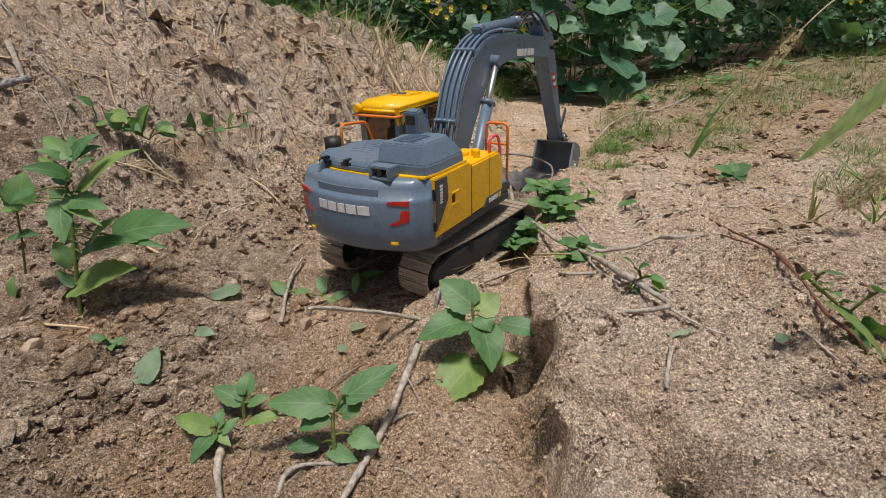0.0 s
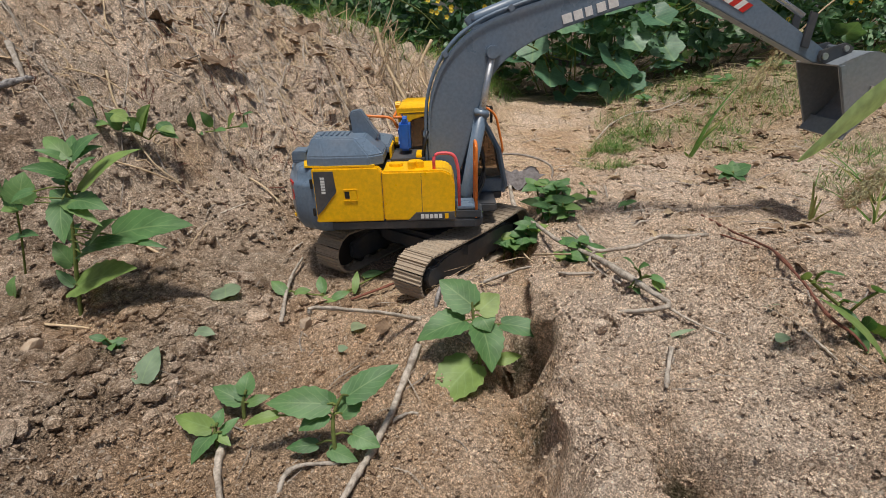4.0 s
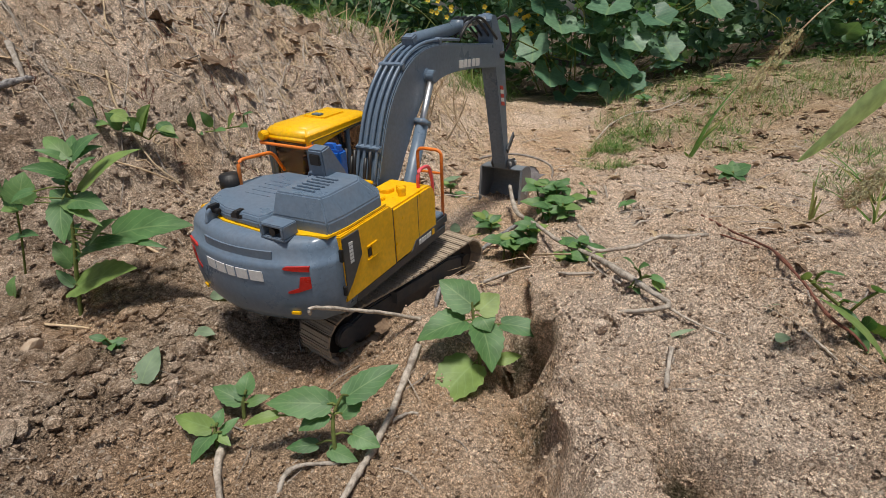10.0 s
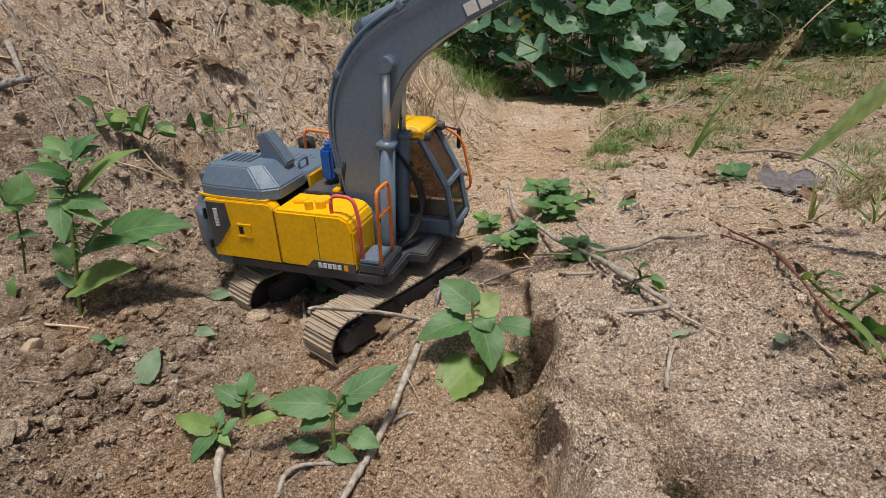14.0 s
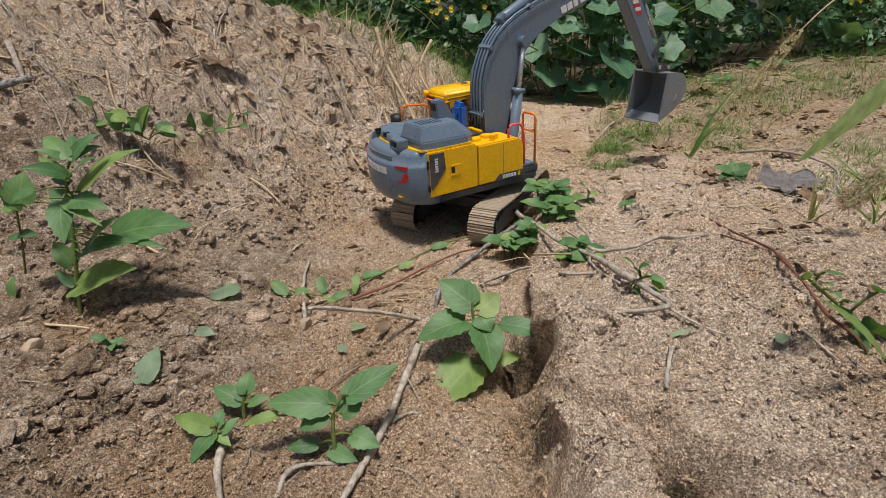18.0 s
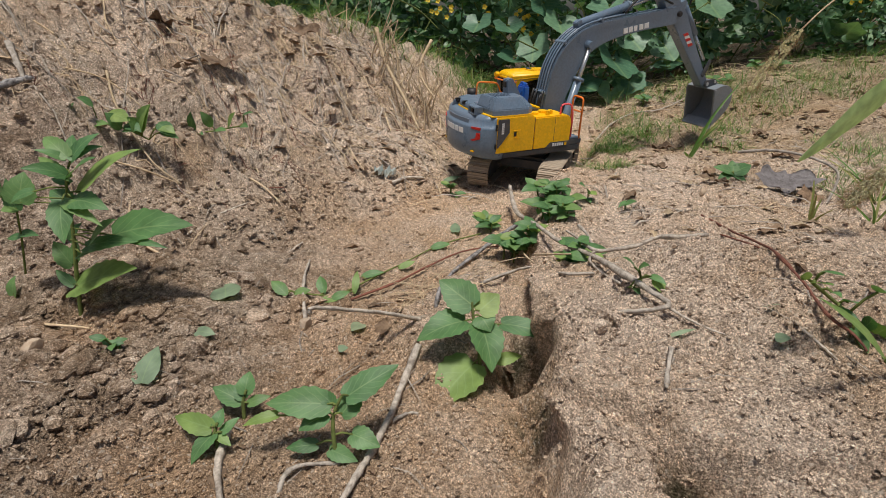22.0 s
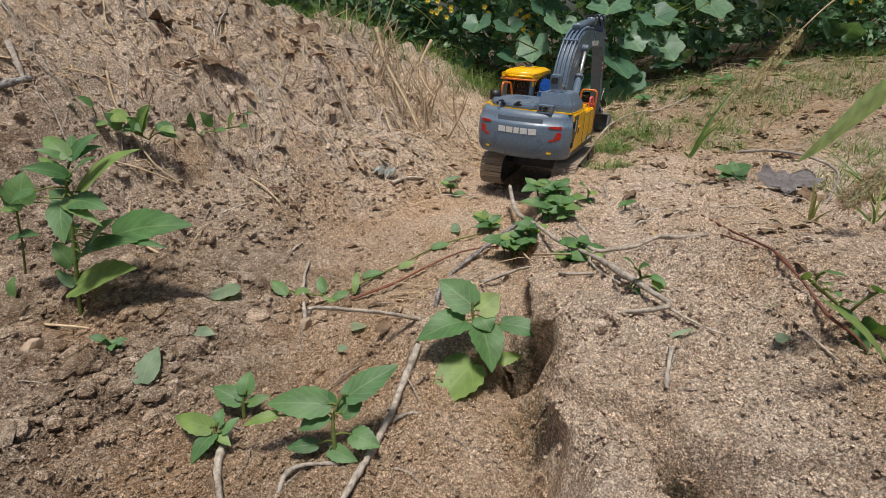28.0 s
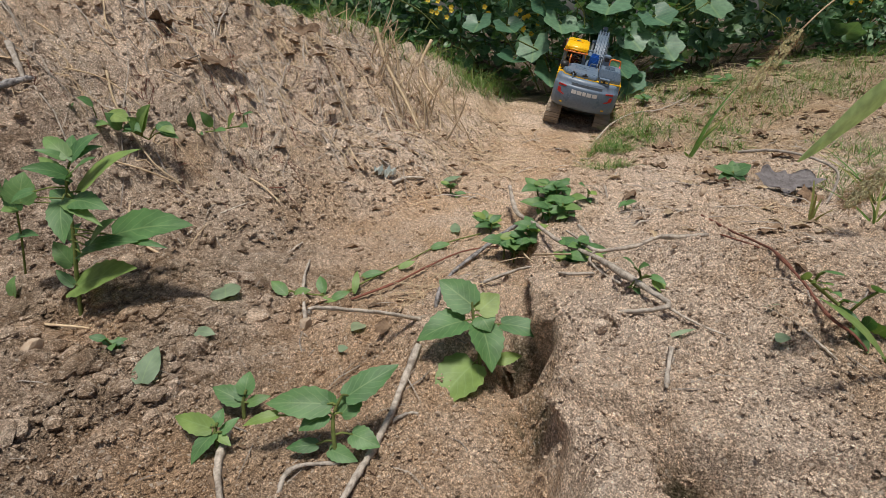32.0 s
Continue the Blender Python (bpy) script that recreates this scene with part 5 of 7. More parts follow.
plant("grass_plant", "long bright green grass blade beside a reddish stalk",
      [(0.267, 0.252, 0.134), (0.259, 0.252, 0.141)],
      [((0.259, 0.252, 0.141), (0.198, 0.240, 0.191), 0.007)], narrow=True)
plant("weed_seedling", "crinkled blue-green weed beside a dry branch",
      [(0.167, 0.391, 0.119), (0.164, 0.385, 0.127)],
      [((0.158, 0.385, 0.137), (0.142, 0.373, 0.152), 0.008),
       ((0.161, 0.385, 0.135), (0.164, 0.373, 0.145), 0.009),
       ((0.172, 0.385, 0.129), (0.181, 0.373, 0.127), 0.007),
       ((0.176, 0.385, 0.126), (0.180, 0.373, 0.118), 0.010),
       ((0.159, 0.385, 0.118), (0.161, 0.373, 0.117), 0.006),
       ((0.155, 0.385, 0.118), (0.156, 0.373, 0.126), 0.005)], thick=0.001)
plant("weed_seedling", "small pale weed with rounded leaves",
      [(0.232, 0.793, 0.059), (0.229, 0.787, 0.070)],
      [((0.228, 0.787, 0.075), (0.209, 0.775, 0.091), 0.022),
       ((0.231, 0.787, 0.073), (0.239, 0.775, 0.072), 0.015),
       ((0.229, 0.787, 0.063), (0.231, 0.775, 0.059), 0.012)], thick=0.001)
plant("weed_seedling", "tiny weed with one rounded leaf",
      [(0.279, 0.753, 0.058), (0.275, 0.747, 0.069)],
      [((0.273, 0.747, 0.067), (0.288, 0.735, 0.075), 0.016),
       ((0.277, 0.747, 0.071), (0.261, 0.735, 0.065), 0.009)], thick=0.001)
plant("vine", "trailing vine stem with sparse leaves on trodden earth",
      [(-0.217, 0.589, 0.010), (-0.171, 0.579, 0.005), (-0.132, 0.581, 0.004), (-0.095, 0.630, 0.002), (-0.056, 0.679, 0.001), (-0.004, 0.746, -0.000), (0.061, 0.787, 0.002)],
      [((-0.195, 0.573, 0.007), (-0.218, 0.588, 0.019), 0.016), ((-0.188, 0.578, 0.006), (-0.167, 0.582, 0.009), 0.014),
       ((-0.151, 0.583, 0.003), (-0.160, 0.604, 0.018), 0.014), ((-0.140, 0.569, 0.003), (-0.117, 0.578, 0.009), 0.011),
       ((-0.113, 0.585, 0.002), (-0.112, 0.612, 0.022), 0.010), ((-0.130, 0.569, 0.003), (-0.158, 0.568, 0.002), 0.011),
       ((-0.111, 0.632, 0.003), (-0.080, 0.637, 0.007), 0.012), ((-0.063, 0.661, 0.001), (-0.039, 0.670, 0.008), 0.011),
       ((-0.019, 0.732, -0.000), (0.012, 0.739, 0.005), 0.014)], narrow=True)
plant("weed_seedling", "low green weed among dry litter",
      [(0.540, 0.934, 0.050), (0.535, 0.938, 0.062)],
      [((0.535, 0.938, 0.062), (0.502, 0.948, 0.070), 0.025), ((0.537, 0.938, 0.062), (0.575, 0.952, 0.073), 0.027),
       ((0.537, 0.938, 0.060), (0.556, 0.920, 0.046), 0.023), ((0.533, 0.938, 0.060), (0.501, 0.922, 0.047), 0.021),
       ((0.537, 0.939, 0.064), (0.541, 0.959, 0.080), 0.021)])


def weed_clump(x, y, spread, count, size, label, seed):
    rnd = random.Random(seed)
    z = float(height(x, y))
    thing = tagged(new("weed_clump"), label, "plant")
    thing.location = (x, y, z)
    for k in range(max(3, count // 4)):
        a, r = rnd.uniform(0, 2 * math.pi), spread * rnd.uniform(0.1, 0.8)
        gx, gy = r * math.cos(a), r * math.sin(a)
        gz = float(height(x + gx, y + gy)) - z
        top = Vector((gx * 1.3, gy * 1.3, gz + size * rnd.uniform(0.3, 1.3)))
        part("stem", tube([(gx, gy, gz - 0.01), (Vector((gx, gy, gz)) + top) / 2 + Vector((0.003, 0, 0)), top], 0.0014, 6, taper=0.0009), STEM, thing, smooth=True)
        for j in range(4):
            q = a + j * 1.57 + rnd.uniform(-0.5, 0.5)
            ln = size * rnd.uniform(0.7, 1.25)
            base = top + Vector((0, 0, -0.006 * (j // 2)))
            tip = base + Vector((math.cos(q), math.sin(q), rnd.uniform(-0.15, 0.45))) * ln
            part("leaf", leaf_into(bmesh.new(), base, tip, ln * rnd.uniform(0.5, 0.66), None, rnd.uniform(0.1, 0.3), rnd.uniform(0.05, 0.2), 0.3, 0.03, 8), LEAF, thing, smooth=True)
    return thing


weed_clump(0.150, 0.700, 0.045, 44, 0.026, "dense clump of green broad-leaved weeds under dry branches", 1)
weed_clump(0.168, 0.790, 0.030, 28, 0.027, "dense clump of green broad-leaved weeds under dry branches", 2)
weed_clump(0.104, 0.690, 0.026, 24, 0.024, "small clump of green weeds beside a mottled branch", 3)
weed_clump(0.154, 0.552, 0.022, 20, 0.022, "small clump of crinkled green weeds under a twig", 5)
weed_clump(0.074, 0.822, 0.020, 14, 0.026, "small clump of green weeds at the foot of the heap", 6)
weed_clump(0.62, 1.66, 0.03, 12, 0.03, "fresh green weeds at the hedge foot", 8)
weed_clump(0.44, 0.36, 0.012, 6, 0.012, "tiny green weeds on the heap", 9)
weed_clump(1.15, 1.95, 0.06, 20, 0.035, "fresh green weeds at the hedge foot", 12)
weed_clump(0.95, 1.88, 0.05, 16, 0.03, "fresh green weeds at the hedge foot", 13)
weed_clump(1.45, 2.1, 0.08, 24, 0.04, "fresh green weeds at the hedge foot", 14)
weed_clump(-0.315, 0.42, 0.012, 5, 0.012, "tiny green weeds among clods", 10)
weed_clump(0.02, 1.0, 0.014, 5, 0.018, "small green weeds at the foot of the bank", 11)

for x0, y0, x1, y1, w in ((-0.254, 0.534, -0.270, 0.576, 0.035), (-0.271, 0.379, -0.271, 0.416, 0.024), (0.020, 0.793, 0.021, 0.830,
                         0.017), (-0.253, 0.455, -0.233, 0.452, 0.015), (0.219, 0.290, 0.227, 0.286, 0.009), (-0.094, 0.513, -0.102,
                         0.493, 0.017), (-0.110, 0.458, -0.100, 0.461, 0.010), (0.166, 0.321, 0.184, 0.322, 0.004), (0.005, 1.060,
                         0.042, 1.105, 0.017), (0.232, 0.326, 0.234, 0.314, 0.007)):
    z0, z1 = float(height(x0, y0)) + 0.006, float(height(x1, y1)) + 0.008
    ob = new("fallen_leaf", mesh_of("fallen_leaf", leaf_into(bmesh.new(), (x0, y0, z0), (x1, y1, z1), w, (0, -0.3, 1), 0.06, 0.08, 0.5, 0.02, 10, 0.06), FALLEN, True))
    tagged(ob, "single pale green leaf lying on the earth", "leaf", "fallen leaves")


# ---- grasses ----
def blade_into(bm, root, lean, length, width, curl, n=7, up=0.9):
    root, lean = Vector(root), Vector((math.cos(lean), math.sin(lean), 0))
    side = lean.cross(Vector((0, 0, 1)))
    prev = None
    p, d = root.copy(), (lean * (1 - up) + Vector((0, 0, up))).normalized()
    for i in range(n + 1):
        t = i / n
        w = width * (1 - t) ** 0.7 * (0.6 + 0.4 * min(1, 3 * t))
        row = [bm.verts.new(p - side * w / 2), bm.verts.new(p + d.cross(side) * w * 0.12), bm.verts.new(p + side * w / 2)]
        if prev:
            for k in range(2):
                bm.faces.new((prev[k], prev[k + 1], row[k + 1], row[k]))
        prev = row
        p = p + d * length / n
        d = (d + (lean * 0.7 - Vector((0, 0, 0.6))) * curl / n).normalized()


def grass_tuft(x, y, spread, count, length, label, seed, material=None, width=0.0028, base_up=0.9):
    rnd = random.Random(seed)
    bm = bmesh.new()
    spots = [(rnd.uniform(0, 6.28), spread * math.sqrt(rnd.random())) for k in range(count)]
    gx = x + np.array([r * math.cos(a) for a, r in spots])
    gy = y + np.array([r * math.sin(a) for a, r in spots])
    for u, v, w in zip(gx, gy, height(gx, gy)):
        blade_into(bm, (u, v, float(w) - 0.003), rnd.uniform(0, 6.28), length * rnd.uniform(0.5, 1.2), width * rnd.uniform(0.6, 1.2), rnd.uniform(0.5, 2.6), 6, base_up * rnd.uniform(0.75, 1.05))
    return tagged(new("grass_tuft", mesh_of("grass_tuft", bm, material or GRASS, True)), label, "grass", kind="stuff")


for k, (x, y, s, c, l) in enumerate(((0.40, 1.25, 0.06, 420, 0.05), (0.33, 1.0, 0.035, 160, 0.04), (0.48, 1.36, 0.07, 260, 0.055), (0.56, 1.42, 0.06, 200, 0.06), (0.72, 1.42, 0.10, 320, 0.06), (0.52, 1.55, 0.08, 160, 0.06), (0.58, 1.75, 0.07, 90, 0.08), (1.10, 1.72, 0.16, 340, 0.08),
                                     (0.92, 1.9, 0.12, 260, 0.08), (0.30, 1.05, 0.03, 40, 0.04), (1.35, 1.9, 0.2, 420, 0.08), (0.66, 1.25, 0.07, 160, 0.05), (0.95, 1.2, 0.1, 180, 0.05), (1.7, 2.0, 0.25, 420, 0.10), (0.9, 1.6, 0.15, 420, 0.07), (1.25, 1.6, 0.15, 320, 0.07), (0.75, 1.75, 0.1, 260, 0.07), (0.85, 1.02, 0.08, 140, 0.06), (0.72, 0.88, 0.06, 110, 0.06))):
    grass_tuft(x, y, s, c, l, "thin green grass on sandy earth", 40 + k, None, 0.0019, 0.7)
for k, (x, y, s, c, l) in enumerate(((0.04, 1.83, 0.13, 380, 0.12), (0.15, 1.88, 0.10, 220, 0.11), (-0.2, 1.66, 0.10, 260, 0.11), (0.2, 2.0, 0.10, 140, 0.1), (-0.33, 1.5, 0.10, 260, 0.09), (-0.5, 1.35, 0.08, 120, 0.07))):
    grass_tuft(x, y, s, c, l, "fresh green grass along the top of the bank", 60 + k, None, 0.0022, 0.62)


def long_blades(x, y, tips, label, width):
    z = float(height(x, y)) - 0.004
    thing = tagged(new("grass_plant"), label, "grass")
    thing.location = (x, y, z)
    for tx, ty, tz in tips:
        line = spline([(0, 0, 0), ((tx - x) * 0.4, (ty - y) * 0.4, (tz - z) * 0.55), (tx - x, ty - y, tz - z)], 6)
        bm = bmesh.new()
        prev = None
        for i, p in enumerate(line):
            t = i / (len(line) - 1)
            w = width * (1 - t) ** 0.6 * (0.5 + 0.5 * min(1, 4 * t)) + 0.0003
            row = [bm.verts.new(p + Vector((-w / 2, 0, 0))), bm.verts.new(p + Vector((0, 0.15 * w, -0.1 * w))), bm.verts.new(p + Vector((w / 2, 0, 0)))]
            if prev:
                for k in range(2):
                    bm.faces.new((prev[k], prev[k + 1], row[k + 1], row[k]))
            prev = row
        part("blade", bm, GRASS, thing, smooth=True)
    return thing


long_blades(0.520, 1.085, [(0.63, 1.15, 0.20), (0.60, 1.10, 0.15), (0.57, 1.09, 0.12), (0.545, 1.10, 0.09), (0.50, 1.07, 0.07)], "dark green grass plant with upright blades", 0.010)
long_blades(0.504, 0.670, [(0.50, 0.68, 0.125), (0.495, 0.66, 0.11), (0.515, 0.675, 0.10), (0.525, 0.66, 0.09)], "pale green upright grass shoot", 0.006)
long_blades(0.70, 0.80, [(0.60, 0.86, 0.13), (0.76, 0.85, 0.14), (0.62, 0.78, 0.11), (0.72, 0.74, 0.13), (0.66, 0.9, 0.12), (0.78, 0.78, 0.12)], "trailing grass with long dry-tipped blades", 0.005)
long_blades(0.62, 0.70, [(0.55, 0.74, 0.10), (0.66, 0.76, 0.12), (0.57, 0.66, 0.10), (0.68, 0.70, 0.13)], "trailing grass with long dry-tipped blades", 0.005)


def reed_leaf():
    """A broad grass leaf that hangs into the open from a plant beside the stand."""
    thing = tagged(new("reed_grass"), "broad pale green grass leaf with dry brown tip", "grass")
    gz = float(height(0.62, 0.60))
    thing.location = (0.62, 0.60, gz)
    o = Vector((0.62, 0.60, gz))
    stalk = [Vector(p) - o for p in ((0.62, 0.60, gz - 0.01), (0.615, 0.60, 0.2), (0.575, 0.605, 0.305))]
    part("stalk", tube(spline(stalk), 0.0028, 8), STEM, thing, smooth=True)
    line = spline([Vector(p) - o for p in ((0.575, 0.605, 0.304), (0.525, 0.600, 0.280), (0.480, 0.585, 0.250), (0.441, 0.570, 0.226), (0.405, 0.555, 0.201), (0.377, 0.545, 0.184))], 7)
    bm = bmesh.new()
    prev = None
    for i, p in enumerate(line):
        t = i / (len(line) - 1)
        w = 0.042 * min(1, 0.35 + 1.6 * t) * (1 - max(0, t - 0.55) / 0.45) ** 0.8 + 0.0004
        side = Vector((-0.25, -0.35, 0.9)).normalized()
        row = [bm.verts.new(p + side * w * k / 2 + Vector((0.2, 0.5, 0)) * w * 0.25 * abs(k)) for k in (-1, -0.5, 0, 0.5, 1)]
        if prev:
            for k in range(4):
                bm.faces.new((prev[k], prev[k + 1], row[k + 1], row[k]))
        prev = row
    part("blade", bm, REED, thing, "broad pale green leaf blade", True)


reed_leaf()


def foxtail(stem, head_a, head_b, label, seed):
    """A bristly seed head on a thin stem."""
    rnd = random.Random(seed)
    thing = tagged(new("foxtail_grass"), label, "grass")
    o = Vector(stem[0])
    thing.location = o
    part("stem", tube(spline([Vector(p) - o for p in stem]), 0.0012, 6), STRAW, thing, smooth=True)
    a, b = Vector(head_a) - o, Vector(head_b) - o
    axis = (b - a).normalized()
    s1 = axis.cross(Vector((0, 1, 0.2))).normalized()
    s2 = axis.cross(s1)
    core = [a + (b - a) * k / 10 for k in range(11)]
    bm = bmesh.new()
    for k in range(300):
        t, q = rnd.random(), rnd.uniform(0, 6.28)
        r = 0.0075 * math.sin(math.pi * (0.08 + 0.88 * t)) ** 0.6
        c = a + (b - a) * t + (s1 * math.cos(q) + s2 * math.sin(q)) * r
        g = bmesh.ops.create_cube(bm, size=0.0019)
        for v in g["verts"]:
            v.co = c + Vector((v.co.x, v.co.y, v.co.z * 1.3))
    part("seeds", bm, SEED, thing, "pale green seeds")
    hair = bmesh.new()
    for k in range(650):
        t, q = rnd.random(), rnd.uniform(0, 6.28)
        out = s1 * math.cos(q) + s2 * math.sin(q)
        p = a + (b - a) * t + out * 0.006
        e = p + (out + axis * rnd.uniform(0.4, 1.1)).normalized() * rnd.uniform(0.010, 0.019)
        w = axis.cross(out) * 0.0003
        hair.faces.new([hair.verts.new(v) for v in (p - w, p + w, e)])
    part("bristles", hair, STRAW, thing, "fine straw-coloured bristles")


FZ = float(height(1.0, 0.95))
foxtail([(1.0, 0.95, FZ - 0.01), (0.95, 0.93, 0.3), (0.78, 0.9, 0.42), (0.62, 0.88, 0.365), (0.548, 0.867, 0.306)], (0.548, 0.867, 0.306), (0.470, 0.830, 0.222), "bristly foxtail seed head drooping over the path", 1)
FZ = float(height(0.60, 0.66))
foxtail([(0.60, 0.66, FZ - 0.01), (0.60, 0.65, 0.13), (0.575, 0.635, 0.162), (0.539, 0.62, 0.152)], (0.539, 0.62, 0.152), (0.490, 0.60, 0.114), "dry bristly foxtail seed head near the heap", 2)


# ---- the hedge behind ----
def lobed_into(bm, c, right, up, size, lobes=5, cup=0.18):
    """A lobed leaf, cupped, about its middle c."""
    right, up = Vector(right).normalized(), Vector(up)
    up = (up - up.dot(right) * right).normalized()
    face = right.cross(up)
    c = Vector(c)
    mid = bm.verts.new(c + face * cup * size * 0.3)
    ring = []
    n = lobes * 4
    for i in range(n + 1):
        a = radians(-155 + 310 * i / n)
        q = (i % 4) / 4
        r = size * (0.5 + 0.17 * math.cos(2 * math.pi * (i / 4 - 0.5)) * (0.32 if lobes == 5 else 0.1)) * (1.05 - 0.3 * abs(a) / math.pi)
        p = right * math.sin(a) * r + up * math.cos(a) * r - face * cup * (r / size) ** 2 * size * 1.2
        ring.append(bm.verts.new(c + p))
    uv = bm.loops.layers.uv.verify()
    for a, b in zip(ring, ring[1:]):
        f = bm.faces.new((mid, a, b))
        for loop in f.loops:
            d = (loop.vert.co - mid.co) / size * 1.6
            loop[uv].uv = (d.dot(right), d.dot(up))


def hedge_edge(x):
    """How far off the hedge's front stands at x."""
    return float(np.interp(x, [-1.2, -0.6, -0.1, 0.15, 0.4, 0.7, 1.1, 1.7, 2.6, 4.0], [1.9, 2.0, 2.02, 1.93, 1.86, 1.88, 1.98, 2.02, 2.05, 2.2]))


def make_bush(x0, x1, seed, big, small, label, tall=0.75):
    rnd = random.Random(seed)
    cx = (x0 + x1) / 2
    base = Vector((cx, hedge_edge(cx) + 0.2, float(height(cx, hedge_edge(cx) + 0.2, False))))
    thing = tagged(new("bush"), label, "bush")
    thing.location = base
    for k in range(5):
        x = rnd.uniform(x0, x1)
        y = hedge_edge(x) + rnd.uniform(0.2, 0.45)
        z = float(height(x, y, False))
        top = Vector((x + rnd.uniform(-0.15, 0.15), y + rnd.uniform(-0.15, 0.1), z + tall * rnd.uniform(0.6, 1)))
        part("branch", tube(spline([Vector((x, y, z - 0.02)) - base, (Vector((x, y, z)) + top) / 2 + Vector((rnd.uniform(-0.05, 0.05), -0.05, 0)) - base, top - base]), 0.0035, 6, taper=0.0015), STEM, thing, smooth=True)
    def strew(count, lo, hi, deep, lobes, low=0.0):
        bm = bmesh.new()
        for k in range(count):
            x = rnd.uniform(x0 - 0.05, x1 + 0.05)
            h = low + (tall - low) * rnd.random() ** 0.9
            back = deep * rnd.random() ** 1.6 + 0.10 * math.sin(7 * x + 5 * h) + 0.05
            y = hedge_edge(x) + back + 0.05 * h
            z = float(height(x, y, False)) + 0.03 + h
            s = rnd.uniform(lo, hi)
            yaw = rnd.uniform(-0.9, 0.9)
            right = Vector((math.cos(yaw), math.sin(yaw), rnd.uniform(-0.45, 0.45)))
            up = Vector((rnd.uniform(-0.6, 0.6), rnd.uniform(-1.2, -0.2) if rnd.random() < 0.75 else rnd.uniform(0.2, 1.0), rnd.uniform(-0.9, 0.5)))
            lobed_into(bm, Vector((x, y, z)) - base, right, up, s, lobes, rnd.uniform(0.05, 0.3))
        return bm
    part("crown", strew(big // 2, 0.05, 0.11, 0.30, 5), BUSH, thing, "large lobed dark green leaves")
    part("crown", strew(big, 0.035, 0.075, 0.42, 3), BUSH, thing, "rounded dark green leaves")
    part("undergrowth", strew(small, 0.014, 0.042, 0.6, 3), BUSH, thing, "small dark green leaves")
    vines = bmesh.new()
    for k in range(26):
        x, h = rnd.uniform(x0, x1), tall * rnd.uniform(0.0, 0.9)
        y = hedge_edge(x) + rnd.uniform(-0.02, 0.2)
        a = Vector((x, y, float(height(x, y, False)) + h)) - base
        d = Vector((rnd.uniform(-0.2, 0.2), rnd.uniform(-0.06, 0.06), rnd.uniform(-0.16, 0.2)))
        tube(spline([a, a + d * 0.5 + Vector((rnd.uniform(-0.03, 0.03), 0, rnd.uniform(-0.03, 0.03))), a + d]), rnd.uniform(0.0012, 0.0024), 5, bm=vines)
    part("vines", vines, STEM, thing, "thin tangled green and brown stems", True)
    return thing


BUSH_X = [-1.9, -1.35, -0.8, -0.3, 0.15, 0.6, 1.05, 1.5, 2.0, 2.6, 3.3]
for k in range(len(BUSH_X) - 1):
    wide = BUSH_X[k + 1] - BUSH_X[k]
    large = 3 <= k <= 5
    make_bush(BUSH_X[k], BUSH_X[k + 1], 80 + k, 70 if large else 40, 1700 if not large else 1500, "dense dark green hedge plants with large lobed leaves" if large else "dense dark green undergrowth with small leaves")


def make_far_hedge():
    """A closed mass of leaves farther back."""
    rnd = random.Random(99)
    bm = bmesh.new()
    for k in range(5200):
        x = rnd.uniform(-4.5, 6.5)
        y = 2.9 + 0.9 * rnd.random() + 0.1 * math.sin(3 * x)
        z = 0.05 + 1.5 * rnd.random()
        yaw = rnd.uniform(-1, 1)
        lobed_into(bm, (x, y, z), (math.cos(yaw), math.sin(yaw), rnd.uniform(-0.5, 0.5)), (rnd.uniform(-0.5, 0.5), rnd.uniform(0, 1), rnd.uniform(0.2, 1)), rnd.uniform(0.07, 0.2), 3, 0.2)
    tagged(new("far_hedge", mesh_of("far_hedge", bm, BUSH)), "closed dark green hedge behind", "hedge", kind="stuff")


make_far_hedge()


def flower(x, z, y, seed):
    rnd = random.Random(seed)
    bm = bmesh.new()
    for k in range(5):
        a = k * 1.257 + rnd.uniform(-0.2, 0.2)
        d = Vector((math.cos(a), -0.5, math.sin(a))) * 0.009
        n = Vector((-math.sin(a), 0, math.cos(a))) * 0.0045
        o = Vector((x, y, z))
        bm.faces.new([bm.verts.new(v) for v in (o, o + d * 0.6 + n, o + d * 1.1, o + d * 0.6 - n)])
    tagged(new("flower", mesh_of("flower", bm, PETAL)), "small yellow flower in the hedge", "flower", "yellow flowers in the hedge")


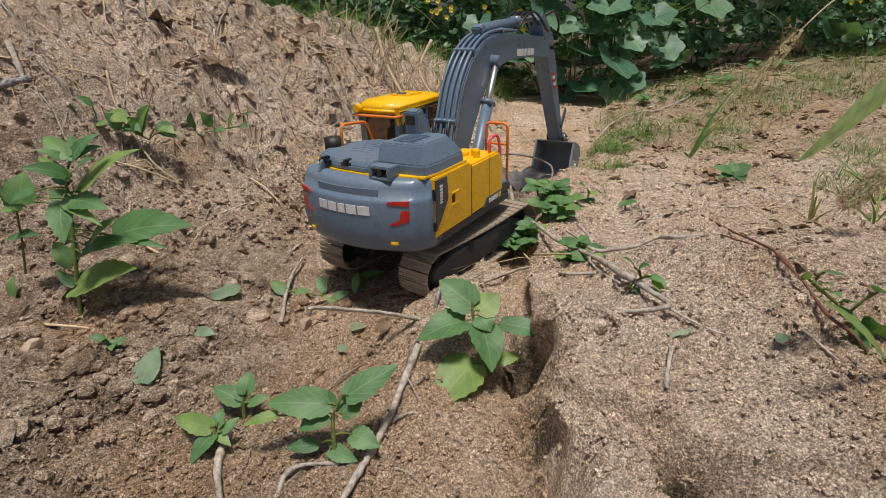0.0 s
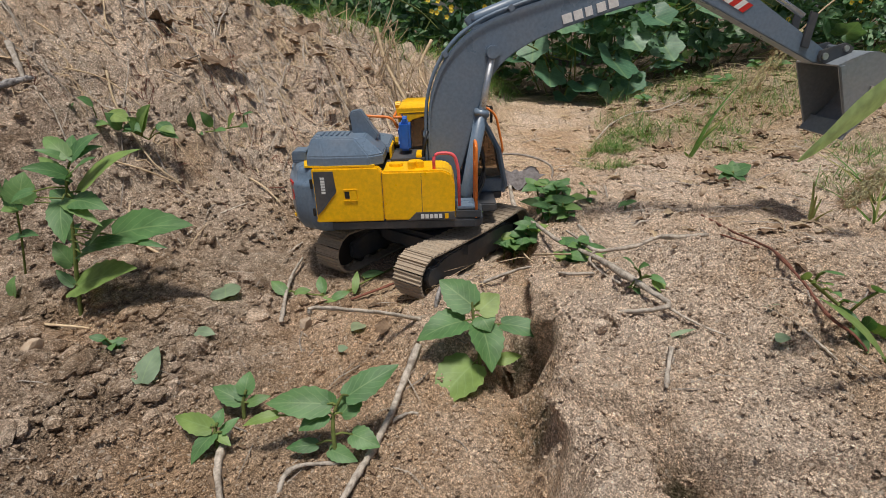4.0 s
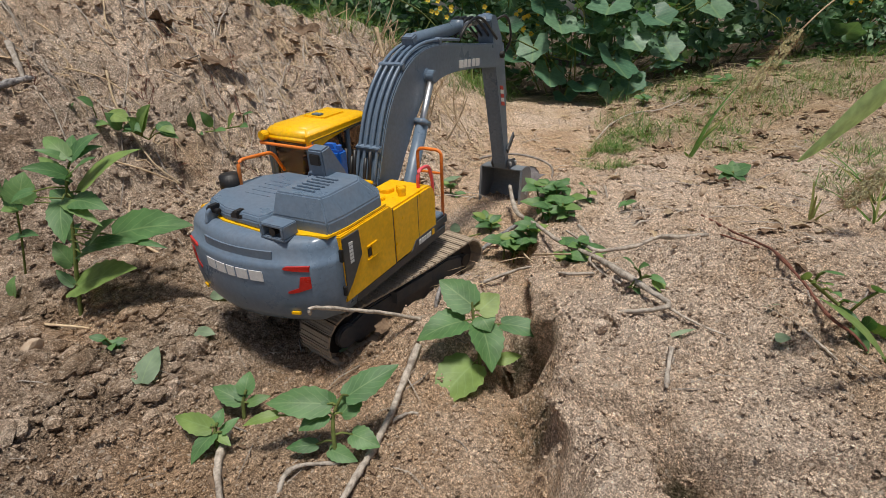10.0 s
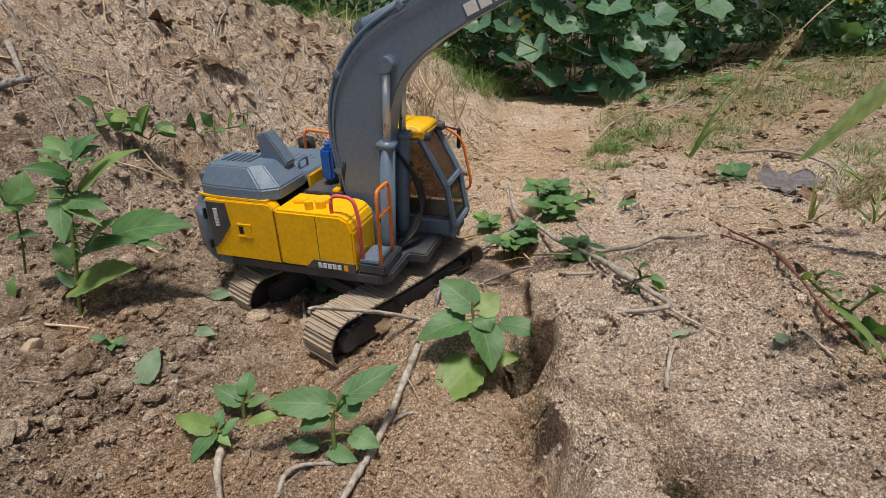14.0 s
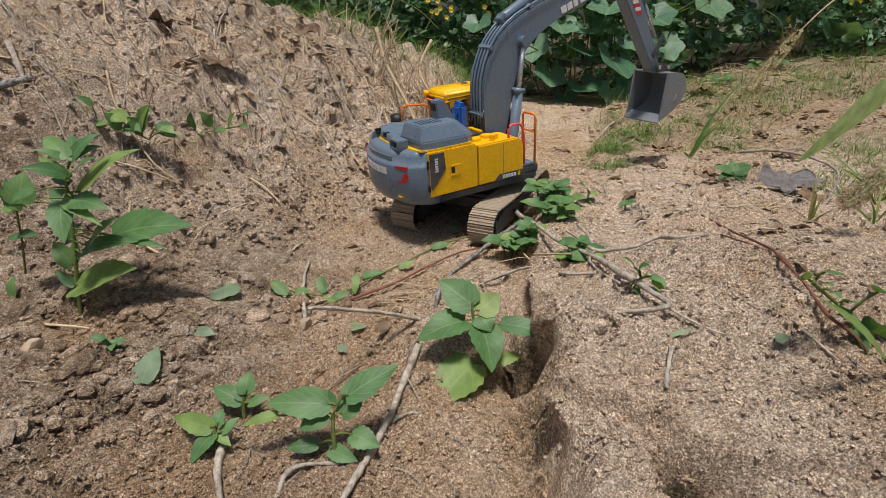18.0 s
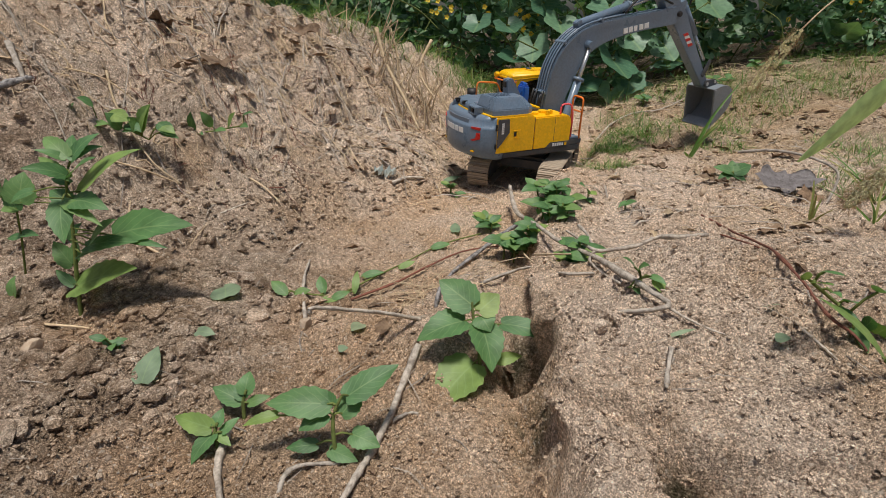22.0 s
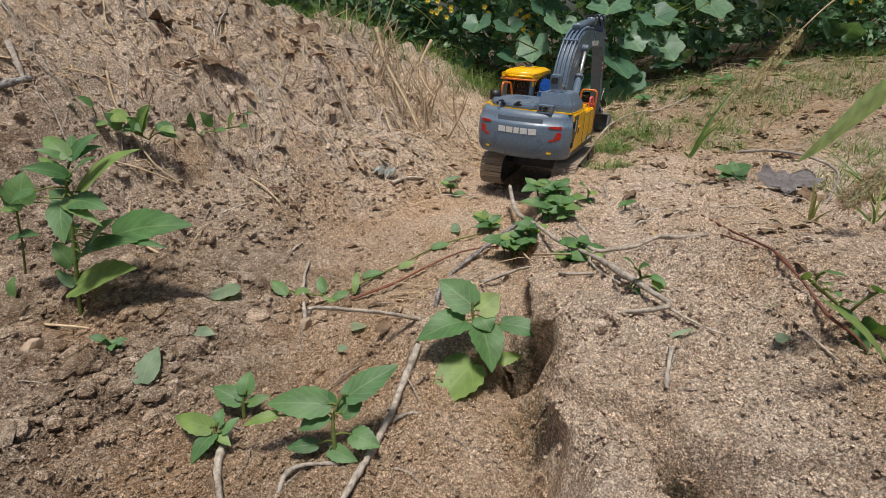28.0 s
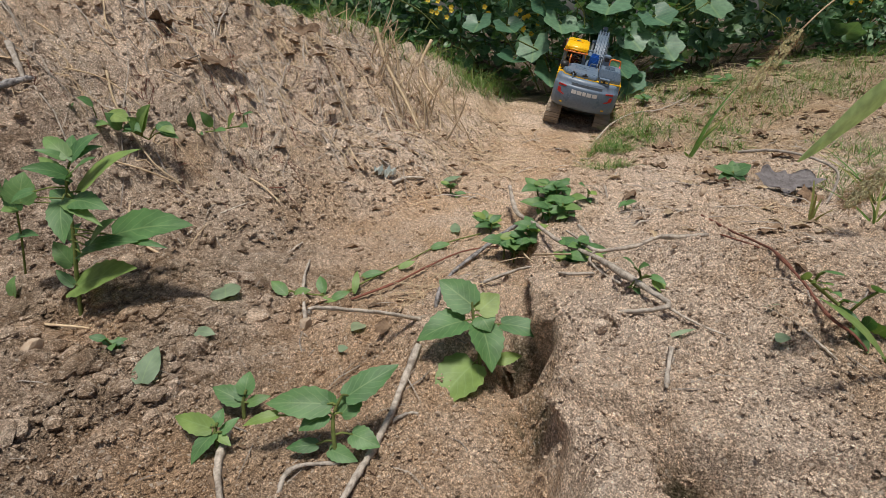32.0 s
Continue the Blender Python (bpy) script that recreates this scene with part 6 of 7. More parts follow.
def lobed_plant():
    """A creeping plant with large lobed leaves at the front of the hedge."""
    rnd = random.Random(52)
    o = Vector((0.52, 1.92, float(height(0.52, 1.92, False))))
    thing = tagged(new("creeping_gourd"), "creeping plant with large lobed blue-green leaves", "plant")
    thing.location = o
    for x, y, z, s in ((0.43, 1.83, 0.235, 0.15), (0.56, 1.80, 0.20, 0.17), (0.36, 1.85, 0.155, 0.13), (0.24, 1.88, 0.20, 0.12), (0.47, 1.82, 0.12, 0.12), (0.63, 1.84, 0.13, 0.12), (0.77, 1.95, 0.24, 0.14), (0.93, 2.0, 0.37, 0.15),
                       (0.12, 1.95, 0.31, 0.11), (0.22, 1.93, 0.30, 0.11), (0.49, 1.86, 0.30, 0.12), (0.62, 1.86, 0.27, 0.13), (0.30, 1.86, 0.24, 0.12), (0.38, 1.84, 0.31, 0.13), (0.53, 1.83, 0.36, 0.15), (0.70, 1.88, 0.33, 0.13),
                       (0.84, 2.05, 0.17, 0.12), (1.02, 2.2, 0.25, 0.13), (0.56, 1.80, 0.10, 0.10), (0.70, 1.87, 0.10, 0.10), (0.42, 1.86, 0.08, 0.09), (1.15, 2.2, 0.35, 0.14), (0.33, 1.9, 0.37, 0.12)):
        yaw = rnd.uniform(-0.5, 0.5)
        bm = bmesh.new()
        c = Vector((x, y, z)) - o
        lobed_into(bm, c, (math.cos(yaw), math.sin(yaw), rnd.uniform(-0.35, 0.35)), (rnd.uniform(-0.4, 0.4), -0.8 + rnd.uniform(-0.3, 0.3), -0.55 + rnd.uniform(-0.4, 0.3)), s, 5, rnd.uniform(0.1, 0.3))
        leaf = part("leaf", bm, SQUASH, thing)
        low = Vector((c.x * 0.6, c.y + 0.10, max(0.02, c.z - 0.12)))
        part("leaf_stalk", tube(spline([low, (low + c) / 2 + Vector((0, 0, 0.03)), c]), 0.0025, 6), STEM, leaf, smooth=True)


lobed_plant()
FLOWER = random.Random(17)
for cx, cz, n in ((-0.02, 0.40, 9), (0.10, 0.37, 7), (0.02, 0.35, 5), (0.31, 0.31, 12), (0.82, 0.36, 3), (1.52, 0.38, 8), (1.72, 0.39, 7), (1.95, 0.36, 4), (2.2, 0.35, 3), (1.25, 0.37, 2)):
    for k in range(n):
        fx = cx + FLOWER.gauss(0, 0.06)
        flower(fx, cz + FLOWER.gauss(0, 0.03), hedge_edge(fx) + FLOWER.uniform(0.05, 0.14), FLOWER.random())


# ---- sticks and stems on the ground ----
def gnarled(line, radius):
    """A weathered stick: knotty, ridged, thinner at the far end; its first point is the origin."""
    o = Vector(line[0])
    rnd = random.Random(int(1e5 * radius) + int(abs(o.x + o.y) * 997))
    pts = [p - o for p in spline(line, 7)]
    bm, sides, rings = bmesh.new(), 10, []
    turn = rnd.uniform(0, 6.28)
    knots = [(rnd.random(), rnd.uniform(0.08, 0.3)) for k in range(2 + len(line) // 2)]
    for i, p in enumerate(pts):
        t = i / (len(pts) - 1)
        d = (pts[min(i + 1, len(pts) - 1)] - pts[max(i - 1, 0)]).normalized()
        u = d.cross(Vector((0.2, 0.1, 1.0))).normalized()
        v = d.cross(u)
        c = p + (u * rnd.uniform(-1, 1) + v * rnd.uniform(-1, 1)) * radius * 0.12
        r = radius * (1 - 0.4 * t) * (0.8 + sum(a * math.exp(-((t - k) * 22) ** 2) for k, a in knots))
        ring = []
        for j in range(sides):
            q = 2 * math.pi * j / sides + turn + 0.5 * t
            rr = r * (1 + (0.16 if j % 2 else -0.12) + rnd.uniform(-0.08, 0.08))
            ring.append(bm.verts.new(c + u * math.cos(q) * rr + v * math.sin(q) * rr))
        rings.append(ring)
    for a, b in zip(rings, rings[1:]):
        for j in range(sides):
            k = (j + 1) % sides
            bm.faces.new((a[j], a[k], b[k], b[j]))
    for ring, far in ((rings[0], -0.5), (rings[-1], 0.8)):
        tip = bm.verts.new(sum((v.co for v in ring), Vector()) / sides + (pts[-1] - pts[-2]).normalized() * radius * far)
        for j in range(sides):
            bm.faces.new((ring[j], ring[(j + 1) % sides], tip))
    return bm


for label, material, radius, line in (
    ("weathered stick", TWIG, 0.0042, [(-0.024, 0.429, 0.031), (-0.035, 0.400, 0.016), (-0.046, 0.355, 0.009), (-0.057, 0.319, 0.006), (-0.066, 0.290, 0.007), (-0.073, 0.270, 0.006)]),
    ("weathered twig end", TWIG, 0.0028, [(-0.014, 0.475, 0.029), (-0.023, 0.468, 0.036), (-0.053, 0.445, 0.057), (-0.085, 0.415, 0.079), (-0.112, 0.388, 0.097), (-0.114, 0.386, 0.092)]),
    ("forked dry branch", TWIG, 0.0034, [(0.121, 0.909, 0.045), (0.123, 0.824, 0.027), (0.132, 0.682, 0.058), (0.139, 0.581, 0.078), (0.163, 0.511, 0.089), (0.161, 0.386, 0.123), (0.170, 0.357, 0.125), (0.170, 0.342, 0.126), (0.156, 0.348, 0.118), (0.142, 0.363, 0.108)]),
    ("thin dry branch", TWIG, 0.0028, [(0.323, 0.589, 0.082), (0.262, 0.530, 0.104), (0.248, 0.558, 0.091), (0.219, 0.543, 0.087), (0.166, 0.513, 0.095), (0.164, 0.579, 0.081), (0.160, 0.626, 0.072)]),
    ("thin dry branch", TWIG, 0.0022, [(0.164, 0.513, 0.094), (0.159, 0.509, 0.084), (0.162, 0.472, 0.088), (0.152, 0.398, 0.116)]),
    ("thin dry branch", TWIG, 0.0024, [(0.168, 0.602, 0.089), (0.173, 0.581, 0.086), (0.176, 0.556, 0.080)]),
    ("mottled branch", BARK, 0.0038, [(0.131, 0.754, 0.034), (0.116, 0.777, 0.019), (0.101, 0.764, 0.016), (0.064, 0.719, 0.009), (0.017, 0.647, 0.005), (-0.003, 0.521, 0.044), (-0.008, 0.497, 0.035)]),
    ("thin dry branch", TWIG, 0.0024, [(0.045, 0.547, 0.037), (0.073, 0.560, 0.042), (0.110, 0.609, 0.028), (0.120, 0.545, 0.053), (0.125, 0.481, 0.083), (0.153, 0.474, 0.087)]),
    ("dry stem", STRAW, 0.0016, [(0.117, 0.613, 0.044), (0.124, 0.540, 0.078), (0.138, 0.513, 0.091)]),
    ("dry stem", STRAW, 0.0018, [(0.107, 0.759, 0.012), (0.113, 0.710, 0.014), (0.114, 0.661, 0.022), (0.117, 0.607, 0.035)]),
    ("long reddish stalk", STALK, 0.0015, [(0.376, 0.713, 0.062), (0.377, 0.636, 0.069), (0.300, 0.447, 0.130), (0.281, 0.394, 0.142), (0.269, 0.345, 0.144), (0.249, 0.292, 0.149), (0.256, 0.275, 0.144), (0.260, 0.267, 0.138)]),
    ("thin reddish stalk", STALK, 0.0012, [(0.363, 0.630, 0.065), (0.324, 0.519, 0.103), (0.299, 0.449, 0.126)]),
    ("dry stem", TWIG, 0.0013, [(0.172, 0.346, 0.122), (0.181, 0.331, 0.121), (0.192, 0.321, 0.119), (0.199, 0.312, 0.120)]),
    ("dry stem", TWIG, 0.0012, [(0.238, 0.293, 0.136), (0.242, 0.281, 0.133), (0.243, 0.266, 0.132)]),
    ("dry splinter", TWIG, 0.0024, [(0.160, 0.305, 0.114), (0.155, 0.295, 0.106), (0.144, 0.271, 0.107)]),
    ("weathered stick", TWIG, 0.0042, [(-0.182, 0.339, 0.005), (-0.176, 0.303, 0.005), (-0.160, 0.268, 0.003)]),
    ("thin dry branch", TWIG, 0.0026, [(-0.122, 0.272, 0.002), (-0.121, 0.294, 0.005), (-0.109, 0.304, 0.005), (-0.083, 0.309, 0.001)]),
    ("dry stem", STRAW, 0.0020, [(-0.545, 0.889, 0.245), (-0.522, 0.852, 0.203), (-0.484, 0.819, 0.156), (-0.445, 0.787, 0.119), (-0.409, 0.786, 0.086)]),
    ("thick dead stem", TWIG, 0.0060, [(-0.647, 0.834, 0.290), (-0.624, 0.807, 0.271), (-0.607, 0.790, 0.241)]),
    ("thick dead stem", BARK, 0.0060, [(-0.633, 0.742, 0.232), (-0.610, 0.787, 0.242), (-0.590, 0.823, 0.245)]),
    ("dry stem", STRAW, 0.0018, [(-0.496, 0.775, 0.125), (-0.453, 0.775, 0.111), (-0.412, 0.786, 0.087)]),
    ("dry stem", TWIG, 0.0022, [(-0.378, 0.714, 0.031), (-0.350, 0.749, 0.046), (-0.312, 0.793, 0.053)]),
    ("dry stem", STRAW, 0.0022, [(-0.322, 0.847, 0.077), (-0.291, 0.819, 0.070), (-0.265, 0.804, 0.050)]),
    ("dry stem", STRAW, 0.0018, [(-0.430, 0.693, 0.020), (-0.334, 0.609, 0.028), (-0.268, 0.584, 0.015)]),
    ("dry stem", STRAW, 0.0020, [(-0.471, 0.486, 0.020), (-0.421, 0.477, 0.024), (-0.376, 0.472, 0.023)]),
    ("dry branch", TWIG, 0.0030, [(0.420, 1.427, 0.016), (0.474, 1.488, 0.048), (0.558, 1.558, 0.067), (0.652, 1.589, 0.075), (0.792, 1.712, 0.101)]),
    ("thin stalk", STALK, 0.0018, [(-0.116, 0.572, 0.001), (-0.063, 0.609, 0.005), (-0.019, 0.666, 0.003), (0.031, 0.715, 0.003), (0.085, 0.743, -0.001)]),
    ("dry branch", TWIG, 0.0040, [(-0.100, 1.003, 0.023), (-0.074, 1.025, 0.027), (-0.038, 1.050, 0.020)]),
    ("thin dry branch", TWIG, 0.0020, [(0.161, 0.302, 0.107), (0.152, 0.292, 0.103)]),
    ("dry stem", STRAW, 0.0016, [(-0.646, 0.807, 0.272), (-0.593, 0.842, 0.257), (-0.540, 0.874, 0.233), (-0.482, 0.866, 0.185)]),
    ("dry stem", STRAW, 0.0016, [(-0.654, 0.909, 0.320), (-0.619, 0.909, 0.290), (-0.576, 0.854, 0.248)]),
    ("thin dry branch", TWIG, 0.0022, [(-0.046, 0.354, 0.002), (-0.032, 0.359, 0.007), (-0.022, 0.364, 0.003)]),
):
    ob = new("dry_stick", mesh_of("dry_stick", gnarled(line, radius), material, True))
    ob.location = line[0]
    tagged(ob, label + " lying on the earth", "stick", "sticks on the ground")


def loose_stick():
    """The stick that the crawler shoves aside."""
    ob = new("dry_stick", mesh_of("dry_stick", gnarled([(0.0, 0.0, 0.0), (-0.006, 0.055, 0.001), (-0.008, 0.11, 0.002), (-0.004, 0.165, 0.001)], 0.0027), TWIG, True))
    return tagged(ob, "straight brown stick lying on trodden earth", "stick", "sticks on the ground")


LOOSE_STICK = loose_stick()


def dead_shrub():
    """Pale dead stems standing on the bank."""
    rnd = random.Random(31)
    o = Vector((-0.10, 1.36, float(height(-0.10, 1.36))))
    thing = tagged(new("dead_shrub"), "bare pale dead stems leaning over the bank", "plant")
    thing.location = o
    for k in range(34):
        x, y = rnd.gauss(0.02, 0.09), rnd.gauss(0.04, 0.09)
        z = float(height(o.x + x, o.y + y)) - o.z - 0.01
        d = Vector((rnd.uniform(-0.09, 0.07), rnd.uniform(-0.03, 0.08), rnd.uniform(0.08, 0.17)))
        a = Vector((x, y, z))
        stem = part("stem", tube(spline([a, a + d * 0.5 + Vector((rnd.uniform(-0.012, 0.012), 0, 0)), a + d]), rnd.uniform(0.0016, 0.0034), 6, taper=0.001), STRAW, thing, smooth=True)
        for j in range(2):
            s = a + d * rnd.uniform(0.35, 0.8)
            part("side_shoot", tube([s, s + Vector((rnd.uniform(-0.05, 0.05), rnd.uniform(-0.02, 0.02), rnd.uniform(0.01, 0.05)))], 0.0012, 5, taper=0.0006), STRAW, stem, smooth=True)
    for line, r in (([(-0.165, 1.40, 0.30), (-0.14, 1.36, 0.22), (-0.09, 1.28, 0.145), (-0.055, 1.20, 0.09)], 0.0052), ([(-0.03, 1.45, 0.27), (-0.06, 1.40, 0.2), (-0.02, 1.33, 0.14)], 0.0042)):
        part("stem", tube([p - o for p in spline(line)], r, 7, taper=r * 0.5), STRAW, thing, smooth=True)


dead_shrub()


def scatter_straw(count, where, length, width, label, seed, material):
    """Thin dry blades strewn over a stretch."""
    rnd = random.Random(seed)
    bm = bmesh.new()
    xs, ys = [], []
    while len(xs) < count:
        x, y = where(rnd)
        xs.append(x), ys.append(y)
    ang = [rnd.uniform(0, 6.28) for x in xs]
    lens = [length * rnd.uniform(0.3, 1.3) for x in xs]
    ex = np.array(xs) + np.array(lens) * np.cos(ang)
    ey = np.array(ys) + np.array(lens) * np.sin(ang)
    zs, ze = height(np.array(xs), np.array(ys)), height(ex, ey)
    for x, y, z, a, ln, x2, y2, z2 in zip(xs, ys, zs, ang, lens, ex, ey, ze):
        d = Vector((math.cos(a), math.sin(a), 0))
        rise = rnd.uniform(0.0, 0.25) * ln if rnd.random() < 0.2 else 0.002
        p0, p2 = Vector((x, y, z + 0.001)), Vector((x2, y2, z2 + rise))
        p1 = (p0 + p2) / 2 + Vector((rnd.uniform(-1, 1), rnd.uniform(-1, 1), 0.7)) * ln * 0.1
        s = d.cross(Vector((0, 0, 1))) * width * rnd.uniform(0.5, 1.3) / 2
        u = Vector((0, 0, width * 0.4))
        rows = [[bm.verts.new(p - s * k), bm.verts.new(p + u * k), bm.verts.new(p + s * k)] for p, k in ((p0, 0.8), (p1, 1.0), (p2, 0.25))]
        for q, r in zip(rows, rows[1:]):
            for k in range(2):
                bm.faces.new((q[k], q[k + 1], r[k + 1], r[k]))
    tagged(new("dry_straw", mesh_of("dry_straw", bm, material)), label, "straw", kind="stuff")


def bank_spot(rnd):
    y = rnd.uniform(0.7, 1.6)
    return float(foot_left(y)) - rnd.uniform(0.05, 0.75), y


scatter_straw(420, lambda r: (r.gauss(0.06, 0.13), r.gauss(1.5, 0.2)), 0.085, 0.0024, "tangled dry grass hanging over the bank", 1, STRAW)
scatter_straw(300, bank_spot, 0.05, 0.0017, "dry roots and straw on the bank", 2, STRAW)
scatter_straw(520, lambda r: (r.gauss(-0.30, 0.22), r.gauss(1.22, 0.14)), 0.07, 0.002, "dry grass at the top of the bank", 3, STRAW)
scatter_straw(800, lambda r: (r.uniform(0.35, 1.3), r.uniform(0.7, 1.9)), 0.045, 0.0017, "dry litter of stalks on sandy earth", 4, STRAW)
scatter_straw(260, lambda r: (r.uniform(-0.6, 0.6), r.uniform(0.25, 0.8)), 0.035, 0.0013, "scraps of straw on the earth", 5, TWIG)
scatter_straw(500, lambda r: (r.gauss(0.95, 0.25), r.gauss(1.95, 0.1)), 0.10, 0.0026, "dry grass at the foot of the hedge", 6, STRAW)
scatter_straw(130, lambda r: (r.gauss(0.0, 0.028), r.gauss(0.58, 0.025)), 0.06, 0.0015, "small knot of dry roots", 7, STRAW)


scatter_straw(170, lambda r: (r.gauss(-0.35, 0.22), r.gauss(1.15, 0.13)), 0.09, 0.0034, "thin dry twigs on the bank", 8, TWIG)
scatter_straw(260, lambda r: (r.uniform(0.25, 1.2), r.uniform(0.6, 1.7)), 0.075, 0.0024, "thin dry twigs among litter", 9, TWIG)
scatter_straw(700, lambda r: (r.uniform(0.3, 1.5), r.uniform(1.0, 2.0)), 0.05, 0.002, "dry litter of stalks on sandy earth", 10, STRAW)


def bank_roots(count, lo, hi, spread, thick, label, seed, material):
    """Thin roots that hang down the cut face, from its brow towards the foot."""
    rnd = random.Random(seed)
    bm, lines = bmesh.new(), []
    for k in range(count):
        y = rnd.uniform(0.78, 1.5)
        back = rnd.uniform(*spread)
        x = float(foot_left(y)) - back
        ln = rnd.uniform(lo, hi)
        way = Vector((0.8 + rnd.uniform(-0.8, 0.5), -0.6 + rnd.uniform(-0.6, 0.8), 0)).normalized()
        steps = 5
        px = [x + way.x * ln * j / steps + rnd.uniform(-0.006, 0.006) for j in range(steps + 1)]
        py = [y + way.y * ln * j / steps + rnd.uniform(-0.006, 0.006) for j in range(steps + 1)]
        lines.append((px, py))
    tall = height(np.array([p for p, q in lines]), np.array([q for p, q in lines]))
    for (px, py), pz in zip(lines, tall):
        pts = [Vector((a, b, float(c) + 0.002 + rnd.uniform(0, 0.006))) for a, b, c in zip(px, py, pz)]
        tube(pts, thick * rnd.uniform(0.5, 1.3), 4, bm=bm, taper=thick * 0.35)
    tagged(new("dry_roots", mesh_of("dry_roots", bm, material)), label, "roots", kind="stuff")


bank_roots(120, 0.03, 0.11, (0.22, 0.5), 0.0009, "pale dry roots hanging down the cut bank", 1, STRAW)
bank_roots(90, 0.02, 0.09, (0.10, 0.5), 0.0008, "dark thin roots in the cut bank", 2, STALK)
bank_roots(120, 0.05, 0.16, (0.3, 0.7), 0.0016, "weathered twigs and roots along the brow of the bank", 3, TWIG)


# ---- dead leaves ----
def withered(size, squash, seed, holes=False):
    """A withered leaf: a pointed, wavy, buckled sheet."""
    rnd = random.Random(seed)
    bm = bmesh.new()
    rings, spokes = 7, 36
    wob = [rnd.uniform(0, 6.28) for k in range(4)]
    rows = []
    for i in range(1, rings + 1):
        f = i / rings
        row = []
        for j in range(spokes):
            a = 2 * math.pi * j / spokes
            r = (0.78 + 0.16 * math.cos(2 * a) + 0.07 * math.sin(5 * a + wob[0]) * f + 0.05 * math.sin(11 * a + wob[1]) * f + 0.16 * max(0, math.cos(a)) ** 6)
            u, v = f * r * math.cos(a), f * r * math.sin(a)
            w = 0.30 * v * v + 0.14 * math.sin(3.2 * u + wob[2]) + 0.10 * math.cos(3.7 * v + 2 * u + wob[3]) + 0.10 * f ** 3 * math.sin(7 * a + wob[0]) + rnd.uniform(-0.012, 0.012)
            row.append(bm.verts.new((u * size / 2, v * size * squash, w * size * 0.5)))
        rows.append(row)
    mid = bm.verts.new((0, 0, 0.05 * size))
    for j in range(spokes):
        bm.faces.new((mid, rows[0][j], rows[0][(j + 1) % spokes]))
    for i, (a, b) in enumerate(zip(rows, rows[1:])):
        for j in range(spokes):
            if holes and i in (2, 3, 4) and (j // 3) % 5 == i % 5:
                continue
            k = (j + 1) % spokes
            bm.faces.new((a[j], a[k], b[k], b[j]))
    return bm


def dead_leaf(x, y, size, yaw, tilt, label, seed):
    ob = new("dead_leaf", mesh_of("dead_leaf", withered(size, 0.36, seed, seed % 4 == 0), DEAD, True))
    ob.matrix_basis = pose(x, y, float(height(x, y)) + 0.05 * size + 0.003, tilt, 0, yaw)
    return tagged(ob, label, "leaf", "dead leaves")


for k, (x, y, s, a, t) in enumerate(((0.82, 1.72, 0.11, 20, 15), (0.19, 1.88, 0.09, 80, 60), (0.92, 2.1, 0.12, 100, 45), (0.62, 0.66, 0.07, 40, 10), (0.66, 0.60, 0.06, -20, 5), (0.50, 0.95, 0.05, 70, 10),
                                     (0.42, 1.02, 0.06, 15, 5), (0.57, 1.08, 0.05, 120, 20), (0.70, 1.05, 0.06, -60, 0), (0.35, 1.0, 0.05, 45, 8), (0.46, 0.86, 0.045, -30, 5), (0.55, 1.3, 0.06, 10, 0),
                                     (0.82, 1.35, 0.07, 75, 5), (-0.40, 0.99, 0.07, 30, 10), (-0.52, 1.05, 0.08, 120, 25), (-0.33, 1.25, 0.10, 10, 40), (0.30, 0.80, 0.04, 60, 0), (0.42, 0.62, 0.035, 0, 0), (-0.06, 0.465, 0.03, 50, 35), (0.75, 1.8, 0.08, 60, 30))):
    dead_leaf(x, y, s, a, t, "curled brown dead leaf on the earth", k)


def dry_bundle():
    """The big dry leaf that the bucket lifts and drops, with its twig."""
    thing = tagged(new("dry_leaf"), "large curled grey-brown dry leaf with a pale twig", "leaf")
    part("leaf_blade", withered(0.105, 0.40, 5), GREY_LEAF, thing, "curled grey-brown leaf blade", True)
    lower = withered(0.095, 0.36, 9)
    bmesh.ops.transform(lower, matrix=pose(0.03, -0.03, -0.012, 20, 10, 70), verts=lower.verts)
    part("leaf_blade", lower, DEAD, thing, "torn brown leaf blade", True)
    part("twig", tube(spline([(-0.07, 0.055, 0.012), (-0.02, 0.05, 0.024), (0.03, 0.03, 0.030), (0.068, 0.0, 0.026), (0.062, -0.03, 0.01), (0.042, -0.062, -0.012)]), 0.0026, 8, taper=0.002), TWIG, thing, "bent pale twig", True)
    return thing


DRY_LEAF = dry_bundle()


def leaf_litter(count, where, lo, hi, label, seed, material):
    """Broken dead leaves, joined."""
    rnd = random.Random(seed)
    bm = bmesh.new()
    for k in range(count):
        x, y = where(rnd)
        s = rnd.uniform(lo, hi)
        m = pose(x, y, float(height(x, y)) + 0.05 * s, rnd.uniform(-14, 14), rnd.uniform(-14, 14), rnd.uniform(0, 360))
        ring = []
        for j in range(9):
            a = 2 * math.pi * j / 9
            r = s * (0.55 + 0.25 * math.cos(2 * a)) * rnd.uniform(0.8, 1.15)
            ring.append(bm.verts.new(m @ Vector((r * math.cos(a), r * math.sin(a) * 0.8, s * 0.25 * math.sin(a) ** 2 + rnd.uniform(0, 0.1) * s))))
        mid = bm.verts.new(m @ Vector((0, 0, 0)))
        for j in range(9):
            bm.faces.new((mid, ring[j], ring[(j + 1) % 9]))
    tagged(new("leaf_litter", mesh_of("leaf_litter", bm, material)), label, "leaf litter", kind="stuff")


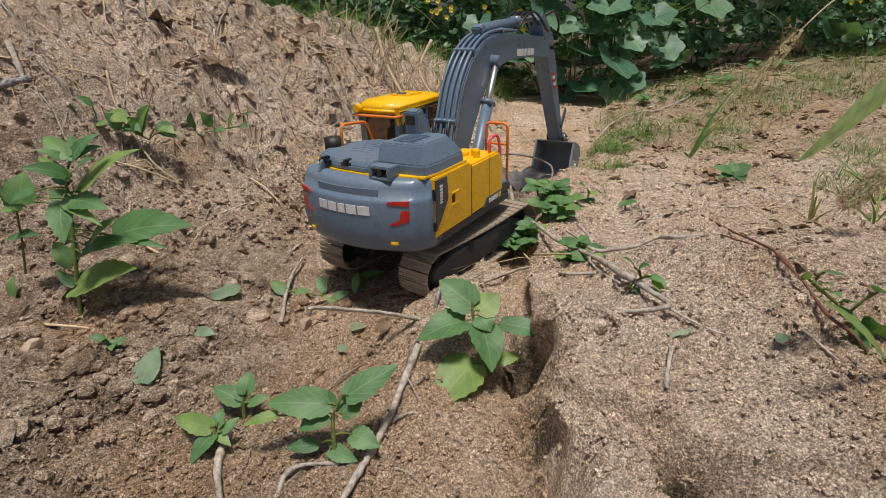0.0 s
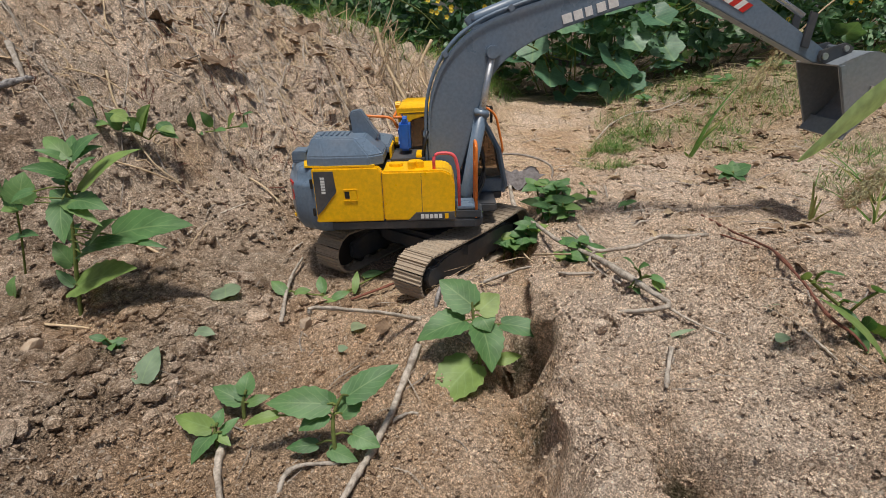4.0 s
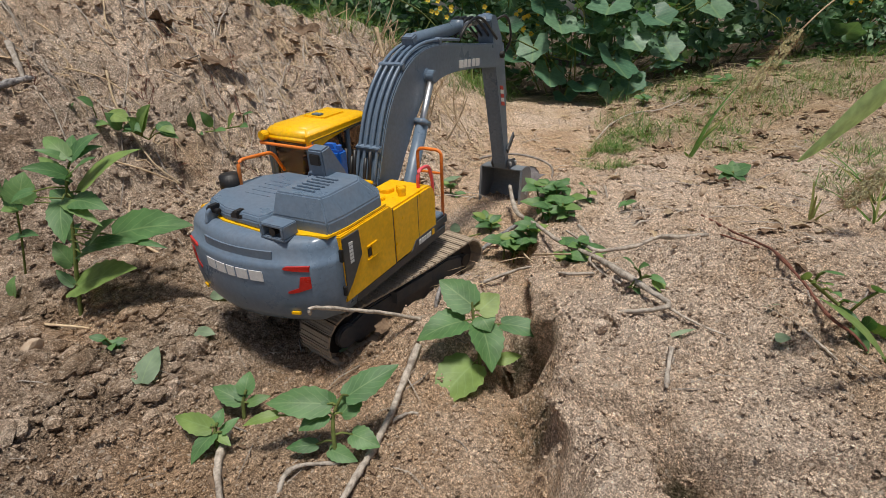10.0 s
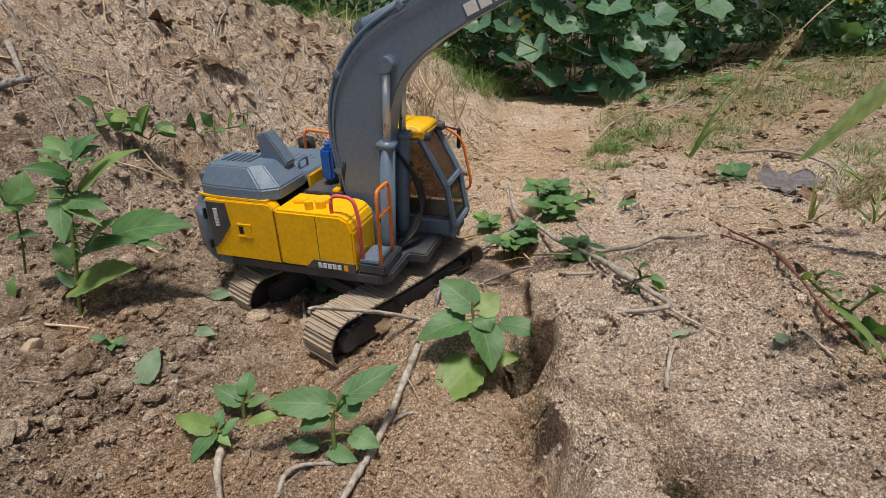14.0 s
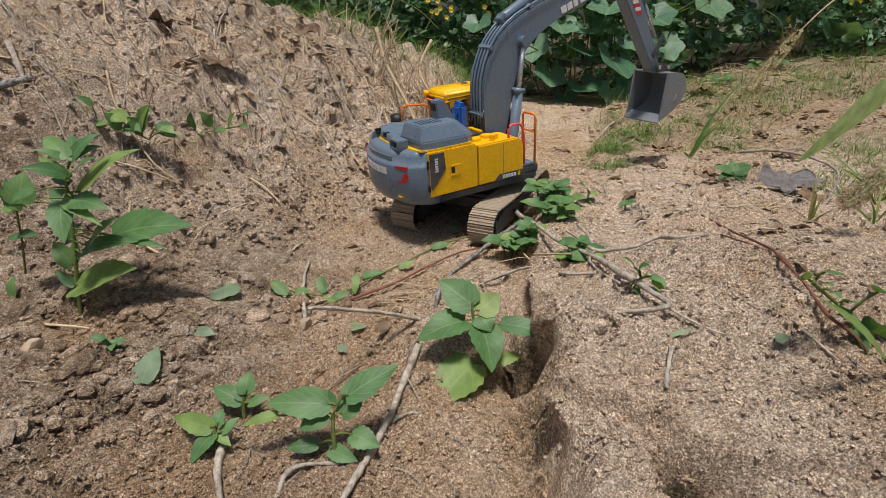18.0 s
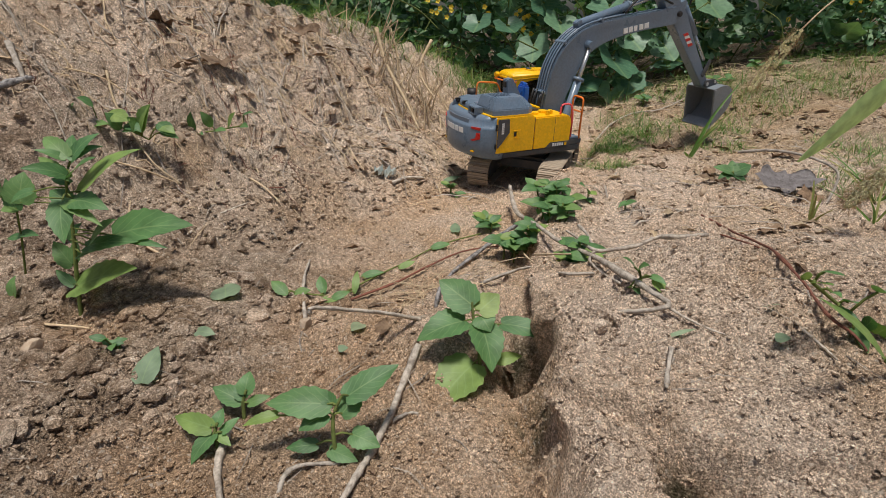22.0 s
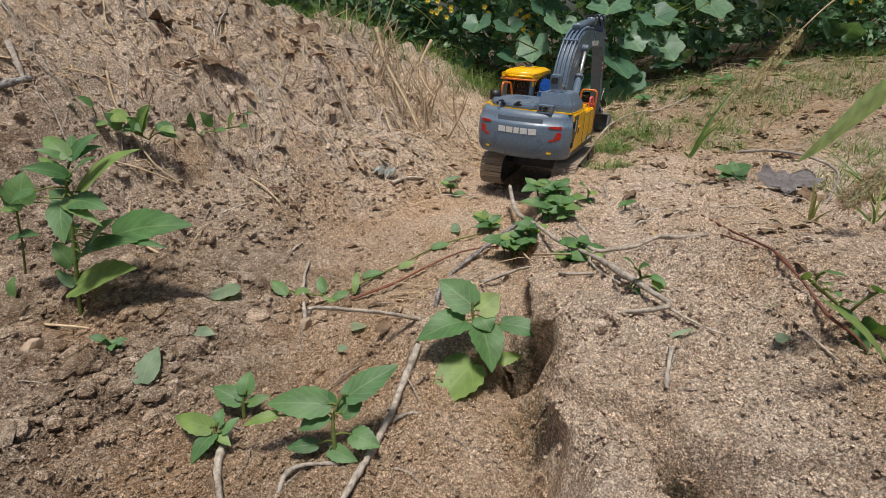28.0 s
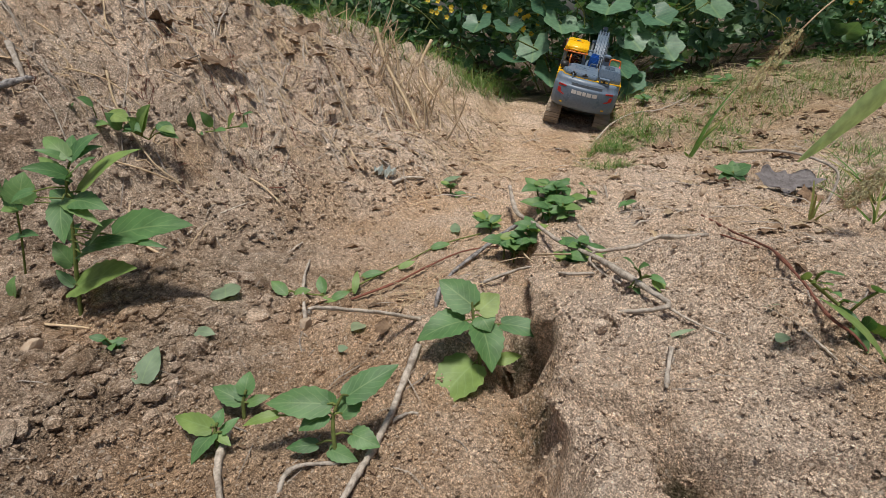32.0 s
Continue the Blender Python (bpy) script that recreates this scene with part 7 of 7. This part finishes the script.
leaf_litter(330, lambda r: (r.uniform(0.42, 1.6), r.uniform(1.05, 2.0)), 0.006, 0.026, "broken brown leaf litter", 1, DEAD)
leaf_litter(420, lambda r: (r.uniform(0.25, 1.4), r.uniform(0.6, 1.9)), 0.005, 0.02, "pale dry leaf litter", 2, STRAW)
leaf_litter(160, lambda r: (r.gauss(-0.35, 0.25), r.gauss(1.15, 0.14)), 0.008, 0.028, "broken brown leaf litter on the bank", 3, DEAD)
leaf_litter(90, lambda r: (r.uniform(-0.6, 0.5), r.uniform(0.25, 0.8)), 0.004, 0.012, "dark scraps of leaf in the earth", 4, DEAD)


def plastic_scrap():
    bm = withered(0.045, 0.30, 21)
    for v in bm.verts:
        v.co.z += 0.012 * math.sin(400 * v.co.x) * math.cos(330 * v.co.y)
    ob = new("plastic_scrap", mesh_of("plastic_scrap", bm, FILM))
    ob.matrix_basis = pose(-0.118, 1.012, float(height(-0.118, 1.012)) + 0.012, 30, 10, 20)
    tagged(ob, "crumpled scrap of clear plastic on the bank", "litter")


plastic_scrap()


# ---- stones and clods ----
def rock_mesh(seed, level=2):
    rnd = random.Random(seed)
    bm = bmesh.new()
    bmesh.ops.create_icosphere(bm, subdivisions=level, radius=1.0)
    ax = [Vector((rnd.gauss(0, 1), rnd.gauss(0, 1), rnd.gauss(0, 1))).normalized() for k in range(10)]
    cut = [rnd.uniform(0.42, 0.8) for k in ax]
    for v in bm.verts:
        for a, c in zip(ax, cut):
            over = v.co.dot(a) - c
            if over > 0:
                v.co -= a * over * 0.97
        v.co *= 1 + 0.12 * noise.noise(v.co * 2.3 + Vector((seed, 0, 0)))
    return bm


ROCKS = [mesh_of("stone", rock_mesh(k), CLOD if k % 3 else STONE) for k in range(9)]
STONES = ((-0.583, 0.946, 0.0133), (-0.240, 0.428, 0.0185), (-0.245, 0.381, 0.0123), (-0.427, 0.843, 0.0130), (-0.316, 0.880, 0.0105), (-0.379, 0.966, 0.0120), (-0.208, 1.175, 0.0105), (-0.220, 0.998, 0.0105),
          (0.145, 0.247, 0.0056), (0.426, 0.821, 0.0085), (0.444, 0.781, 0.0105), (-0.099, 1.160, 0.0115), (-0.089, 1.129, 0.0100), (-0.127, 0.427, 0.0085), (-0.046, 0.403, 0.0054), (0.387, 1.069, 0.0180),
          (-0.154, 0.952, 0.0110), (-0.279, 0.268, 0.0087), (-0.393, 0.416, 0.0150), (-0.322, 0.297, 0.0110), (0.256, 0.326, 0.0065), (-0.158, 0.510, 0.0130), (0.126, 0.352, 0.0091), (-0.164, 0.392, 0.0074),
          (0.272, 0.414, 0.0065), (-0.096, 0.447, 0.0070), (-0.210, 0.899, 0.0100))
for k, (x, y, r) in enumerate(STONES):
    ob = new("stone", ROCKS[k % 9])
    ob.matrix_basis = pose(x, y, float(height(x, y)) + r * 0.25, 31 * k, 47 * k, 63 * k) @ Matrix.Diagonal((r, r * 0.8, r * 0.7, 1))
    tagged(ob, "crumbly clod of reddish earth" if (k % 9) % 3 else "rough pale stone bedded in the earth", "stone", "stones on the ground")


def strew_clods(count, area, lo, hi, seed, label, material, sink=0.3):
    """Crumbs of earth, joined."""
    rng = np.random.RandomState(seed)
    kinds = []
    for k in range(6):
        bm = rock_mesh(50 + k + seed, 2 if hi > 0.015 else 1)
        bm.verts.ensure_lookup_table()
        kinds.append((np.array([v.co[:] for v in bm.verts]), np.array([[v.index for v in f.verts] for f in bm.faces])))
        bm.free()
    x, y = area(rng, count)
    z = height(x, y)
    x = x - overhang(x, y)
    r = lo * (hi / lo) ** (rng.rand(count) ** 2.2)
    verts, faces, base = [], [], 0
    kind = rng.randint(0, 6, count)
    ang = rng.rand(count) * 6.283
    sq = 0.55 + 0.5 * rng.rand(count)
    for k, (v, f) in enumerate(kinds):
        m = np.where(kind == k)[0]
        if not len(m):
            continue
        c, s = np.cos(ang[m])[:, None], np.sin(ang[m])[:, None]
        vx, vy, vz = v[None, :, 0] * 1.15, v[None, :, 1] * 0.9, v[None, :, 2]
        rr = r[m][:, None]
        p = np.stack([x[m][:, None] + rr * (c * vx - s * vy), y[m][:, None] + rr * (s * vx + c * vy), z[m][:, None] + rr * (vz * sq[m][:, None] + sink)], -1).reshape(-1, 3)
        q = (f[None] + (np.arange(len(m)) * len(v))[:, None, None] + base).reshape(-1, 3)
        verts.append(p), faces.append(q)
        base += len(p)
    verts, faces = np.concatenate(verts), np.concatenate(faces)
    me = bpy.data.meshes.new("clods")
    me.vertices.add(len(verts))
    me.vertices.foreach_set("co", verts.ravel())
    me.loops.add(faces.size)
    me.loops.foreach_set("vertex_index", faces.ravel().astype(np.int32))
    me.polygons.add(len(faces))
    me.polygons.foreach_set("loop_start", np.arange(0, faces.size, 3, dtype=np.int32))
    me.polygons.foreach_set("use_smooth", np.zeros(len(faces), dtype=bool))
    me.update(calc_edges=True)
    me.materials.append(material)
    tagged(new("clods", me), label, "clods", kind="stuff")


def everywhere(rng, n):
    """More crumbs near the stand, fewer far off, few on the trodden floor."""
    x, y = np.empty(0), np.empty(0)
    while len(x) < n:
        v = 0.13 + 1.6 * rng.rand(3 * n) ** 1.6
        u = (rng.rand(3 * n) * 2 - 1) * (0.12 + v * 0.9)
        floor = (u > foot_left(v)) & (u < foot_right(v)) & (v > 0.5)
        keep = rng.rand(3 * n) < np.where(floor, 0.18, 1.0) * (0.6 + 0.4 * (rough(u, v, 0.09, 33) > -0.1))
        x, y = np.concatenate([x, u[keep]]), np.concatenate([y, v[keep]])
    return x[:n], y[:n]


def left_side(rng, n):
    x, y = everywhere(rng, n * 4)
    keep = x < np.minimum(-0.02, foot_left(y) + 0.25)
    return x[keep][:n], y[keep][:n]


strew_clods(56000, everywhere, 0.0006, 0.0030, 1, "fine crumbs of reddish earth", CLOD)
strew_clods(900, everywhere, 0.002, 0.0052, 2, "small clods of reddish earth", CLOD)
x_count = left_side(np.random.RandomState(3), 2400)[0].size
strew_clods(x_count, left_side, 0.003, 0.011, 3, "lumpy clods of dug earth", CLOD, 0.2)
def near_corner(rng, n):
    """The dug, lumpy soil on the low side."""
    y = 0.19 + 0.42 * rng.rand(6 * n)
    x = -0.12 - 0.42 * rng.rand(6 * n)
    keep = rough(x, y, 0.09, 95) > 0.0
    return x[keep][:n], y[keep][:n]


strew_clods(430, near_corner, 0.005, 0.017, 8, "lumpy grey-brown clods in the dug corner", CLOD, 0.1)
strew_clods(2600, near_corner, 0.0018, 0.006, 9, "crumbs between the clods in the dug corner", CLOD, 0.2)
strew_clods(2500, everywhere, 0.001, 0.0032, 4, "pale grit in the earth", STONE)


def bank_side(rng, n):
    y = 0.62 + 1.0 * rng.rand(n)
    return foot_left(y) + 0.05 - 0.75 * rng.rand(n), y


def right_side(rng, n):
    y = 0.7 + 1.2 * rng.rand(n)
    return foot_right(y) + 1.0 * rng.rand(n), y


strew_clods(11000, bank_side, 0.0012, 0.0058, 5, "crumbs and grit on the bank", CLOD)
strew_clods(9000, right_side, 0.0013, 0.0060, 6, "crumbs of sandy earth beyond the heap", CLOD)
strew_clods(1500, bank_side, 0.0014, 0.0055, 7, "pale grit on the bank", STONE)


# ---- what moves ----
def glide(rows, t):
    """A smooth value at t through rows of (time, value), with no overshoot."""
    ts, vs = [r[0] for r in rows], [r[1] for r in rows]
    if t <= ts[0]:
        return vs[0]
    if t >= ts[-1]:
        return vs[-1]
    i = max(k for k in range(len(ts)) if ts[k] <= t)
    d = [(vs[k + 1] - vs[k]) / (ts[k + 1] - ts[k]) for k in range(len(ts) - 1)]
    def slope(k):
        if k == 0 or k == len(ts) - 1 or d[k - 1] * d[k] <= 0:
            return 0.0
        return 2 * d[k - 1] * d[k] / (d[k - 1] + d[k])
    h = ts[i + 1] - ts[i]
    u = (t - ts[i]) / h
    return ((1 + 2 * u) * (1 - u) ** 2 * vs[i] + u * (1 - u) ** 2 * h * slope(i)
            + u * u * (3 - 2 * u) * vs[i + 1] + u * u * (u - 1) * h * slope(i + 1))


EAST = [(0, -0.0124), (1.5, -0.0137), (3.5, -0.0197), (5.5, -0.0199), (6.5, -0.0129), (7, -0.0134), (7.5, -0.0441), (8, -0.0610), (8.5, -0.0929), (9,
    -0.0993), (9.5, -0.1014), (12, -0.1003), (14.5, -0.0988), (16.5, -0.0168), (17, 0.0084), (17.5, 0.0357), (18, 0.0594), (18.5, 0.0892), (19, 0.1240),
    (19.5, 0.1531), (20, 0.1742), (20.5, 0.1835), (22, 0.1847), (24, 0.1836), (25.5, 0.1846), (27.5, 0.1680), (28, 0.2092), (28.5, 0.2307), (29, 0.2555),
    (29.5, 0.2781), (30, 0.2998), (30.5, 0.3243), (31, 0.3666), (31.5, 0.4061), (32, 0.4187)]
NORTH = [(0, 0.6932), (1.5, 0.6958), (3.5, 0.7005), (5.5, 0.7024), (6.5, 0.7063), (7, 0.7316), (7.5, 0.6906), (8, 0.6569), (8.5, 0.6042), (9, 0.5884),
    (9.5, 0.5902), (12, 0.5908), (14.5, 0.5893), (16.5, 0.7149), (17, 0.7789), (17.5, 0.8351), (18, 0.8880), (18.5, 0.9450), (19, 0.9993), (19.5, 1.0419),
    (20, 1.0949), (20.5, 1.1357), (22, 1.1324), (24, 1.1274), (25.5, 1.1258), (27.5, 1.0638), (28, 1.1017), (28.5, 1.1886), (29, 1.2795), (29.5, 1.3673),
    (30, 1.4502), (30.5, 1.5412), (31, 1.6340), (31.5, 1.6877), (32, 1.6777)]
LEVEL = [(0, 0.0114), (1.5, 0.0088), (3.5, 0.0021), (5.5, 0.0025), (6.5, 0.0041), (7, 0.0013), (7.5, 0.0045), (8, 0.0029), (8.5, 0.0027), (9, 0.0023),
    (9.5, 0.0008), (12, -0.0006), (14.5, -0.0054), (16.5, 0.0004), (17, -0.0000), (17.5, -0.0002), (18, 0.0004), (18.5, 0.0026), (19, 0.0051), (19.5,
    0.0062), (20, 0.0054), (20.5, 0.0022), (22, 0.0015), (24, 0.0031), (25.5, 0.0044), (27.5, 0.0003), (28, 0.0098), (28.5, 0.0124), (29, 0.0113), (29.5,
    0.0151), (30, 0.0183), (30.5, 0.0196), (31, 0.0191), (31.5, 0.0208), (32, 0.0335)]
NOSE = [(0, -0.35), (1.5, -0.42), (3.5, -0.89), (5.5, -1.04), (6.5, -1.30), (7, 0.48), (7.5, -0.76), (8, 0.53), (8.5, 1.17), (9, 2.59), (9.5, 2.88),
    (12, 2.73), (14.5, 2.71), (16.5, 1.77), (17, 1.20), (17.5, 1.18), (18, 2.24), (18.5, 3.74), (19, 3.54), (19.5, 4.99), (20, 3.85), (20.5, 3.03), (22,
    3.08), (24, 3.15), (25.5, 3.19), (27.5, 0.52), (28, -0.21), (28.5, 4.91), (29, 8.24), (29.5, 8.48), (30, 9.74), (30.5, 11.39), (31, 12.33), (31.5,
    12.22), (32, 10.73)]
LEAN = [(0, -1.72), (1.5, -1.69), (3.5, -1.40), (5.5, -1.53), (6.5, -1.14), (7, -1.99), (7.5, -0.73), (8, -0.49), (8.5, -0.89), (9, -1.74), (9.5,
    -1.61), (12, -1.31), (14.5, -0.86), (16.5, -3.72), (17, -3.27), (17.5, -3.41), (18, -3.19), (18.5, -4.12), (19, -0.55), (19.5, -1.08), (20, -0.11),
    (20.5, 0.79), (22, 1.11), (24, 1.53), (25.5, 2.12), (27.5, 3.04), (28, 2.40), (28.5, 1.69), (29, 2.22), (29.5, 2.54), (30, 2.85), (30.5, 4.36), (31,
    7.41), (31.5, 9.15), (32, 9.25)]
HEADING = [(0, -37.0), (6.5, -37.0), (7, -38.0), (9, -39.0), (14.5, -39.0), (16.5, -34.0), (18, -29.0), (19, -27.0), (20.5, -22.0), (25.5, -22.0),
    (27.5, -25.0), (28, -23.0), (28.5, -21.0), (29, -18.5), (29.5, -16.0), (30, -14.5), (32, -14.5)]
YAW = [(0, -30.7), (0.5, -23.5), (1, -21.4), (1.5, -22.1), (2, -43.9), (2.5, -67.1), (3, -88.9), (3.5, -97.4), (5.5, -41.7), (6, -38.8), (6.5, -23.0),
    (7, -2.8), (7.5, -6.9), (8, 1.3), (8.5, -4.1), (9, -28.7), (9.5, -34.6), (10, -28.1), (10.5, -26.9), (11, -32.8), (11.5, -57.1), (12, -80.8), (12.5,
    -99.8), (13, -106.5), (13.5, -110.4), (14, -106.5), (14.5, -84.2), (16.5, -39.7), (17, -52.8), (17.5, -58.3), (18, -59.8), (18.5, -58.8), (19, -54.2),
    (19.5, -40.2), (20, -48.9), (20.5, -61.0), (21, -57.8), (21.5, -55.1), (22, -64.9), (22.5, -57.5), (23, -37.8), (23.5, -34.4), (24, -35.2), (24.5,
    -16.7), (25, -14.1), (25.5, -19.5), (27.5, -28.1), (28, -26.7), (28.5, -23.7), (29, -21.9), (29.5, -19.3), (30, -16.0), (30.5, -14.0), (31, -14.5),
    (31.5, -14.3), (32, -14.3)]
LIFT_ANGLE = [(0, 20.7), (0.5, 19.0), (1, 17.3), (1.5, 16.3), (2, 37.4), (2.5, 50.5), (3, 41.7), (3.5, 39.5), (5.5, 37.3), (6, 33.0), (6.5, 33.6), (7,
    35.1), (7.5, 32.2), (8, 39.0), (8.5, 37.0), (9, 29.8), (9.5, 17.3), (10, 18.6), (10.5, 15.3), (11, 17.7), (11.5, 38.1), (12, 46.7), (12.5, 50.0), (13,
    44.0), (13.5, 46.6), (14, 48.2), (14.5, 51.3), (16.5, 41.6), (17, 42.5), (17.5, 42.3), (18, 42.3), (18.5, 42.4), (19, 40.2), (19.5, 42.0), (20, 40.2),
    (20.5, 39.5), (21, 41.2), (21.5, 31.4), (22, 32.4), (22.5, 34.2), (23, 28.0), (23.5, 29.3), (24, 29.9), (24.5, 27.6), (25, 24.7), (25.5, 25.9), (27.5,
    27.0), (28, 22.5), (28.5, 14.0), (29, 10.0), (29.5, 8.0), (30, 3.0), (30.5, 0.0), (31, -3.0), (31.5, -4.0), (32, -4.0)]
ARM_ANGLE = [(0, -61.3), (0.5, -63.3), (1, -75.3), (1.5, -74.1), (2, -72.6), (2.5, -51.5), (3, -49.3), (3.5, -25.4), (5.5, -44.5), (6, -38.2), (6.5,
    -41.7), (7, -46.0), (7.5, -43.1), (8, -50.0), (8.5, -50.0), (9, -45.6), (9.5, -60.9), (10, -75.2), (10.5, -76.5), (11, -73.8), (11.5, -73.3), (12,
    -63.6), (12.5, -47.0), (13, -13.0), (13.5, -4.0), (14, 0.0), (14.5, -32.2), (16.5, -58.3), (17, -58.7), (17.5, -56.5), (18, -56.9), (18.5, -54.1),
    (19, -59.5), (19.5, -61.6), (20, -58.1), (20.5, -51.4), (21, -77.2), (21.5, -74.1), (22, -48.4), (22.5, -42.3), (23, -71.9), (23.5, -46.9), (24,
    -25.4), (24.5, -51.9), (25, -56.3), (25.5, -58.7), (27.5, -68.1), (28, -64.0), (28.5, -72.0), (29, -76.0), (29.5, -78.0), (30, -80.0), (30.5, -80.0),
    (31, -80.0), (31.5, -80.0), (32, -80.0)]
BUCKET_ANGLE = [(0, -112.0), (0.5, -112.0), (1, -120.0), (1.5, -165.0), (2, -194.0), (2.5, -190.0), (3, -176.0), (3.5, -95.0), (4.5, -60.0), (5.5,
    -88.0), (6.5, -88.0), (9, -90.0), (9.5, -95.0), (10, -97.0), (10.5, -130.0), (11, -165.0), (12, -161.0), (12.5, -157.0), (13, -144.0), (13.5, -60.0),
    (14, -65.0), (14.5, -110.0), (16.5, -97.0), (18, -97.0), (19, -92.0), (20.5, -90.0), (21, -112.0), (21.5, -118.0), (22, -80.0), (22.5, -95.0), (23,
    -103.0), (23.5, -92.0), (24, -80.0), (24.5, -95.0), (27.5, -98.0), (28, -100.0), (32, -100.0)]


def tilted(a, b, yaw):
    return Matrix.Rotation(b, 4, "Y") @ Matrix.Rotation(a, 4, "X") @ Matrix.Rotation(yaw, 4, "Z")


def base_at(t):
    g = lambda rows: glide(rows, t)
    return Matrix.Translation((g(EAST), g(NORTH), g(LEVEL))) @ tilted(radians(g(NOSE)), radians(g(LEAN)), radians(g(HEADING)))


def aim(a, b):
    """A pose at a in the boom's plane whose own y points to b."""
    d = b - a
    return Matrix.Translation(a) @ Matrix.Rotation(math.atan2(d.z, d.y), 4, "X")


def joints_at(t):
    turn = Matrix.Rotation(radians(glide(YAW, t) - glide(HEADING, t)), 4, "Z")
    b, a, c = (radians(glide(rows, t)) for rows in (LIFT_ANGLE, ARM_ANGLE, BUCKET_ANGLE))
    boom = Matrix.Translation(FOOT) @ Matrix.Rotation(b, 4, "X")
    elbow = boom @ Vector((0, BOOM, 0))
    arm = Matrix.Translation(elbow) @ Matrix.Rotation(a, 4, "X")
    wrist = arm @ Vector((0, ARM, 0))
    bucket = Matrix.Translation(wrist) @ Matrix.Rotation(c, 4, "X")
    pin = boom @ PIN
    back = boom @ Vector((0, 0.149, 0.121))
    head = arm @ Vector((0, -0.058, -0.008))
    return turn, boom, arm, bucket, pin, back, head


def motions():
    times = [round(0.1 * k, 1) for k in range(321)]
    poses = {t: joints_at(t) for t in times}
    walk(excavator, [(t, base_at(t)) for t in times])
    walk(HOUSE, [(t, poses[t][0]) for t in times])
    walk(BOOM_PART, [(t, p[0] @ p[1]) for t, p in poses.items()])
    walk(ARM_PART, [(t, p[0] @ p[2]) for t, p in poses.items()])
    walk(BUCKET_PART, [(t, p[0] @ p[3]) for t, p in poses.items()])
    for s, barrel, rod in LIFTS:
        off = Vector((s, 0, 0))
        walk(barrel, [(t, p[0] @ Matrix.Translation(off) @ aim(LIFT, p[4])) for t, p in poses.items()])
        walk(rod, [(t, p[0] @ Matrix.Translation(off) @ Matrix.Translation(p[4] - LIFT) @ aim(LIFT, p[4])) for t, p in poses.items()])
    walk(CROWD[0], [(t, p[0] @ aim(p[5], p[6])) for t, p in poses.items()])
    walk(CROWD[1], [(t, p[0] @ Matrix.Translation(p[6] - p[5]) @ aim(p[5], p[6])) for t, p in poses.items()])
    # the dry leaf: lifted in the bucket, dropped on the heap
    lying = pose(0.155, 1.055, float(height(0.155, 1.055)) + 0.022, 24, 0, 12)
    dropped = pose(0.590, 0.868, float(height(0.590, 0.868)) + 0.030, 20, 3, -8)
    rows = [(0.0, lying), (10.6, lying)]
    held = pose(0.0, 0.085, 0.004, 172, 0, 60)
    for k in range(107, 132):
        t = k / 10
        in_bucket = base_at(t) @ poses[t][0] @ poses[t][3] @ held
        rows.append((t, lying.lerp(in_bucket, min(1.0, (k - 106) / 4))))
    last_held = rows[-1][1]
    rows += [(13.3, last_held.lerp(dropped, 0.5)), (13.5, dropped), (32.0, dropped)]
    walk(DRY_LEAF, rows)
    # the stick is pushed over as the crawler backs across it
    before = pose(-0.184, 0.508, float(height(-0.184, 0.508)) + 0.004, 1, 0, 4)
    after = pose(-0.158, 0.514, float(height(-0.158, 0.514)) + 0.004, 1, 0, 10)
    walk(LOOSE_STICK, [(0.0, before), (8.2, before), (8.8, after), (32.0, after)])
    # the shoes run round as it drives
    gone, run, last = [], 0.0, None
    for t in times:
        m = base_at(t)
        if last is not None:
            d = m.translation - last.translation
            run += d.dot(m.to_3x3() @ Vector((0, 1, 0)))
        last = m
        gone.append((t, run))
    kept = [r for k, r in enumerate(gone) if k in (0, len(gone) - 1) or (k % 2 == 0 and abs(gone[min(k + 4, len(gone) - 1)][1] - gone[max(k - 4, 0)][1]) > 0.002)]
    for ob, cx, s in SHOES:
        walk(ob, [(t, SHOE_POSE(cx, s + r)) for t, r in kept])


motions()
